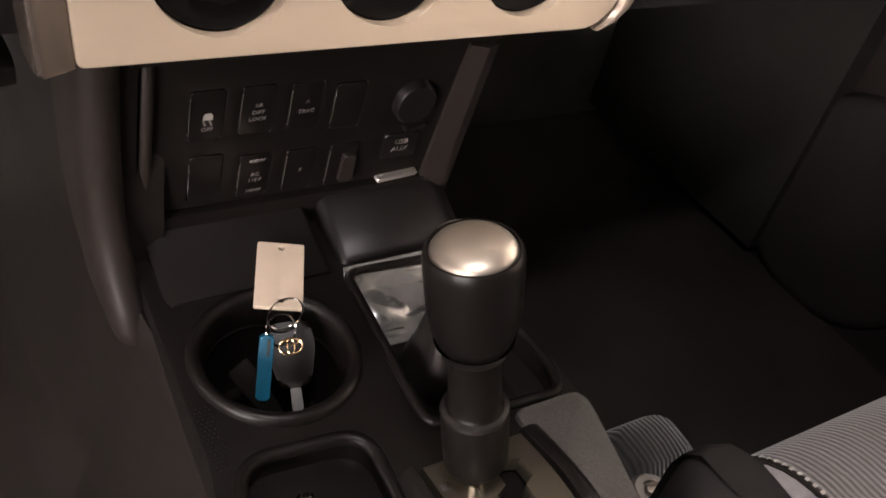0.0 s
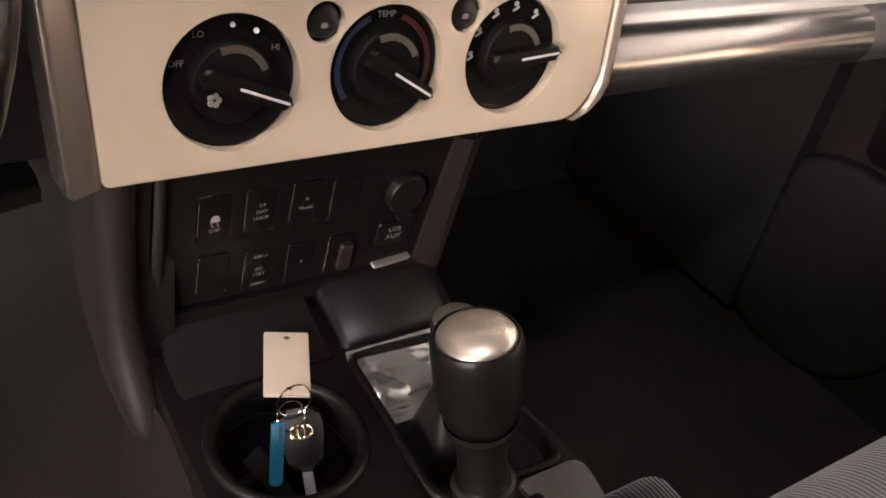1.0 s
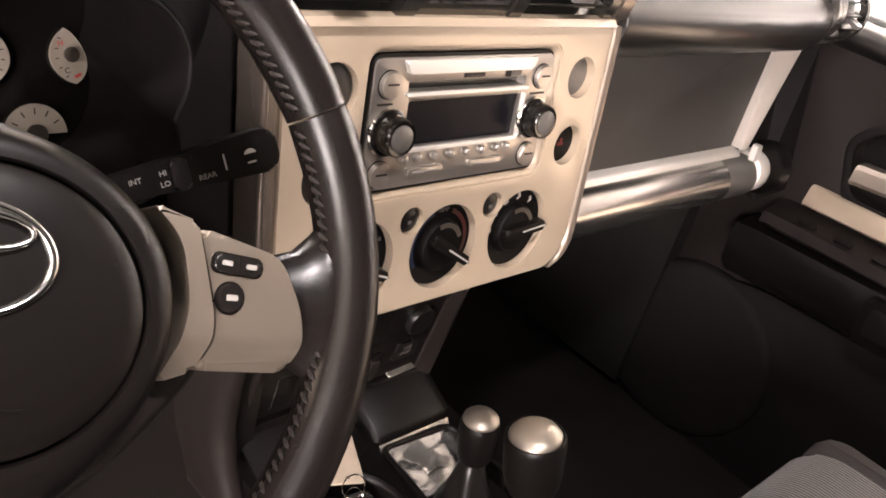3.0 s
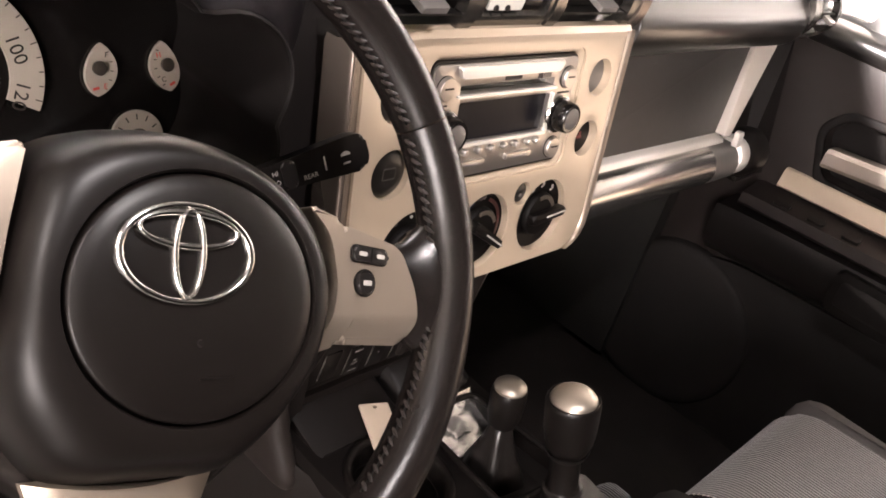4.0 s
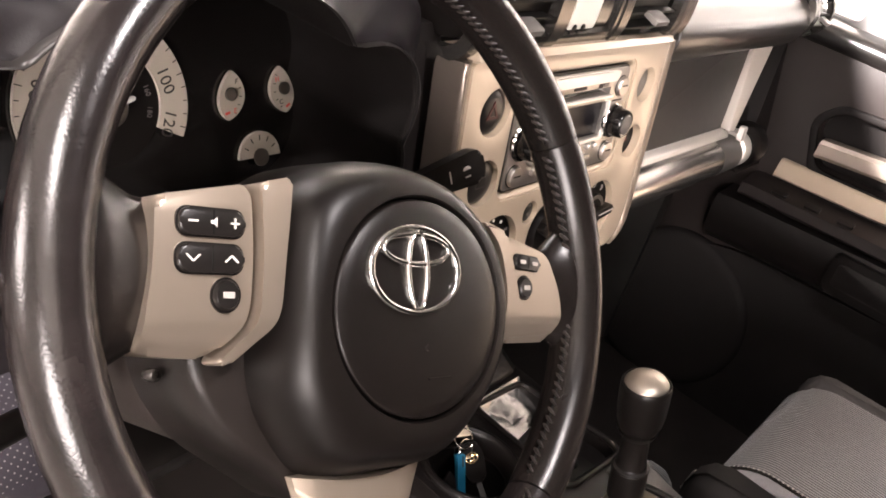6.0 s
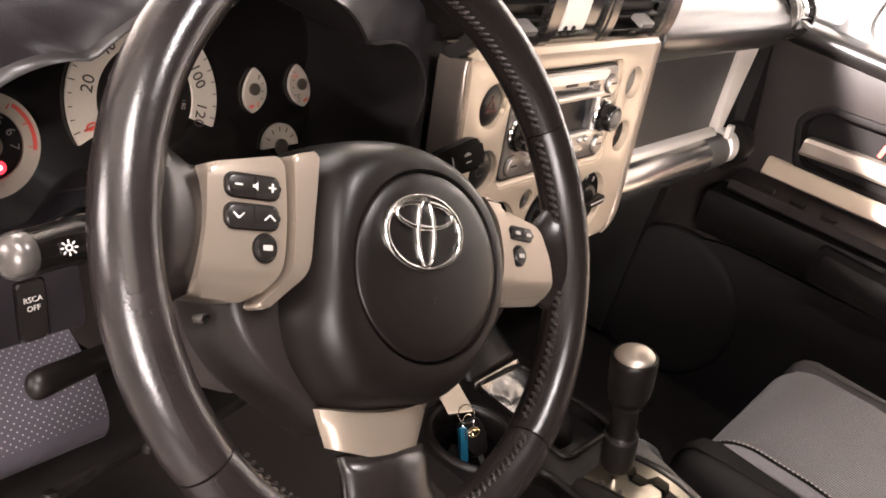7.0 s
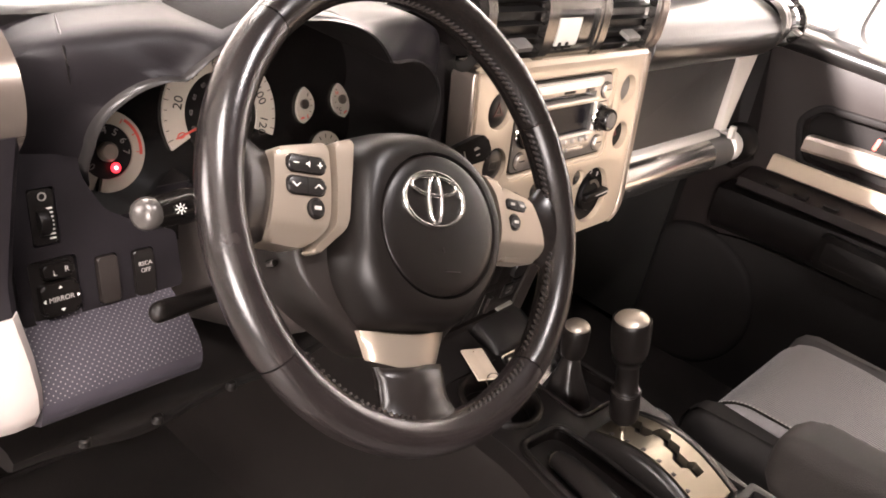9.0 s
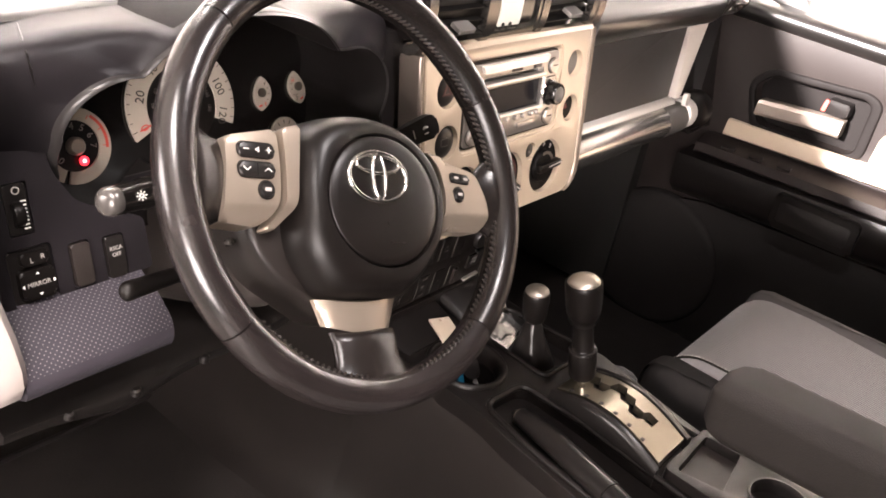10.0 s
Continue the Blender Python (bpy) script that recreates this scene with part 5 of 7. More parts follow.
t = thing("usb_socket", "black socket cover lettered in white over a bright tray lip", "socket", at(STACK, 0.068, 0.0125).translation)
part("cover", prism(rrect(0.029, 0.023, 0.002), -0.01, 0.002, 0.0015, at(STACK, 0.068, 0.0125)), M_GLOSS_SOFT, t)
part("lettering", letters("USB", 0.0065, at(STACK, 0.068, 0.0165, 0.0022)), M_FAINT, t)
part("lettering", letters("AUX", 0.0065, at(STACK, 0.068, 0.0095, 0.0022)), M_FAINT, t)
part("tray_lip", prism(rrect(0.034, 0.0034, 0.0015), -0.004, 0.005, 0.0015, at(STACK, 0.072, -0.018, 0, 5)), M_SILVER, t, "bright tray lip")
# ---- steering wheel ----
RR, TR = 0.1716, 0.0152
wheel = thing("steering_wheel", "black leather three-spoke steering wheel turned slightly clockwise, with silver spoke pods", "steering wheel", RIM_C - RIM_B * 0.18)


def rim_arc(a0, a1, r=TR, n=None, seg=20, lump=0.0):
    n = n or max(6, int(abs(a1 - a0) / 4))
    secs = []
    for i in range(n + 1):
        a = radians(a0 + (a1 - a0) * i / n)
        edge = min(i, n - i)
        rr = r * (0.965 if edge == 0 else 1.0) * (1 + lump * math.sin(math.pi * i / n))
        ring = []
        for j in range(seg):
            b = 2 * math.pi * j / seg
            q = RR + rr * 1.0 * math.cos(b)
            ring.append(tuple(WHEEL @ Vector((q * math.cos(a), q * math.sin(a), rr * 1.08 * math.sin(b)))))
        secs.append(ring)
    return loft(secs)


part("rim_right_grip", rim_arc(-48, 30.2, TR), M_LEATHER, wheel, "stitched black leather grip")
part("rim_top", rim_arc(30.6, 140, TR), M_LEATHER, wheel)
part("rim_left_grip", rim_arc(140.4, 219.6, TR), M_LEATHER_WORN, wheel, "smooth shiny worn leather grip")
part("rim_bottom", rim_arc(220, 311.6, TR), M_LEATHER_WORN, wheel, "smooth shiny worn leather")
stitches = []
for a0, a1, b in ((-46, 29, 172), (32, 100, 165), (222, 262, 150), (282, 310, 150)):
    n = int((a1 - a0) / 2.0)

    def on_rim(a, off, up):
        q = RR + (TR + up) * math.cos(radians(b) + off)
        return WHEEL @ Vector((q * math.cos(a), q * math.sin(a), (TR + up) * 1.08 * math.sin(radians(b) + off)))

    part("rim_seam", sweep([on_rim(radians(a0 + (a1 - a0) * i / (2 * n)), 0.0, 0.0001) for i in range(2 * n + 1)], 0.0008, 6), M_DEEP, wheel)
    for i in range(n):
        a = radians(a0 + (a1 - a0) * (i + 0.2) / n)
        stitches.append(sweep([on_rim(a + 0.030 * k, 0.34 * (k - 0.5), 0.0002 + 0.0007 * math.sin(math.pi * k)) for k in (0.0, 0.25, 0.5, 0.75, 1.0)], [0.0004, 0.0010, 0.0012, 0.0010, 0.0004], 6))
tagged(part("stitching", join(*stitches), M_BROWN, wheel), kind="stuff")


def dome(outline, z0, z1, rounds, m, steps=5, power=2.0):
    """An outline lofted up to a soft cushion."""
    c = Vector((sum(p[0] for p in outline) / len(outline), sum(p[1] for p in outline) / len(outline)))
    secs = [[tuple(m @ Vector((x, y, z0))) for x, y in outline]]
    for i in range(steps + 1):
        t = i / steps
        s = 1 - rounds * (1 - math.cos(t * math.pi / 2))
        z = z0 + (z1 - z0) * (0.45 + 0.55 * math.sin(t * math.pi / 2))
        secs.append([tuple(m @ Vector((c.x + (x - c.x) * s, c.y + (y - c.y) * s, z))) for x, y in outline])
    return loft(secs)


hub_out = rpoly([(-0.048, 0.051), (-0.005, 0.059), (0.042, 0.048), (0.075, 0.022), (0.0850, -0.015), (0.075, -0.052), (0.046, -0.086), (0.026, -0.099), (-0.050, -0.098), (-0.079, -0.060), (-0.0765, 0.000), (-0.069, 0.036)], [0.03, 0.03, 0.03, 0.03, 0.03, 0.03, 0.02, 0.014, 0.016, 0.03, 0.03, 0.02])
COVER = (0.003, -0.018)


def hub_shell(outline, n=120, steps=16):
    """A soft cushion that falls away from the groove round the airbag cover to the outline."""
    c = Vector(COVER)
    rows = [[] for _ in range(steps + 4)]
    k = len(outline)
    for i in range(n):
        a = 2 * math.pi * i / n
        d = Vector((math.cos(a), math.sin(a)))
        r0 = 1.0 / math.hypot(d.x / 0.0592, d.y / 0.0543)
        far = r0 + 0.004
        for q in range(k):
            p0, e = Vector(outline[q]) - c, Vector(outline[(q + 1) % k]) - Vector(outline[q])
            den = d.x * e.y - d.y * e.x
            if abs(den) > 1e-9:
                s = (p0.x * e.y - p0.y * e.x) / den
                t = (p0.x * d.y - p0.y * d.x) / den
                if s > 0 and -1e-6 <= t <= 1 + 1e-6:
                    far = max(far, s)
        line = [(r0, 0.010), (r0, 0.0176)]
        for j in range(steps + 1):
            f = j / steps
            line.append((r0 + 0.0007 + (far - r0 - 0.0007) * f, -0.030 + 0.0492 * math.sqrt(max(0.0, 1 - f ** 3.0))))
        line.append((far, -0.046))
        for row, (r, z) in zip(rows, line):
            row.append(tuple(WHEEL @ Vector((c.x + d.x * r, c.y + d.y * r, z))))
    return loft(rows, caps=False)


hub = part("hub", hub_shell(hub_out), M_AIRBAG, wheel, "grained black hub", 60)
cover_m = at(WHEEL, *COVER)
part("airbag_cover", lathe([(0.0578, 0.008), (0.0578, 0.0174), (0.0574, 0.0186), (0.0564, 0.0194), (0.050, 0.0207), (0.040, 0.0217), (0.030, 0.0222), (0.015, 0.0226), (0.0, 0.0228)], 96, cover_m @ Matrix.Diagonal((1, 0.915, 1, 1))), M_AIRBAG, wheel, "oval grained airbag cover", 60)
part("cover_groove", lathe([(0.0572, 0.0110), (0.0600, 0.0112)], 72, cover_m @ Matrix.Diagonal((1, 0.916, 1, 1)), cap=False), M_BLACK, wheel)
part("hub_dimple", lathe([(0.0016, 0.0222), (0.0014, 0.0231), (0.0, 0.0229)], 16, at(WHEEL, 0.001, -0.037)), M_BLACK, wheel)
part("cover_print", prism(rrect(0.016, 0.0012, 0.0004), 0.0215, 0.0226, 0, at(WHEEL, 0.010, -0.052)), M_AIRBAG, wheel)
EM = at(WHEEL, -0.0068, 0.0, 0.0222)


def ring_band(rx, ry, t, cx, cy, m, n=56, z=0.002):
    return sweep([m @ Vector((cx + rx * math.cos(2 * math.pi * i / n), cy + ry * math.sin(2 * math.pi * i / n), z)) for i in range(n)], t, 8, closed=True)


def oval_band(rx, ry, wx, wy, cx, cy, m, h=0.0028, n=72):
    """A chromed oval band, wx wide at its sides and wy at top and bottom, with a crowned face."""
    rings = []
    for k, z in ((0.0, -0.001), (0.0, h * 0.45), (0.18, h * 0.86), (0.5, h), (0.82, h * 0.86), (1.0, h * 0.45), (1.0, -0.001)):
        rings.append([tuple(m @ Vector((cx + (rx - wx * k) * math.cos(2 * math.pi * i / n), cy + (ry - wy * k) * math.sin(2 * math.pi * i / n), z))) for i in range(n)])
    return loft(rings + [rings[0]], caps=False)


em = part("emblem", oval_band(0.0322, 0.0217, 0.0040, 0.0030, 0, 0, EM), M_EMBLEM, wheel, "chromed oval emblem", 60)
part("emblem_loop", oval_band(0.0082, 0.0192, 0.0034, 0.0022, 0, 0.0, EM, 0.0034, 48), M_EMBLEM, em, "", 60)
part("emblem_crossbar", oval_band(0.0236, 0.0088, 0.0024, 0.0034, 0, 0.0098, EM, 0.0030, 56), M_EMBLEM, em, "", 60)


def pod_half(pts, r, z0, z1, mat, name, label="", edge=0.0032):
    bm = prism(rpoly(pts, [max(q, edge * 1.6) for q in r], 6), z0, z1, edge, None, 4)
    # the lower end leans back
    for cut in (0.018, 0.009, 0.0, -0.009, -0.018, -0.0225, -0.0245, -0.0270, -0.031):
        bmesh.ops.bisect_plane(bm, geom=bm.verts[:] + bm.edges[:] + bm.faces[:], plane_co=(0, cut, 0), plane_no=(0, 1, 0))
    for q in bm.verts:
        if q.co.z > z0 + 1e-5:
            d = max(0.0, -0.0225 - q.co.y)
            q.co.z -= 1.4 * q.co.y ** 2 + min(0.6 * d, 0.10 * d + 50 * d * d)
    return part(name, put(bm, WHEEL), mat, wheel, label, 30)


lp = pod_half([(-0.1340, 0.0257), (-0.0930, 0.0340), (-0.0888, 0.0300), (-0.0885, 0.0040), (-0.0900, -0.0225), (-0.1025, -0.0388), (-0.1385, -0.0352), (-0.1375, -0.0200), (-0.1348, 0.0)], [0.004, 0.004, 0.004, 0.02, 0.012, 0.009, 0.010, 0.02, 0.02], -0.028, 0.006, M_POD, "left_pod", "satin silver switch pod")
pod_half([(-0.0854, 0.0354), (-0.0678, 0.0398), (-0.0735, 0.0050), (-0.0760, -0.0221), (-0.0935, -0.0420), (-0.1000, -0.0405), (-0.0868, -0.0235), (-0.0854, 0.0040)], [0.002, 0.003, 0.008, 0.008, 0.003, 0.002, 0.008, 0.008], -0.028, 0.0092, M_POD, "left_pod_rim", edge=0.0024)
rp = pod_half([(0.0886, 0.0236), (0.1294, 0.0143), (0.1412, -0.0085), (0.1440, -0.0234), (0.1415, -0.0385), (0.0960, -0.0380), (0.0998, -0.0184)], [0.002, 0.008, 0.02, 0.012, 0.005, 0.003, 0.02], -0.028, 0.006, M_POD, "right_pod", "satin silver switch pod")
pod_half([(0.0660, 0.0305), (0.0860, 0.0252), (0.0970, -0.0184), (0.0930, -0.0385), (0.0784, -0.0435), (0.0849, -0.0104), (0.0796, 0.0169)], [0.003, 0.002, 0.008, 0.002, 0.003, 0.008, 0.008], -0.028, 0.0092, M_POD, "right_pod_rim", edge=0.0024)
for pod_ob, u, v, w, h, words in ((lp, -0.1095, 0.0165, 0.0310, 0.0108, "vol"), (lp, -0.1100, 0.0020, 0.0310, 0.0114, "seek"), (rp, 0.1068, 0.0085, 0.0240, 0.0080, "phone")):
    m = at(WHEEL, u, v, 0.006, 0 if u < 0 else -4)
    k = part("rocker_button", prism(rrect(w, h, h * 0.42), -0.003, 0.0022, 0.0015, m), M_GLOSS_SOFT, pod_ob, "black rocker button")
    part("button_surround", plate(rrect(w + 0.0014, h + 0.0014, h * 0.46), [rrect(w, h, h * 0.42)], -0.002, 0.0005, 0, m), M_BLACK, pod_ob)
    part("split", prism(rrect(0.0005, h * 0.9, 0.0002), 0.0018, 0.0024, 0, m), M_SLAT, pod_ob)
    if words == "vol":
        part("minus", prism(rrect(0.0044, 0.0008, 0.0003), 0.0020, 0.0027, 0, at(m, -0.0095, 0)), M_DIM_LIGHT, pod_ob)
        part("plus", join(prism(rrect(0.0044, 0.0008, 0.0003), 0.0020, 0.0027, 0, at(m, 0.0100, 0)), prism(rrect(0.0008, 0.0044, 0.0003), 0.0021, 0.0028, 0, at(m, 0.0100, 0))), M_DIM_LIGHT, pod_ob)
        part("speaker_symbol", prism([(-0.0014, -0.0007), (0.0, -0.0007), (0.0014, -0.0021), (0.0014, 0.0021), (0.0, 0.0007), (-0.0014, 0.0007)], 0.0020, 0.0027, 0, m), M_DIM_LIGHT, pod_ob)
    elif words == "seek":
        for s, u2 in ((-1, -0.0090), (1, 0.0090)):
            part("chevron", join(prism(rrect(0.0042, 0.0007, 0.0003), 0.0020, 0.0027, 0, at(m, u2 - 0.0015, 0, 0, s * 40)), prism(rrect(0.0042, 0.0007, 0.0003), 0.0021, 0.0028, 0, at(m, u2 + 0.0015, 0, 0, -s * 40))), M_DIM_LIGHT, pod_ob)
    else:
        for u2 in (-0.006, 0.006):
            part("symbol", prism(rrect(0.0052, 0.0022, 0.0008), 0.0020, 0.0027, 0, at(m, u2, 0)), M_DIM, pod_ob)
for pod_ob, u, v in ((lp, -0.1025, -0.0125), (rp, 0.1040, -0.0060)):
    m = at(WHEEL, u, v, 0.006)
    k = part("round_button", lathe([(0.0064, -0.003), (0.0064, 0.0010), (0.0054, 0.0024), (0.0, 0.0026)], 30, m), M_GLOSS_SOFT, pod_ob, "round black button")
    part("button_surround", plate(oval(0.0073, 0.0073, 0, 0, 30), [oval(0.0064, 0.0064, 0, 0, 30)], -0.002, 0.0005, 0, m), M_BLACK, pod_ob)
    part("symbol", prism(rrect(0.0055, 0.0026, 0.0005), 0.0022, 0.0029, 0, m), M_DIM, pod_ob)
trim_rows = []
for k in range(6):
    f = k / 5
    left, right = -0.0563 + 0.0080 * f, 0.0286 - 0.0085 * f
    row = []
    for i in range(13):
        g = i / 12
        u = left + (right - left) * g
        bow = math.sin(math.pi * g)
        v = (-0.0930 - 0.0045 * bow) * (1 - f) + (-0.1140 - 0.0055 * g - 0.0055 * bow) * f
        row.append((u, v, -0.009 + 0.010 * bow ** 0.6 - 0.002 * f))
    trim_rows.append([tuple(WHEEL @ Vector(p)) for p in row + [(right, row[-1][1], -0.014), (left, row[0][1], -0.014)]])
part("lower_spoke_trim", loft(trim_rows), M_POD, wheel, "satin silver lower spoke trim", 50)


def spoke(secs):
    """A leather spoke: rounded sections from the hub out into the rim. (centre, half width, half height) in wheel space."""
    rings = []
    for (cx, cy, cz), (ux, uy), hw, hh in secs:
        rings.append([tuple(WHEEL @ Vector((cx + ux * hw * math.cos(a), cy + uy * hw * math.cos(a), cz + hh * math.sin(a)))) for a in [2 * math.pi * i / 24 for i in range(24)]])
    return loft(rings)


part("lower_spoke", spoke([((-0.0105, -0.1192, -0.010), (1, 0), 0.034, 0.0085), ((-0.010, -0.128, -0.007), (1, 0), 0.033, 0.0105), ((-0.009, -0.143, -0.006), (1, 0), 0.033, 0.011), ((-0.008, -0.154, -0.004), (1, 0), 0.038, 0.012), ((-0.007, -0.162, -0.002), (1, 0), 0.048, 0.012), ((-0.007, -0.168, 0.0), (1, 0), 0.058, 0.008)]), M_LEATHER, wheel, "", 70)
part("left_spoke", spoke([((-0.118, -0.003, -0.012), (0, 1), 0.028, 0.013), ((-0.137, -0.004, -0.010), (0, 1), 0.031, 0.013), ((-0.150, -0.004, -0.006), (0, 1), 0.037, 0.013), ((-0.160, -0.003, -0.002), (0, 1), 0.047, 0.012), ((-0.166, -0.002, 0.0), (0, 1), 0.056, 0.008)]), M_LEATHER, wheel, "", 70)
part("right_spoke", spoke([((0.125, -0.010, -0.012), (0, 1), 0.024, 0.013), ((0.145, -0.008, -0.010), (0, 1), 0.028, 0.013), ((0.154, -0.006, -0.006), (0, 1), 0.036, 0.013), ((0.162, -0.004, -0.002), (0, 1), 0.047, 0.012), ((0.167, -0.002, 0.0), (0, 1), 0.056, 0.008)]), M_LEATHER, wheel, "", 70)
part("hub_back", dome(rpoly([(-0.114, 0.020), (0.110, 0.020), (0.114, -0.035), (0.080, -0.072), (0.030, -0.112), (-0.034, -0.112), (-0.057, -0.096), (-0.089, -0.075), (-0.107, -0.050), (-0.112, -0.025)], 0.014), -0.058, -0.016, 0.12, WHEEL, 6), M_SHELL, wheel, "grey-brown rear shell", 60)

part("shell_screw", lathe([(0.0030, -0.006), (0.0030, 0.0), (0.0024, 0.0012), (0.0014, 0.0014), (0.0012, 0.0004), (0.0, 0.0004)], 18, at(WHEEL, -0.1105, -0.0450, -0.032)), M_CAP, wheel, "small dull screw")

# ---- column, stalks, levers ----
COL = frame_of(RIM_C, (1, 0, 0), RIM_B)
col = thing("steering_column", "grey-brown plastic steering column shroud", "steering column", (0.01, 0.15, 0.5))
secs = []
for d, w, h, dv in ((-0.050, 0.125, 0.105, -0.010), (-0.075, 0.150, 0.120, -0.014), (-0.12, 0.150, 0.125, -0.016), (-0.20, 0.135, 0.12, -0.012), (-0.30, 0.12, 0.11, 0.0)):
    secs.append([tuple(COL @ Vector((x, y + dv, d))) for x, y in rrect(w, h, 0.028, 0, 0, 5)])
part("shroud", loft(secs), M_SHROUD, col, "", 50)
part("shroud_seam", loft([[tuple(COL @ Vector((x, -0.012 + y, d))) for x, y in ((-0.0765, -0.001), (-0.0765, 0.001), (0.0765, 0.001), (0.0765, -0.001))] for d in (-0.076, -0.12)]), M_BLACK, col)
part("shroud_screw", lathe([(0.006, 0), (0.006, 0.003), (0.003, 0.004), (0.003, 0.001), (0, 0.001)], 16, frame_of((-0.0755, 0.075, 0.602), (0, 1, 0), (0, 0, 1)) @ pose(0, 0, 0, 0, 180, 0)), M_DIM, col)
part("key_lock", lathe([(0.020, -0.01), (0.020, 0.016), (0.017, 0.020), (0.0, 0.020)], 30, frame_of((0.088, 0.105, 0.560), (0.3, 0.95, 0), (0, 0.2, 1))), M_BLACK, col)


def bar(p0, p1, r0, r1, squash=1.0, n=10, round_end=True):
    p0, p1 = Vector(p0), Vector(p1)
    pts, rs = [], []
    for i in range(n + 1):
        t = i / n
        pts.append(p0.lerp(p1, t))
        rs.append(r0 + (r1 - r0) * t)
    if round_end:
        d = (p1 - p0).normalized()
        for k, s in ((0.45, 0.92), (0.8, 0.65), (0.98, 0.2)):
            pts.append(p1 + d * r1 * k)
            rs.append(r1 * s)
    return sweep(pts, rs, 20, squash=squash)


ls = thing("light_stalk", "black light stalk with a grey rounded end and white symbols", "stalk", (-0.06, 0.12, 0.62))
part("stem", bar((-0.055, 0.135, 0.640), (-0.135, 0.092, 0.662), 0.008, 0.0100, 1.0, 8, False), M_GLOSS, ls)
S0, SD = Vector((-0.1870, 0.0744, 0.6729)), Vector((-0.949, -0.309, 0.19)).normalized()
part("barrel", sweep([S0 - SD * d for d in (0.060, 0.050, 0.046, 0.030, 0.026, 0.0)], [0.0098, 0.0102, 0.0116, 0.0118, 0.0108, 0.0106], 24), M_GLOSS, ls)
part("end_cap", sweep([S0 + SD * d for d in (-0.0005, 0.0, 0.004, 0.0068, 0.0088, 0.0099, 0.0103)], [0.0104, 0.0108, 0.0106, 0.0096, 0.0076, 0.0046, 0.0010], 28), M_CAP, ls, "grey rounded end cap")
SY = frame_of((-0.1685, 0.0685, 0.6752), (0.9, -0.35, 0.15), (0.0, 0.4, 0.9))
part("sun_symbol", join(*[prism(rrect(0.0015, 0.0006, 0.0002), 0, 0.001, 0, at(SY, 0.0029 * math.cos(radians(45 * k)), 0.0029 * math.sin(radians(45 * k)), 0.0005, 45 * k)) for k in range(8)]), M_DIM_LIGHT, ls)
part("symbol_ring", plate(oval(0.0016, 0.0016, 0, 0, 16), [oval(0.0010, 0.0010, 0, 0, 12)], 0, 0.0012, 0, at(SY, 0, 0, 0.0003)), M_DIM_LIGHT, ls)
part("print", join(prism(rrect(0.008, 0.0012, 0.0003), 0, 0.001, 0, at(SY, 0.017, 0.003, -0.0015, 10)), prism(rrect(0.006, 0.0012, 0.0003), 0, 0.001, 0, at(SY, 0.018, -0.002, -0.0015, 10))), M_DIM, ls)
ws = thing("wiper_stalk", "black flat wiper stalk with white lettering", "stalk", (0.08, 0.12, 0.62))
W0, W1 = Vector((0.064, 0.128, 0.611)), Vector((0.203, 0.106, 0.650))
WF = frame_of((W0 + W1) / 2, W1 - W0, (0.0, 0.35, 0.95))
part("blade", prism(rpoly([(-0.070, -0.006), (-0.005, -0.0075), (0.064, -0.0125), (0.069, -0.005), (0.068, 0.0105), (0.060, 0.0130), (-0.005, 0.009), (-0.070, 0.006)], 0.004), -0.005, 0.005, 0.003, WF, back=True), M_KNOB, ws)
part("ring", prism(rrect(0.010, 0.018, 0.003), -0.0062, 0.0060, 0.002, at(WF, 0.012, 0, 0), back=True), M_GLOSS_SOFT, ws)
for word, u, v in (("INT", -0.012, 0.0025), ("HI", 0.003, 0.003), ("LO", 0.003, -0.003), ("REAR", 0.026, -0.005)):
    part("lettering", letters(word, 0.0042, at(WF, u, v, 0.0051)), M_DIM, ws)
part("spray_symbol", join(prism(oval(0.0034, 0.0026, 0, 0, 14, 0, 180), 0.0048, 0.0054, 0, at(WF, 0.052, 0.001)), prism(rrect(0.005, 0.001, 0.0003), 0.0048, 0.0054, 0, at(WF, 0.052, -0.004))), M_DIM_LIGHT, ws)
part("divider", prism(rrect(0.0009, 0.009, 0.0003), 0.0048, 0.0054, 0, at(WF, 0.037, 0.0)), M_DIM_LIGHT, ws)
tl = thing("column_tilt_lever", "black steering column tilt lever", "lever", (-0.1, 0.1, 0.58))
part("lever", bar((-0.085, 0.115, 0.560), (-0.115, 0.100, 0.577), 0.006, 0.006, 1.0, 6, False), M_BLACK, tl)
part("handle", bar((-0.108, 0.103, 0.574), (-0.174, 0.076, 0.5945), 0.0058, 0.0068, 1.15, 6), M_KNOB, tl)
# ---- floor console ----
con = thing("floor_console", "dark speckled plastic floor console between the seats", "floor console", (0.40, -0.05, 0.0))
CUP = (0.338, 0.091)
deck = plate(rpoly([(0.278, 0.215), (0.275, 0.02), (0.262, -0.03), (0.222, -0.30), (0.222, -0.36), (0.470, -0.36), (0.478, -0.16), (0.500, -0.075), (0.513, -0.015), (0.513, 0.06), (0.526, 0.215)], [0.01, 0.02, 0.05, 0.05, 0.02, 0.02, 0.05, 0.03, 0.02, 0.02, 0.01]),
             [oval(0.0455, 0.0475, *CUP, 44), rpoly([(0.412, 0.146), (0.404, 0.008), (0.500, 0.002), (0.506, 0.020), (0.498, 0.140)], [0.012, 0.012, 0.018, 0.015, 0.012]), rpoly([(0.290, 0.022), (0.274, -0.04), (0.234, -0.33), (0.335, -0.33), (0.362, -0.06), (0.364, 0.016)], [0.02, 0.05, 0.02, 0.02, 0.03, 0.02])], 0.255, 0.285, 0.004, None, 4)
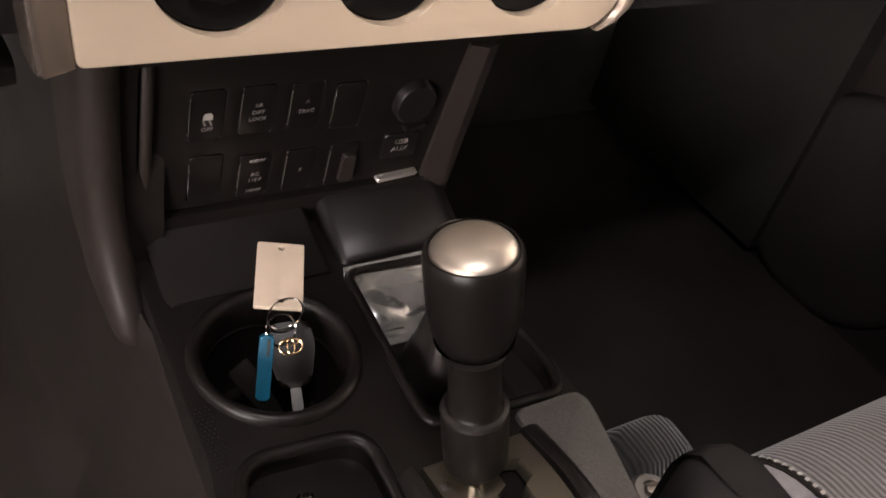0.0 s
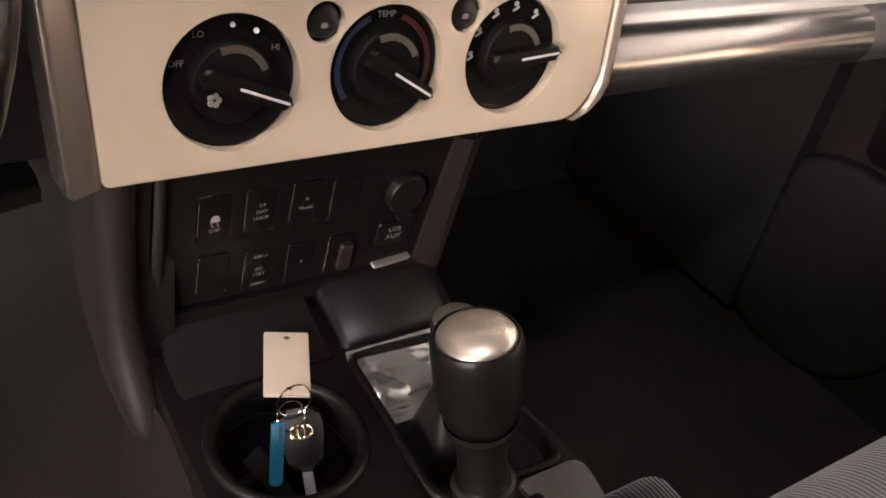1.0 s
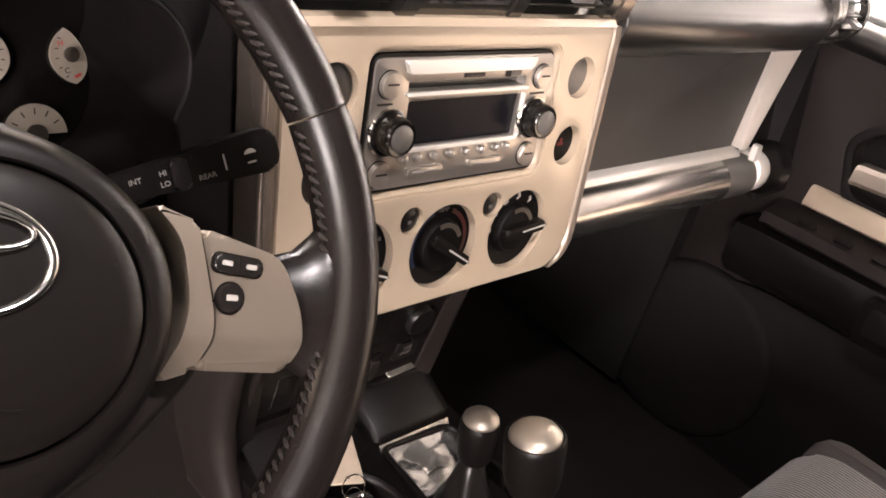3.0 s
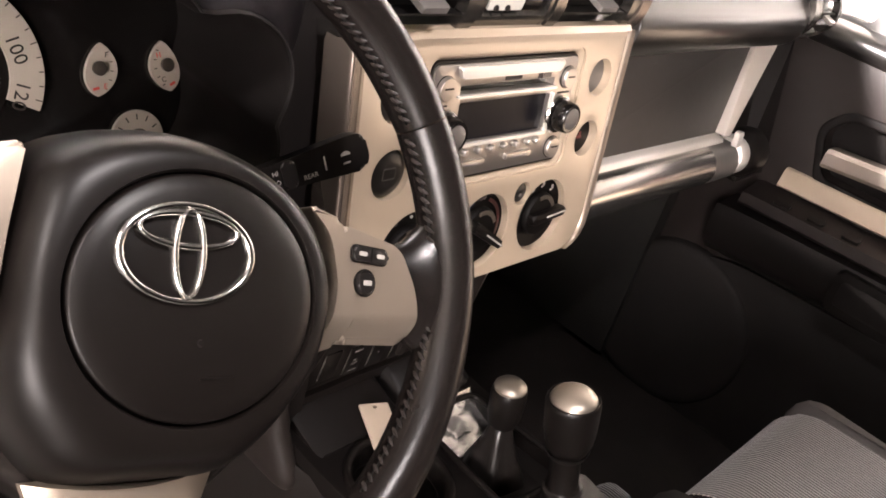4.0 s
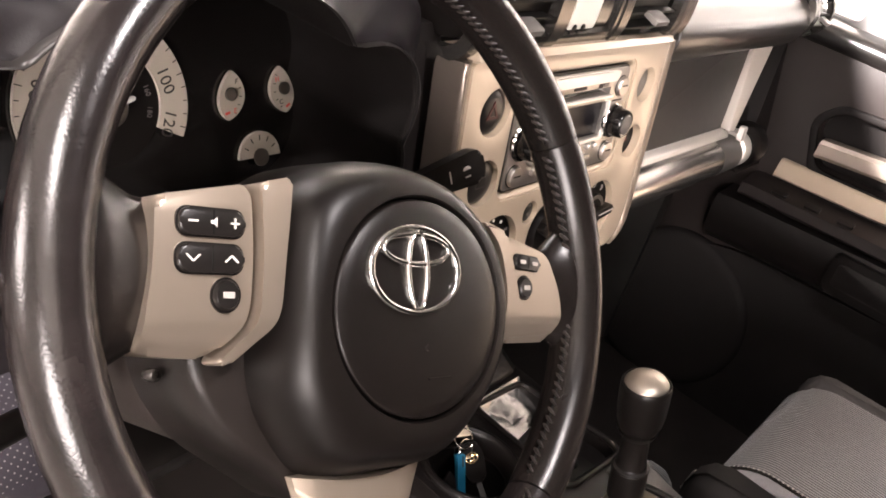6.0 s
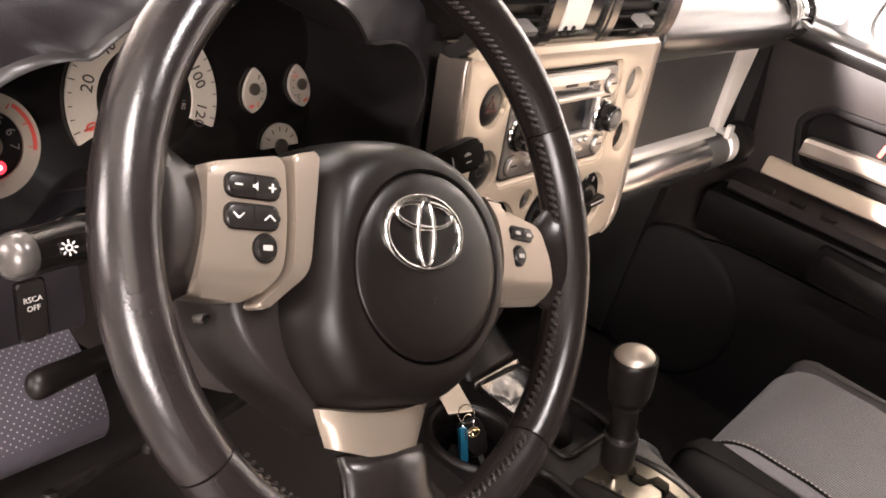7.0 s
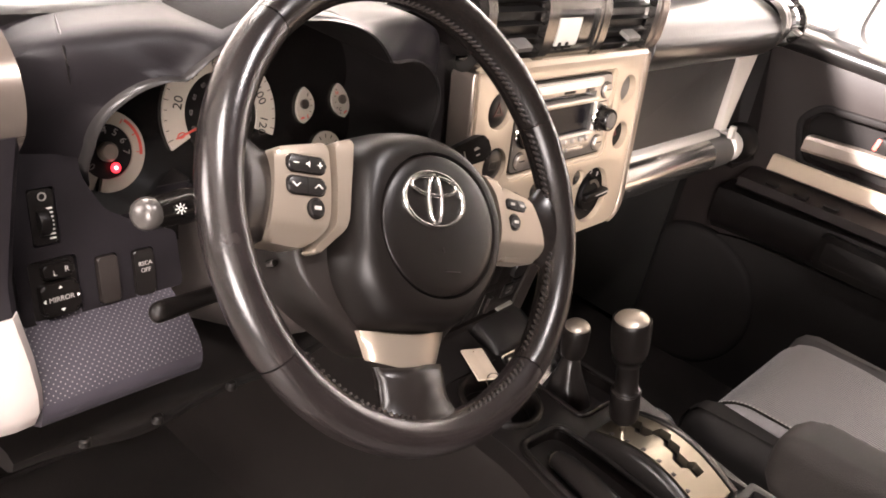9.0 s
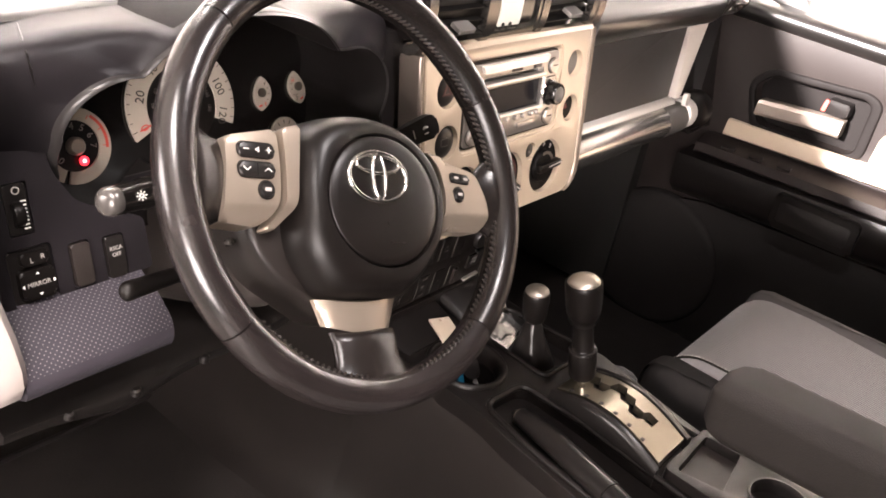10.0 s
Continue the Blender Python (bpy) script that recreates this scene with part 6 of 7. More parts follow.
part("deck", deck, M_BLACK, con, "black deck", 45)
part("side_plate", prism(rpoly([(0.458, -0.004), (0.5115, -0.004), (0.5115, -0.018), (0.4985, -0.077), (0.4765, -0.160), (0.4700, -0.200), (0.4640, -0.200), (0.4640, -0.05)], [0.006, 0.01, 0.01, 0.03, 0.03, 0.004, 0.004, 0.01]), 0.2845, 0.2895, 0.002), M_DECK, con, "speckled grey side plate")
part("left_side", loft([[(0.2775 + dx + flare(z), y, z) for z, _ in SIDE] + [(0.300, y, 0.006), (0.300, y, 0.262)] for y, dx in ((0.24, -0.0165), (0.205, -0.0125), (0.17, -0.007), (0.13, -0.002), (0.05, 0.0), (0.01, -0.003), (-0.04, -0.014), (-0.12, -0.028), (-0.24, -0.048), (-0.36, -0.054))]), M_FLANK, con, "", 70)
part("right_side", loft([[(x + dx, y, z) for x, z in ((0.514, 0.270), (0.518, 0.20), (0.520, 0.02), (0.48, 0.02), (0.48, 0.26))] for y, dx in ((0.25, 0.0), (0.0, 0.0), (-0.075, -0.014), (-0.16, -0.036), (-0.36, -0.044))]), M_BLACK, con)
cup = part("cup_holder", lathe([(0.0545, 0.2852), (0.0541, 0.2885), (0.0527, 0.2908), (0.0505, 0.2917), (0.0482, 0.2910), (0.0463, 0.2890), (0.0452, 0.2860), (0.0440, 0.278), (0.0415, 0.22), (0.039, 0.212), (0.0, 0.212)], 48, Matrix.Translation((*CUP, 0)) @ Matrix.Diagonal((1, 1.04, 1, 1)), cap=False), M_KNOB, con, "round black cup holder", 50)
part("cup_rib", lathe([(0.0445, 0.262), (0.0430, 0.264), (0.0430, 0.266), (0.0445, 0.268)], 48, Matrix.Translation((*CUP, 0)) @ Matrix.Diagonal((1, 1.04, 1, 1)), cap=False), M_GLOSS_SOFT, cup)
part("front_cover", loft([[(0.288, y, z - 0.05), (0.288, y, z - 0.004), (0.294, y, z), (0.400, y, z), (0.404, y, z - 0.004), (0.404, y, z - 0.05)] for y, z in ((0.214, 0.305), (0.175, 0.293), (0.150, 0.2875))]), M_BLACK, con)
part("coin_pad", loft([[(0.414, y, z - 0.03), (0.412, y, z - 0.006), (0.418, y, z), (0.505, y + 0.004, z), (0.519, y + 0.006, z - 0.006), (0.522, y + 0.006, z - 0.03)] for y, z in ((0.214, 0.312), (0.198, 0.309), (0.172, 0.2975), (0.158, 0.2905), (0.154, 0.286))]), M_PAD, con, "smooth dark grey pad", 60)
part("lever_well", loft([[(0.408, 0.148, z), (0.401, 0.005, z), (0.502, -0.002, z), (0.509, 0.02, z), (0.501, 0.143, z)] for z in (0.262, 0.20)]), M_BLACK, con)
part("well_rim", sweep([(x, y, 0.2865) for x, y in rpoly([(0.411, 0.1465), (0.403, 0.007), (0.500, 0.001), (0.507, 0.020), (0.499, 0.141)], [0.013, 0.013, 0.018, 0.015, 0.013])], 0.0036, 10, closed=True), M_KNOB, con, "rolled rim", 60)
part("brake_well", loft([[(0.286, 0.024, z), (0.270, -0.04, z), (0.230, -0.33, z), (0.34, -0.33, z), (0.366, -0.06, z), (0.367, 0.018, z)] for z in (0.268, 0.16)]), M_BLACK, con)
part("brake_well_rim", sweep([(x, y, 0.2862) for x, y in rpoly([(0.289, 0.023), (0.273, -0.04), (0.233, -0.331), (0.336, -0.331), (0.363, -0.06), (0.365, 0.017)], [0.02, 0.05, 0.02, 0.02, 0.03, 0.02], 8)], 0.0042, 12, closed=True), M_KNOB, con, "rolled rim", 60)
part("grip_dots", join(*[lathe([(0.0007, 0.2845), (0.0006, 0.2856), (0.0, 0.2858)], 6, Matrix.Translation((0.2772 + 0.0028 * i + 0.0014 * (j % 2), 0.022 + 0.0028 * j, 0.0))) for i in range(4) for j in range(17) if 0.2772 + 0.0028 * i + 0.0014 * (j % 2) < 0.289 - max(0.0, (0.036 - 0.022 - 0.0028 * j)) * 0.3]), M_PAD, con)


# shift gate: a curved plate on a drum
def gate_z(y):
    return 0.292 + 0.024 * math.cos((y + 0.105) / 0.09 * math.pi / 2) if abs(y + 0.105) < 0.09 else 0.292


gate = thing("shift_gate", "arched metal shift gate with stepped slot, black frame", "shift gate", (0.41, -0.11, 0.285))
ys = [-0.022 - 0.168 * i / 20 for i in range(21)]
frame_secs = []
for y in ys:
    z = gate_z(y)
    dx = (y + 0.022) * 0.12
    frame_secs.append([(0.368 + dx, y, 0.27), (0.366 + dx, y, z - 0.004), (0.370 + dx, y, z + 0.003), (0.374 + dx, y, z + 0.0045), (0.3785 + dx, y, z - 0.011), (0.4460 + dx, y, z - 0.011), (0.4500 + dx, y, z + 0.0045), (0.456 + dx, y, z + 0.0050), (0.461 + dx, y, z + 0.003), (0.465 + dx, y, z - 0.004), (0.465 + dx, y, 0.27)])
part("gate_frame", loft(frame_secs), M_GLOSS_SOFT, gate, "black gloss frame", 50)


def gate_plate():
    bm = bmesh.new()
    cells = 34
    rows = []
    for i in range(cells + 1):
        y = -0.026 - 0.160 * i / cells
        dx = (y + 0.022) * 0.12
        z = gate_z(y) + 0.001
        step = (0.412, 0.424, 0.416, 0.430, 0.421, 0.411, 0.420)[(i // 4) % 7]
        lo, hi = step - 0.0095, step + 0.0095
        rows.append([bm.verts.new((x + dx, y, z - 0.0085)) for x in (0.3785, lo, hi, 0.4460)])
    for i in range(cells):
        cut = 2 < i < 27
        for j in range(3):
            if cut and j == 1:
                continue
            a = rows[i], rows[i + 1]
            bm.faces.new((a[0][j], a[0][j + 1], a[1][j + 1], a[1][j]))
    ext = bmesh.ops.extrude_face_region(bm, geom=bm.faces[:], use_keep_orig=True)
    bmesh.ops.translate(bm, verts=[g for g in ext["geom"] if isinstance(g, bmesh.types.BMVert)], vec=(0, 0, 0.0115))
    return bm


part("gate_plate", gate_plate(), M_GATE, gate, "brushed metal plate with stepped slot", 20)
part("slot_floor", block(0.375, 0.445, -0.165, -0.034, 0.284, 0.292), M_BLACK, gate)
for i in range(6):
    y = -0.046 - 0.022 * i
    part("position_mark", block(0.3800 + (y + 0.022) * 0.12, 0.3860 + (y + 0.022) * 0.12, y - 0.0025, y + 0.0025, gate_z(y) + 0.0032, gate_z(y) + 0.0048, 0.0005), M_INK, gate)
# rear part of the console
tray = thing("console_tray", "square open grey tray in the console", "tray", (0.41, -0.235, 0.285))
part("tray_frame", plate(rpoly([(0.352, -0.196), (0.462, -0.196), (0.462, -0.36), (0.345, -0.36)], 0.008), [rpoly([(0.362, -0.208), (0.450, -0.205), (0.452, -0.250), (0.372, -0.262)], 0.005), oval(0.034, 0.034, 0.412, -0.315, 36)], 0.286, 0.304, 0.003, None), M_BLACK, tray)
part("tray_floor", block(0.36, 0.455, -0.265, -0.202, 0.2855, 0.2895), M_BROWN, tray, "grey-brown tray floor")
part("rear_cup", lathe([(0.036, 0.3045), (0.036, 0.3065), (0.0335, 0.3065), (0.032, 0.30), (0.0315, 0.2875), (0.0, 0.2870)], 36, Matrix.Translation((0.412, -0.315, 0)), cap=False), M_GLOSS_SOFT, tray)


def lever_axis(p0, p1):
    p0, p1 = Vector(p0), Vector(p1)
    z = (p1 - p0).normalized()
    x = Vector((1, 0, 0)) - z * z.x
    m = Matrix((x.normalized(), z.cross(x.normalized()), z)).transposed().to_4x4()
    m.translation = p1
    return m


ga = lever_axis((0.398, -0.052, 0.300), (0.3682, -0.0244, 0.4700))
gear = thing("gear_shifter", "black gear shifter knob with a brushed metal cap", "gear lever", (0.398, -0.052, 0.30))
part("shaft", lathe([(0.0042, -0.183), (0.0042, -0.14)], 16, ga), M_CHROME, gear)
part("collar", lathe([(0.010, -0.1480), (0.0150, -0.1465), (0.0172, -0.1420), (0.0176, -0.1240), (0.0176, -0.1080), (0.0168, -0.1045), (0.0145, -0.1030), (0.0134, -0.1000), (0.0130, -0.0620), (0.0140, -0.0590)], 40, ga), M_KNOB, gear)
part("collar_ring", lathe([(0.0170, -0.1062), (0.0180, -0.1050), (0.0174, -0.1030), (0.0150, -0.1022)], 40, ga, cap=False), M_GLOSS_SOFT, gear)
part("knob_foot", lathe([(0.0135, -0.0640), (0.0165, -0.0630), (0.0182, -0.0585), (0.0195, -0.0560)], 40, ga, cap=False), M_GLOSS_SOFT, gear, "grey ring under the knob")
part("knob", lathe([(0.0135, -0.0600), (0.0175, -0.0572), (0.0208, -0.0480), (0.0224, -0.0360), (0.0230, -0.0160), (0.0230, -0.0085), (0.0225, -0.0052), (0.0215, -0.0034), (0.0206, -0.0034), (0.0202, -0.0050)], 48, ga), M_KNOB, gear, "satin black knob")
part("cap", lathe([(0.0202, -0.0080), (0.0200, -0.0046), (0.0180, -0.0018), (0.0130, 0.0008), (0.0065, 0.0022), (0.0, 0.0026)], 48, ga), M_STEEL, gear, "domed brushed metal cap")
ta_m = lever_axis((0.452, 0.062, 0.265), (0.4400, 0.0696, 0.3790))
tr = thing("transfer_shifter", "smaller black transfer lever with a brushed metal cap", "gear lever", (0.452, 0.062, 0.25))
part("shaft", lathe([(0.006, -0.13), (0.006, -0.055), (0.010, -0.050)], 18, ta_m), M_KNOB, tr)
part("knob", lathe([(0.0095, -0.050), (0.0150, -0.048), (0.0172, -0.038), (0.0182, -0.018), (0.0180, -0.008), (0.0164, -0.004)], 36, ta_m), M_KNOB, tr)
part("cap", lathe([(0.0166, -0.006), (0.0163, -0.002), (0.0135, 0.001), (0.007, 0.0028), (0.0, 0.0032)], 36, ta_m), M_STEEL, tr, "domed brushed metal cap")


def gaiter(m, n=48):
    """A soft pleated sleeve round the lever."""
    rings = []
    for k, (r, z) in enumerate(((0.040, -0.132), (0.034, -0.118), (0.0270, -0.102), (0.0205, -0.084), (0.0155, -0.068), (0.0125, -0.056), (0.0100, -0.052))):
        f = 0.10 * math.sin(math.pi * k / 6)
        rings.append([tuple(m @ Vector((r * (1 + f * math.sin(5 * a + 0.5 * k)) * math.cos(a), r * (1 + f * math.sin(5 * a + 0.5 * k)) * math.sin(a), z))) for a in [2 * math.pi * i / n for i in range(n)]])
    return loft(rings, caps=False)


part("boot", gaiter(ta_m), M_GLOSS_SOFT, tr, "glossy black vinyl sleeve", 60)


def crinkle(x0, x1, y0, y1, z0, z1, amp, seed):
    """A creased glossy sheet."""
    bm = bmesh.new()
    n = 36
    rows = []
    for i in range(n + 1):
        row = []
        for j in range(n + 1):
            s, t = i / n, j / n
            p = Vector((x0 + (x1 - x0) * s, y0 + (y1 - y0) * t, 0))
            q = Vector((p.x * 20 + p.y * 16 + seed, p.y * 52, seed))
            f = abs(noise.noise(q)) * 1.2 + abs(noise.noise(q * 2.6)) * 0.35 + noise.noise(q * 6.0) * 0.06
            edge = min(1, 6 * min(s, 1 - s, t, 1 - t))
            row.append(bm.verts.new((p.x, p.y, z0 + (z1 - z0) * t + 0.010 * max(0.0, (t - 0.72) / 0.28) ** 2 + amp * f * edge)))
        rows.append(row)
    for i in range(n):
        for j in range(n):
            bm.faces.new((rows[i][j], rows[i + 1][j], rows[i + 1][j + 1], rows[i][j + 1]))
    ext = bmesh.ops.extrude_face_region(bm, geom=bm.faces[:], use_keep_orig=True)
    bmesh.ops.translate(bm, verts=[g for g in ext["geom"] if isinstance(g, bmesh.types.BMVert)], vec=(0, 0, -0.002))
    return bm


single("lever_boot_cover", crinkle(0.409, 0.500, 0.088, 0.147, 0.2600, 0.2815, 0.0052, 3.1), M_VINYL, "creased black vinyl boot round the transfer lever, coloured silver for its reflections", "lever boot", smooth=60)

hb = thing("hand_brake", "black hand brake lever with a push button", "hand brake", (0.30, -0.1, 0.20))
part("grip", sweep([(0.3135, -0.0200, 0.2820), (0.3080, -0.0360, 0.2865), (0.2950, -0.0760, 0.2930), (0.2780, -0.1250, 0.2985), (0.2640, -0.1680, 0.3020)], [0.0118, 0.0138, 0.0150, 0.0152, 0.0150], 22), M_GLOSS_SOFT, hb, "shiny black grip")
part("grip_seam", sweep([(0.2640, -0.1680, 0.3020), (0.2615, -0.1750, 0.3024)], 0.0156, 22), M_GLOSS_SOFT, hb)
part("lever_arm", sweep([(0.2615, -0.1750, 0.3024), (0.2540, -0.1980, 0.3030), (0.2500, -0.240, 0.295), (0.246, -0.29, 0.26), (0.245, -0.32, 0.20)], [0.0150, 0.0145, 0.013, 0.013, 0.013], 18), M_KNOB, hb)
part("button", sweep([(0.3130, -0.0215, 0.2815), (0.3175, -0.0085, 0.2780)], [0.0070, 0.0062], 16), M_CHROME, hb, "chromed release button")
part("nose_ring", sweep([(0.3128, -0.0220, 0.2816), (0.3145, -0.0172, 0.2803)], 0.0112, 20), M_SATIN_DARK, hb, "dull metal ring")

# keys, tag and fob in the cup holder
TG = frame_of((0.3618, 0.1476, 0.2961), (0.0292, -0.0123, 0.0), (0.0247, 0.0503, 0.006))
tag = thing("key_tag", "pale wooden key tag with two small holes", "key tag", (0.364, 0.153, 0.289))
part("tag_board", plate(rrect(0.0318, 0.0570, 0.0015), [oval(0.0024, 0.0018, 0.0005, 0.0235, 12), oval(0.0024, 0.0018, 0.0015, -0.0225, 12)], -0.0015, 0.0012, 0.0004, TG), M_TAG, tag)
ring = [Vector((0.3535, 0.116, 0.2930)) + Vector((0.012 * math.cos(a) + 0.003 * math.sin(a), 0.010 * math.sin(a), 0.003 * math.sin(a + 0.5))) for a in [2 * math.pi * i / 30 for i in range(30)]]
keys = thing("car_keys", "bunch of keys on a wire ring hanging into the cup holder", "keys", (0.35, 0.10, 0.215))
part("wire_ring", sweep(ring, 0.0007, 6, closed=True), M_CHROME, keys)
part("second_ring", sweep([Vector((0.3475, 0.107, 0.2890)) + Vector((0.010 * math.cos(a), 0.006 * math.sin(a), 0.008 * math.sin(a))) for a in [2 * math.pi * i / 30 for i in range(30)]], 0.0006, 6, closed=True), M_CHROME, keys)
KF = frame_of((0.3525, 0.0985, 0.2740), (1, -0.25, 0.12), (0.22, 0.75, 0.62))
fob = part("fob", prism(rpoly([(-0.010, -0.022), (0.010, -0.022), (0.016, 0.004), (0.013, 0.020), (-0.013, 0.020), (-0.016, 0.004)], 0.006), -0.005, 0.004, 0.003, KF, back=True), M_KNOB, keys, "black key head with gold oval mark")
part("fob_mark", ring_band(0.0075, 0.0052, 0.0007, 0, 0.004, KF, 28, 0.0042), M_GOLD, fob)
part("fob_mark_bar", join(ring_band(0.0024, 0.0048, 0.0006, 0, 0.004, KF, 20, 0.0042), ring_band(0.0055, 0.0018, 0.0006, 0, 0.0065, KF, 20, 0.0042)), M_GOLD, fob)
part("blade", prism(rrect(0.007, 0.034, 0.001, 0.0, -0.037), -0.0012, 0.0012, 0.0005, KF, back=True), M_DARK_PRINT, keys, "dull steel key blade")
BF = frame_of((0.3340, 0.0965, 0.2690), (1, -0.40, 0.0), (0.0082, 0.0199, 0.036))
part("blue_fob", prism(rrect(0.0090, 0.043, 0.0022), -0.0035, 0.003, 0.0014, BF, back=True), M_BLUE, keys, "blue plastic fob")
part("blue_slot", prism(rrect(0.002, 0.012, 0.0008, 0.0015, 0.014), 0.0028, 0.0034, 0, BF), M_INK, keys)
part("plain_key", prism(rpoly([(-0.004, -0.03), (0.004, -0.03), (0.008, 0.006), (0.008, 0.02), (-0.008, 0.02), (-0.008, 0.006)], 0.003), -0.001, 0.001, 0.0004, frame_of((0.3270, 0.092, 0.2560), (0.9, 0.3, 0.35), (0.25, 0.6, 0.72)), back=True), M_KNOB, keys, "plain dull key")

# anchor at the foot of the passenger seat
anchor = thing("seat_rail_cover", "ribbed cloth cover over a metal seat bracket with a bolt", "seat bracket", (0.60, -0.03, 0.0))
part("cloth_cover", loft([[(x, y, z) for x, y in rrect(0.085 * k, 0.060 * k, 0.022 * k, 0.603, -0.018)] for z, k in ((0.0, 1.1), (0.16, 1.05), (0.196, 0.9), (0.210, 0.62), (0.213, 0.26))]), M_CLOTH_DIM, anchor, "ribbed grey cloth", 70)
part("bracket", prism(rpoly([(-0.030, -0.012), (0.030, -0.012), (0.030, 0.010), (-0.020, 0.012)], 0.004), -0.003, 0.003, 0.0015, frame_of((0.625, -0.066, 0.216), (1, 0.1, 0), (-0.1, 0.9, 0.4)), back=True), M_SATIN_DARK2, anchor, "bare metal bracket")
part("bracket_foot", block(0.590, 0.640, -0.075, -0.066, 0.0, 0.212, 0.003), M_BLACK, anchor)
BO = Matrix.Translation((0.560, -0.060, 0.222))
part("bolt_washer", lathe([(0.016, -0.22), (0.016, 0.0), (0.013, 0.004), (0.008, 0.004), (0.008, 0.001), (0.0, 0.001)], 28, BO), M_SATIN_DARK2, anchor)
part("bolt", lathe([(0.006, 0.001), (0.006, 0.006), (0.004, 0.007), (0.0, 0.007)], 6, BO), M_STEEL, anchor)


# ---- passenger door ----
DR = frame_of((1.160, 0.0, 0.0), (0, -1, 0), (0, 0, 1))
door = thing("passenger_door", "dark grey closed passenger door with a sand trim strip", "car door", (1.2, -0.2, 0.0))
bezel = rpoly([(-0.110, 0.552), (-0.084, 0.581), (0.082, 0.592), (0.097, 0.583), (0.097, 0.500), (0.084, 0.489), (-0.086, 0.487)], [0.014, 0.016, 0.012, 0.012, 0.012, 0.012, 0.016])
card = plate(rpoly([(-0.300, -0.05), (0.75, -0.05), (0.75, 0.672), (-0.300, 0.690)], 0.02), [bezel], -0.05, 0.0, 0.003, DR)
part("door_card", card, M_DOOR, door, "dark grained door card")
rim = plate(rpoly([(-0.124, 0.556), (-0.092, 0.594), (0.090, 0.606), (0.115, 0.592), (0.115, 0.494), (0.094, 0.474), (-0.094, 0.472)], [0.02, 0.02, 0.016, 0.016, 0.016, 0.016, 0.02]), [bezel], -0.004, 0.005, 0.0035, DR)
part("handle_bezel", rim, M_MATTE, door)
part("handle_recess", prism(rpoly([(-0.130, 0.475), (-0.130, 0.600), (0.112, 0.606), (0.112, 0.475)], 0.01), -0.048, -0.030, 0, DR), M_MATTE, door)
h = part("door_handle", loft([[tuple(DR @ Vector((u, v + dv, w))) for dv, w in ((-0.015, -0.018), (-0.016, 0.002), (-0.010, 0.008), (0.008, 0.008), (0.014, 0.003), (0.015, -0.018))] for u, v in ((-0.094, 0.516), (-0.088, 0.518), (0.0, 0.526), (0.056, 0.529), (0.063, 0.529))]), M_SATIN, door, "pale satin door handle")
lk = part("lock_lever", prism(rrect(0.042, 0.026, 0.005), -0.03, -0.002, 0.003, at(DR, 0.042, 0.560)), M_GLOSS_SOFT, door, "black lock lever with red mark")
part("red_mark", prism(rrect(0.007, 0.022, 0.002), -0.004, 0.000, 0.001, at(DR, 0.021, 0.560, 0.0, -8)), M_RED, lk)
part("trim_strip", loft([[tuple(DR @ Vector((u, v + dv, w))) for dv, w in ((-0.015, -0.002), (-0.015, 0.014), (-0.012, 0.017), (0.012, 0.012), (0.016, 0.008), (0.016, -0.002))] for u, v in ((-0.135, 0.462), (-0.130, 0.463), (0.0, 0.468), (0.15, 0.474), (0.45, 0.486), (0.75, 0.498))]), M_SAND, door, "sand-coloured trim strip", 50)
part("rear_insert", prism(rpoly([(0.126, 0.470), (0.75, 0.500), (0.75, 0.610), (0.170, 0.578), (0.132, 0.550)], [0.006, 0.01, 0.03, 0.03, 0.02]), -0.002, 0.010, 0.004, DR), M_SAND, door, "sand-coloured insert behind the handle")
part("switch_ledge", loft([[tuple(DR @ Vector((u, v + dv, w))) for dv, w in ((-0.020, 0.0), (-0.018, 0.052), (-0.012, 0.058), (0.004, 0.056), (0.016, 0.014), (0.016, 0.0))] for u, v in ((-0.165, 0.424), (-0.155, 0.426), (0.0, 0.430), (0.2, 0.436), (0.7, 0.45))]), M_DOOR, door, "black ledge under the trim strip", 50)
for i in range(3):
    part("window_switch", prism(rrect(0.026, 0.014, 0.003), 0.0, 0.005, 0.002, frame_of((1.118 - 0.002, 0.105 - 0.055 * i, 0.4345 + 0.002 * i), (0, -1, 0.03), (0.9, 0.0, 0.35))), M_GLOSS_SOFT, door)
part("armrest", loft([[tuple(DR @ Vector((u, v + dv, w))) for dv, w in ((-0.090, 0.0), (-0.085, 0.030), (-0.060, 0.062), (-0.010, 0.070), (0.004, 0.064), (0.010, 0.0))] for u, v in ((-0.19, 0.392), (-0.17, 0.395), (0.0, 0.403), (0.2, 0.412), (0.7, 0.43))]), M_BLACK, door, "", 60)
part("pull_cup", prism(rrect(0.155, 0.066, 0.010, 0.095, 0.372), 0.060, 0.078, 0.005, DR), M_KNOB, door, "black pull cup")
part("pull_cup_hollow", prism(rrect(0.130, 0.040, 0.008, 0.095, 0.372), 0.070, 0.0788, 0.001, DR), M_GLOSS_SOFT, door)
part("belt_ledge", loft([[(1.1540, y, z - 0.022), (1.1490, y, z - 0.014), (1.1480, y, z - 0.006), (1.1510, y, z + 0.001), (1.1580, y, z + 0.006), (1.20, y, z + 0.010), (1.20, y, z - 0.03), (1.162, y, z - 0.03)] for y, z in ((0.30, 0.690), (0.15, 0.690), (-0.1, 0.684), (-0.75, 0.676))]), M_ROLL, door, "", 50)
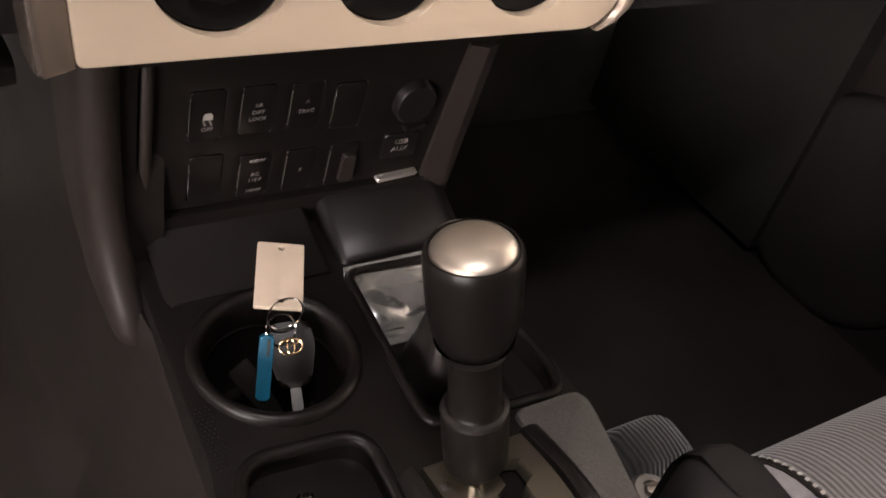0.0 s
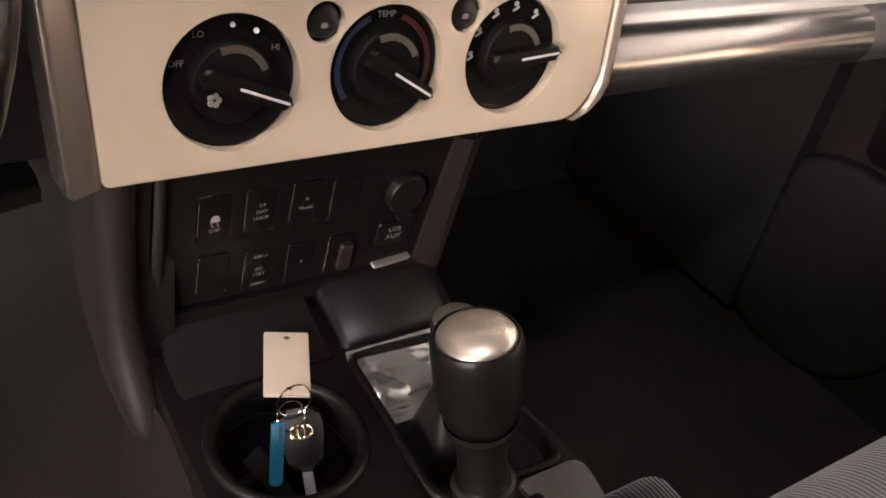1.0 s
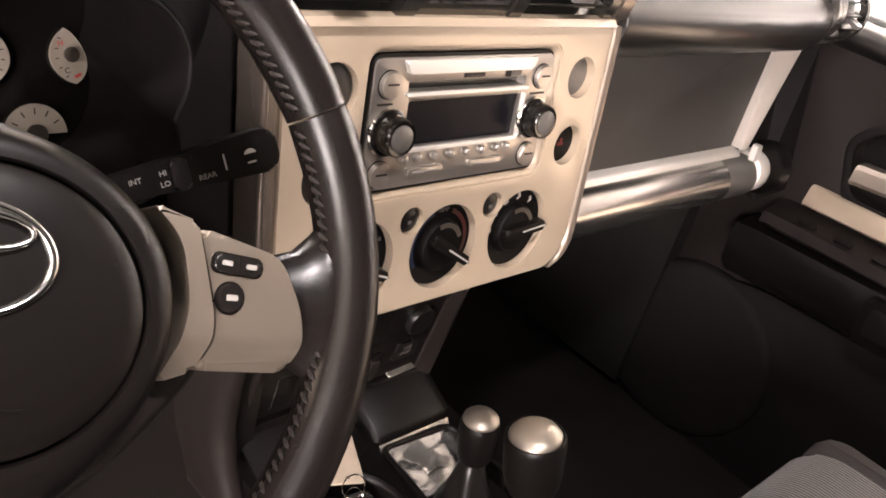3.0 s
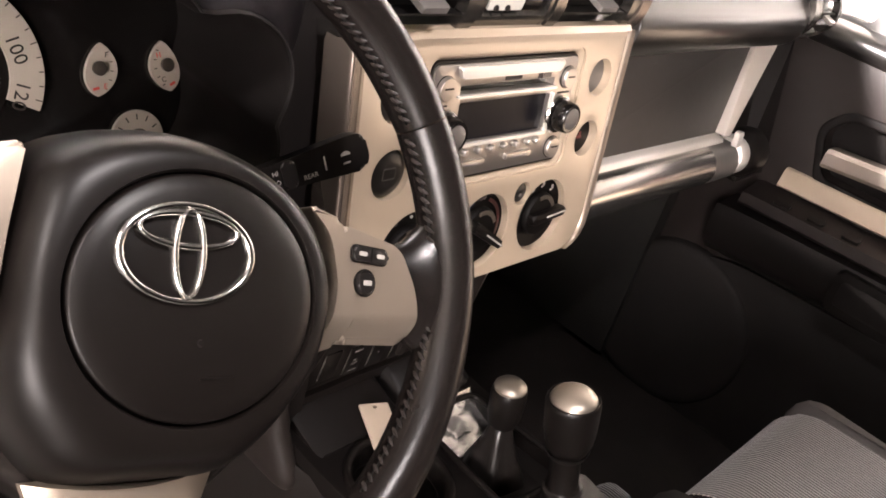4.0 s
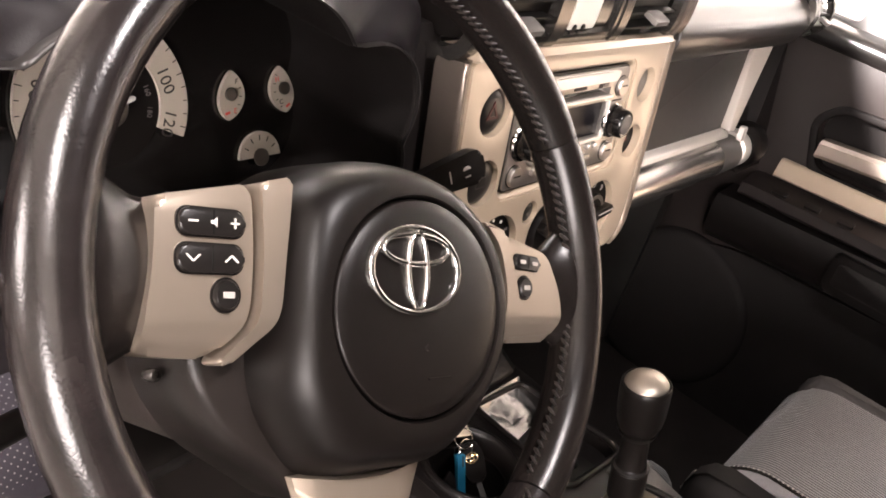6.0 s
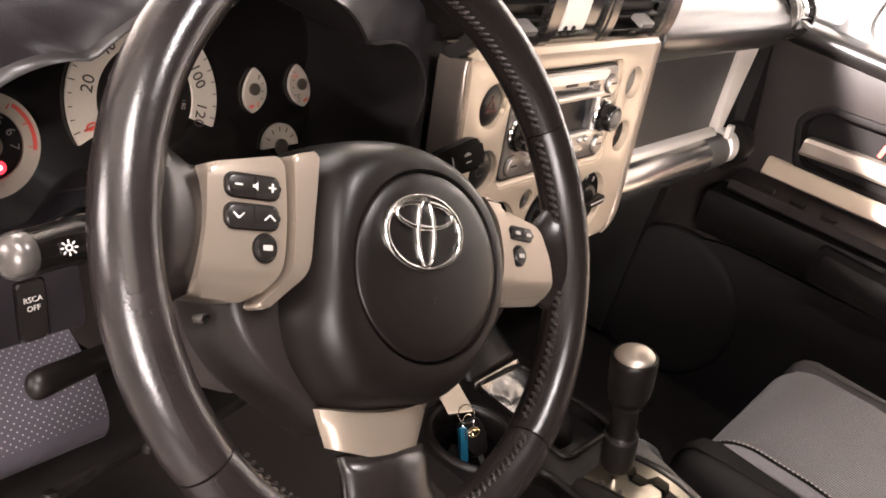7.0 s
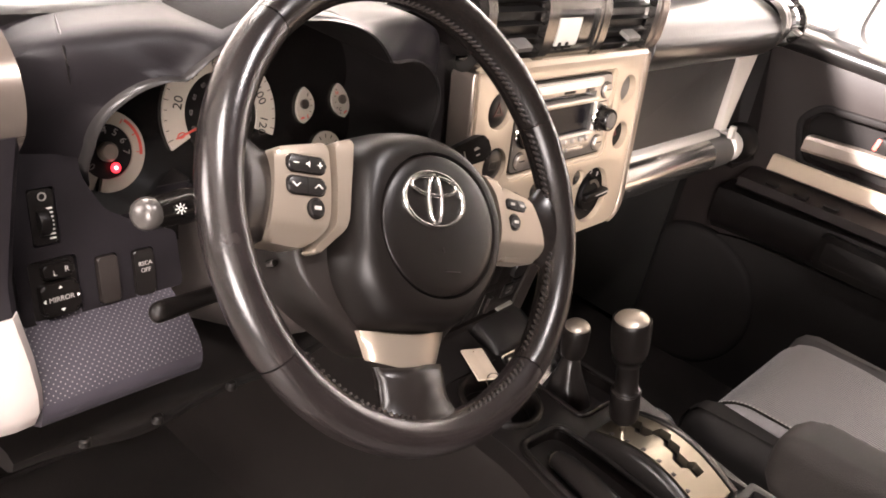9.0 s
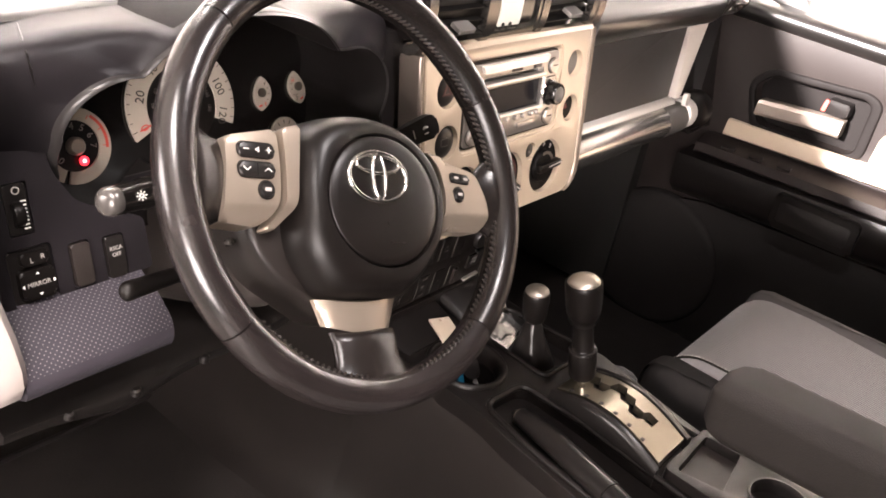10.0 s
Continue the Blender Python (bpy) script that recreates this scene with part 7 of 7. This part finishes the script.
part("lower_card", prism(rpoly([(-0.30, 0.0), (0.75, 0.0), (0.75, 0.335), (-0.16, 0.300), (-0.28, 0.24)], [0.02, 0.02, 0.03, 0.06, 0.06]), -0.002, 0.012, 0.010, DR), M_UNDER_DARK, door, "black lower door card")
part("speaker_pod", lathe([(0.150, 0.0), (0.149, 0.014), (0.145, 0.019), (0.134, 0.022), (0.118, 0.0215), (0.0, 0.020)], 56, at(DR, -0.200, 0.140)), M_UNDER_DARK, door, "round black speaker cover", 60)
WF2 = frame_of((1.205, 0.0, 0.0), (0, -1, 0), (0, 0, 1))
part("window_frame", plate(rpoly([(-0.46, 0.67), (0.78, 0.67), (0.78, 1.26), (-0.30, 1.26)], 0.02), [rpoly([(-0.100, 0.700), (0.70, 0.700), (0.70, 1.20), (-0.02, 1.20)], [0.045, 0.03, 0.05, 0.05]), rpoly([(-0.40, 0.705), (-0.135, 0.705), (-0.055, 1.20), (-0.29, 1.20)], 0.015)], -0.03, 0.0, 0.004, WF2), M_PILLAR, door, "grey window frame")
gl = part("window_pane", prism(rpoly([(-0.42, 0.69), (0.72, 0.69), (0.72, 1.22), (-0.28, 1.22)], 0.01), -0.018, -0.014, 0, WF2), M_GLASS, door)
gl.visible_shadow = False

# ---- seats ----
def cushion(x0, x1, y0, y1, z0, z1, r, crown=0.01):
    """A soft block: rounded edges, top slightly crowned."""
    prof = [(0.0, z0), (0.0, z1 - r), (r * 0.12, z1 - r * 0.55), (r * 0.45, z1 - r * 0.15), (r, z1)]
    rings = []
    for off, z in prof:
        ring = [(x, y, z) for x, y in rrect(x1 - x0 - 2 * off, y1 - y0 - 2 * off, max(0.004, r * 1.1 - off * 0.8), (x0 + x1) / 2, (y0 + y1) / 2, 6)]
        rings.append(ring)
    cx, cy = (x0 + x1) / 2, (y0 + y1) / 2
    for s in (0.8, 0.55, 0.3, 0.1):
        rings.append([(cx + (x - cx) * s, cy + (y - cy) * s, z1 + crown * (1 - s)) for x, y, z in rings[4]])
    return loft(rings)


def seat(name, x0, x1, yf, zt, label):
    t = thing(name, label, "car seat", ((x0 + x1) / 2, yf - 0.3, 0.0), "front seats")
    part("seat_base", block(x0 + 0.05, x1 - 0.05, yf - 0.50, yf - 0.06, 0.0, 0.14, 0.02), M_BLACK, t)
    front = [(yf - 0.52, zt - 0.12), (yf - 0.03, zt - 0.13), (yf - 0.006, zt - 0.10)]
    front += [(yf - 0.062 + 0.062 * math.cos(radians(a)), zt - 0.052 + 0.055 * math.sin(radians(a))) for a in range(-20, 91, 10)]
    front += [(yf - 0.12, zt + 0.005), (yf - 0.30, zt - 0.004), (yf - 0.52, zt - 0.015)]
    part("cushion", extrude_x([(y - 0.012, z) for y, z in front], x0 + 0.034, x1 - 0.062, 0.006), M_CLOTH, t, "grey ribbed cloth insert", 60)
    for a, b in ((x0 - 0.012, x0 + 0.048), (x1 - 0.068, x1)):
        part("bolster", cushion(a, b, yf - 0.52, yf + (0.006 if a < x0 else -0.018), zt - 0.14, zt + (-0.012 if a < x0 else 0.002), 0.036 if a < x0 else 0.033, 0.006), M_SEAT_SIDE if a < x0 else M_SEAT_LIT, t, "dark cloth side bolster" if a < x0 else "cloth side bolster, coloured paler for the light on it", 70)
        if a > x0:
            continue
        xs = x0 + 0.036
        edge = [Vector((xs, y - 0.012, z + 0.0015)) for y, z in front[3:]]
        part("piping", sweep(edge, 0.0022, 8), M_CLOTH_DARK, t)
        beads, run = [], 0.0
        for p, q in zip(edge, edge[1:]):
            step = (q - p).length
            while run < step:
                c = p.lerp(q, run / step) + Vector((0.001, 0, 0.0012))
                beads.append(block(c.x - 0.0014, c.x + 0.0014, c.y - 0.0011, c.y + 0.0011, c.z - 0.001, c.z + 0.0014))
                run += 0.0055
            run -= step
        tagged(part("piping_stitch", join(*beads), M_DIM, t), kind="stuff")
    back = [(x0 + 0.02, zt), (x1 - 0.02, zt), (x1 - 0.05, zt + 0.55), (x0 + 0.05, zt + 0.55)]
    part("backrest", loft([[(x, yf - 0.53 - dy - (z - zt) * 0.35, z) for x, z in back] for dy in (0.0, 0.12)]), M_CLOTH_DARK, t)
    return t


seat("passenger_seat", 0.540, 0.897, -0.072, 0.319, "dark cloth passenger seat with grey ribbed insert")
ds = seat("driver_seat", -0.270, 0.245, -0.18, 0.270, "dark cloth driver seat with a folding inboard armrest")
arm = []
for y, z, k in ((-0.232, 0.474, 0.30), (-0.236, 0.474, 0.62), (-0.246, 0.474, 0.88), (-0.262, 0.475, 1.0), (-0.45, 0.485, 1.0), (-0.66, 0.500, 0.95), (-0.68, 0.502, 0.6)):
    arm.append([(x, y, zz) for x, zz in rrect(0.072 * k, 0.070 * k, 0.017 * k, 0.284, z)])
part("armrest", loft(arm), M_ARMREST, ds, "dark brown padded armrest", 70)
part("armrest_pivot", lathe([(0.028, 0.0), (0.028, 0.05), (0.024, 0.056), (0.0, 0.056)], 28, frame_of((0.215, -0.655, 0.490), (0, 1, 0), (0, 0, 1))), M_BLACK, ds)
single("kick_panel", loft([[(1.125, y, z) for y, z in ((0.28, 0.02), (0.28, 0.44), (0.66, 0.40), (0.66, 0.02))], [(1.165, y, z) for y, z in ((0.28, 0.02), (0.28, 0.44), (0.66, 0.40), (0.66, 0.02))]]), M_KICK, "black kick panel in the passenger footwell", "panel", kind="structure")

# floor mat in the driver's footwell
mat_thing = thing("floor_mat", "brown-black carpet mat with a raised border in the driver's footwell", "floor mat", (0.02, 0.25, 0.0))
MAT = rpoly([(-0.27, -0.05), (0.165, -0.05), (0.205, 0.20), (0.225, 0.30), (0.245, 0.43), (0.20, 0.56), (-0.27, 0.56)], 0.04)
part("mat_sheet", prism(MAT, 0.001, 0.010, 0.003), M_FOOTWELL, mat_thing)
part("mat_border", sweep([(x, y, 0.010) for x, y in MAT], 0.0055, 8, closed=True), M_MATTE, mat_thing, "dark bound edge")
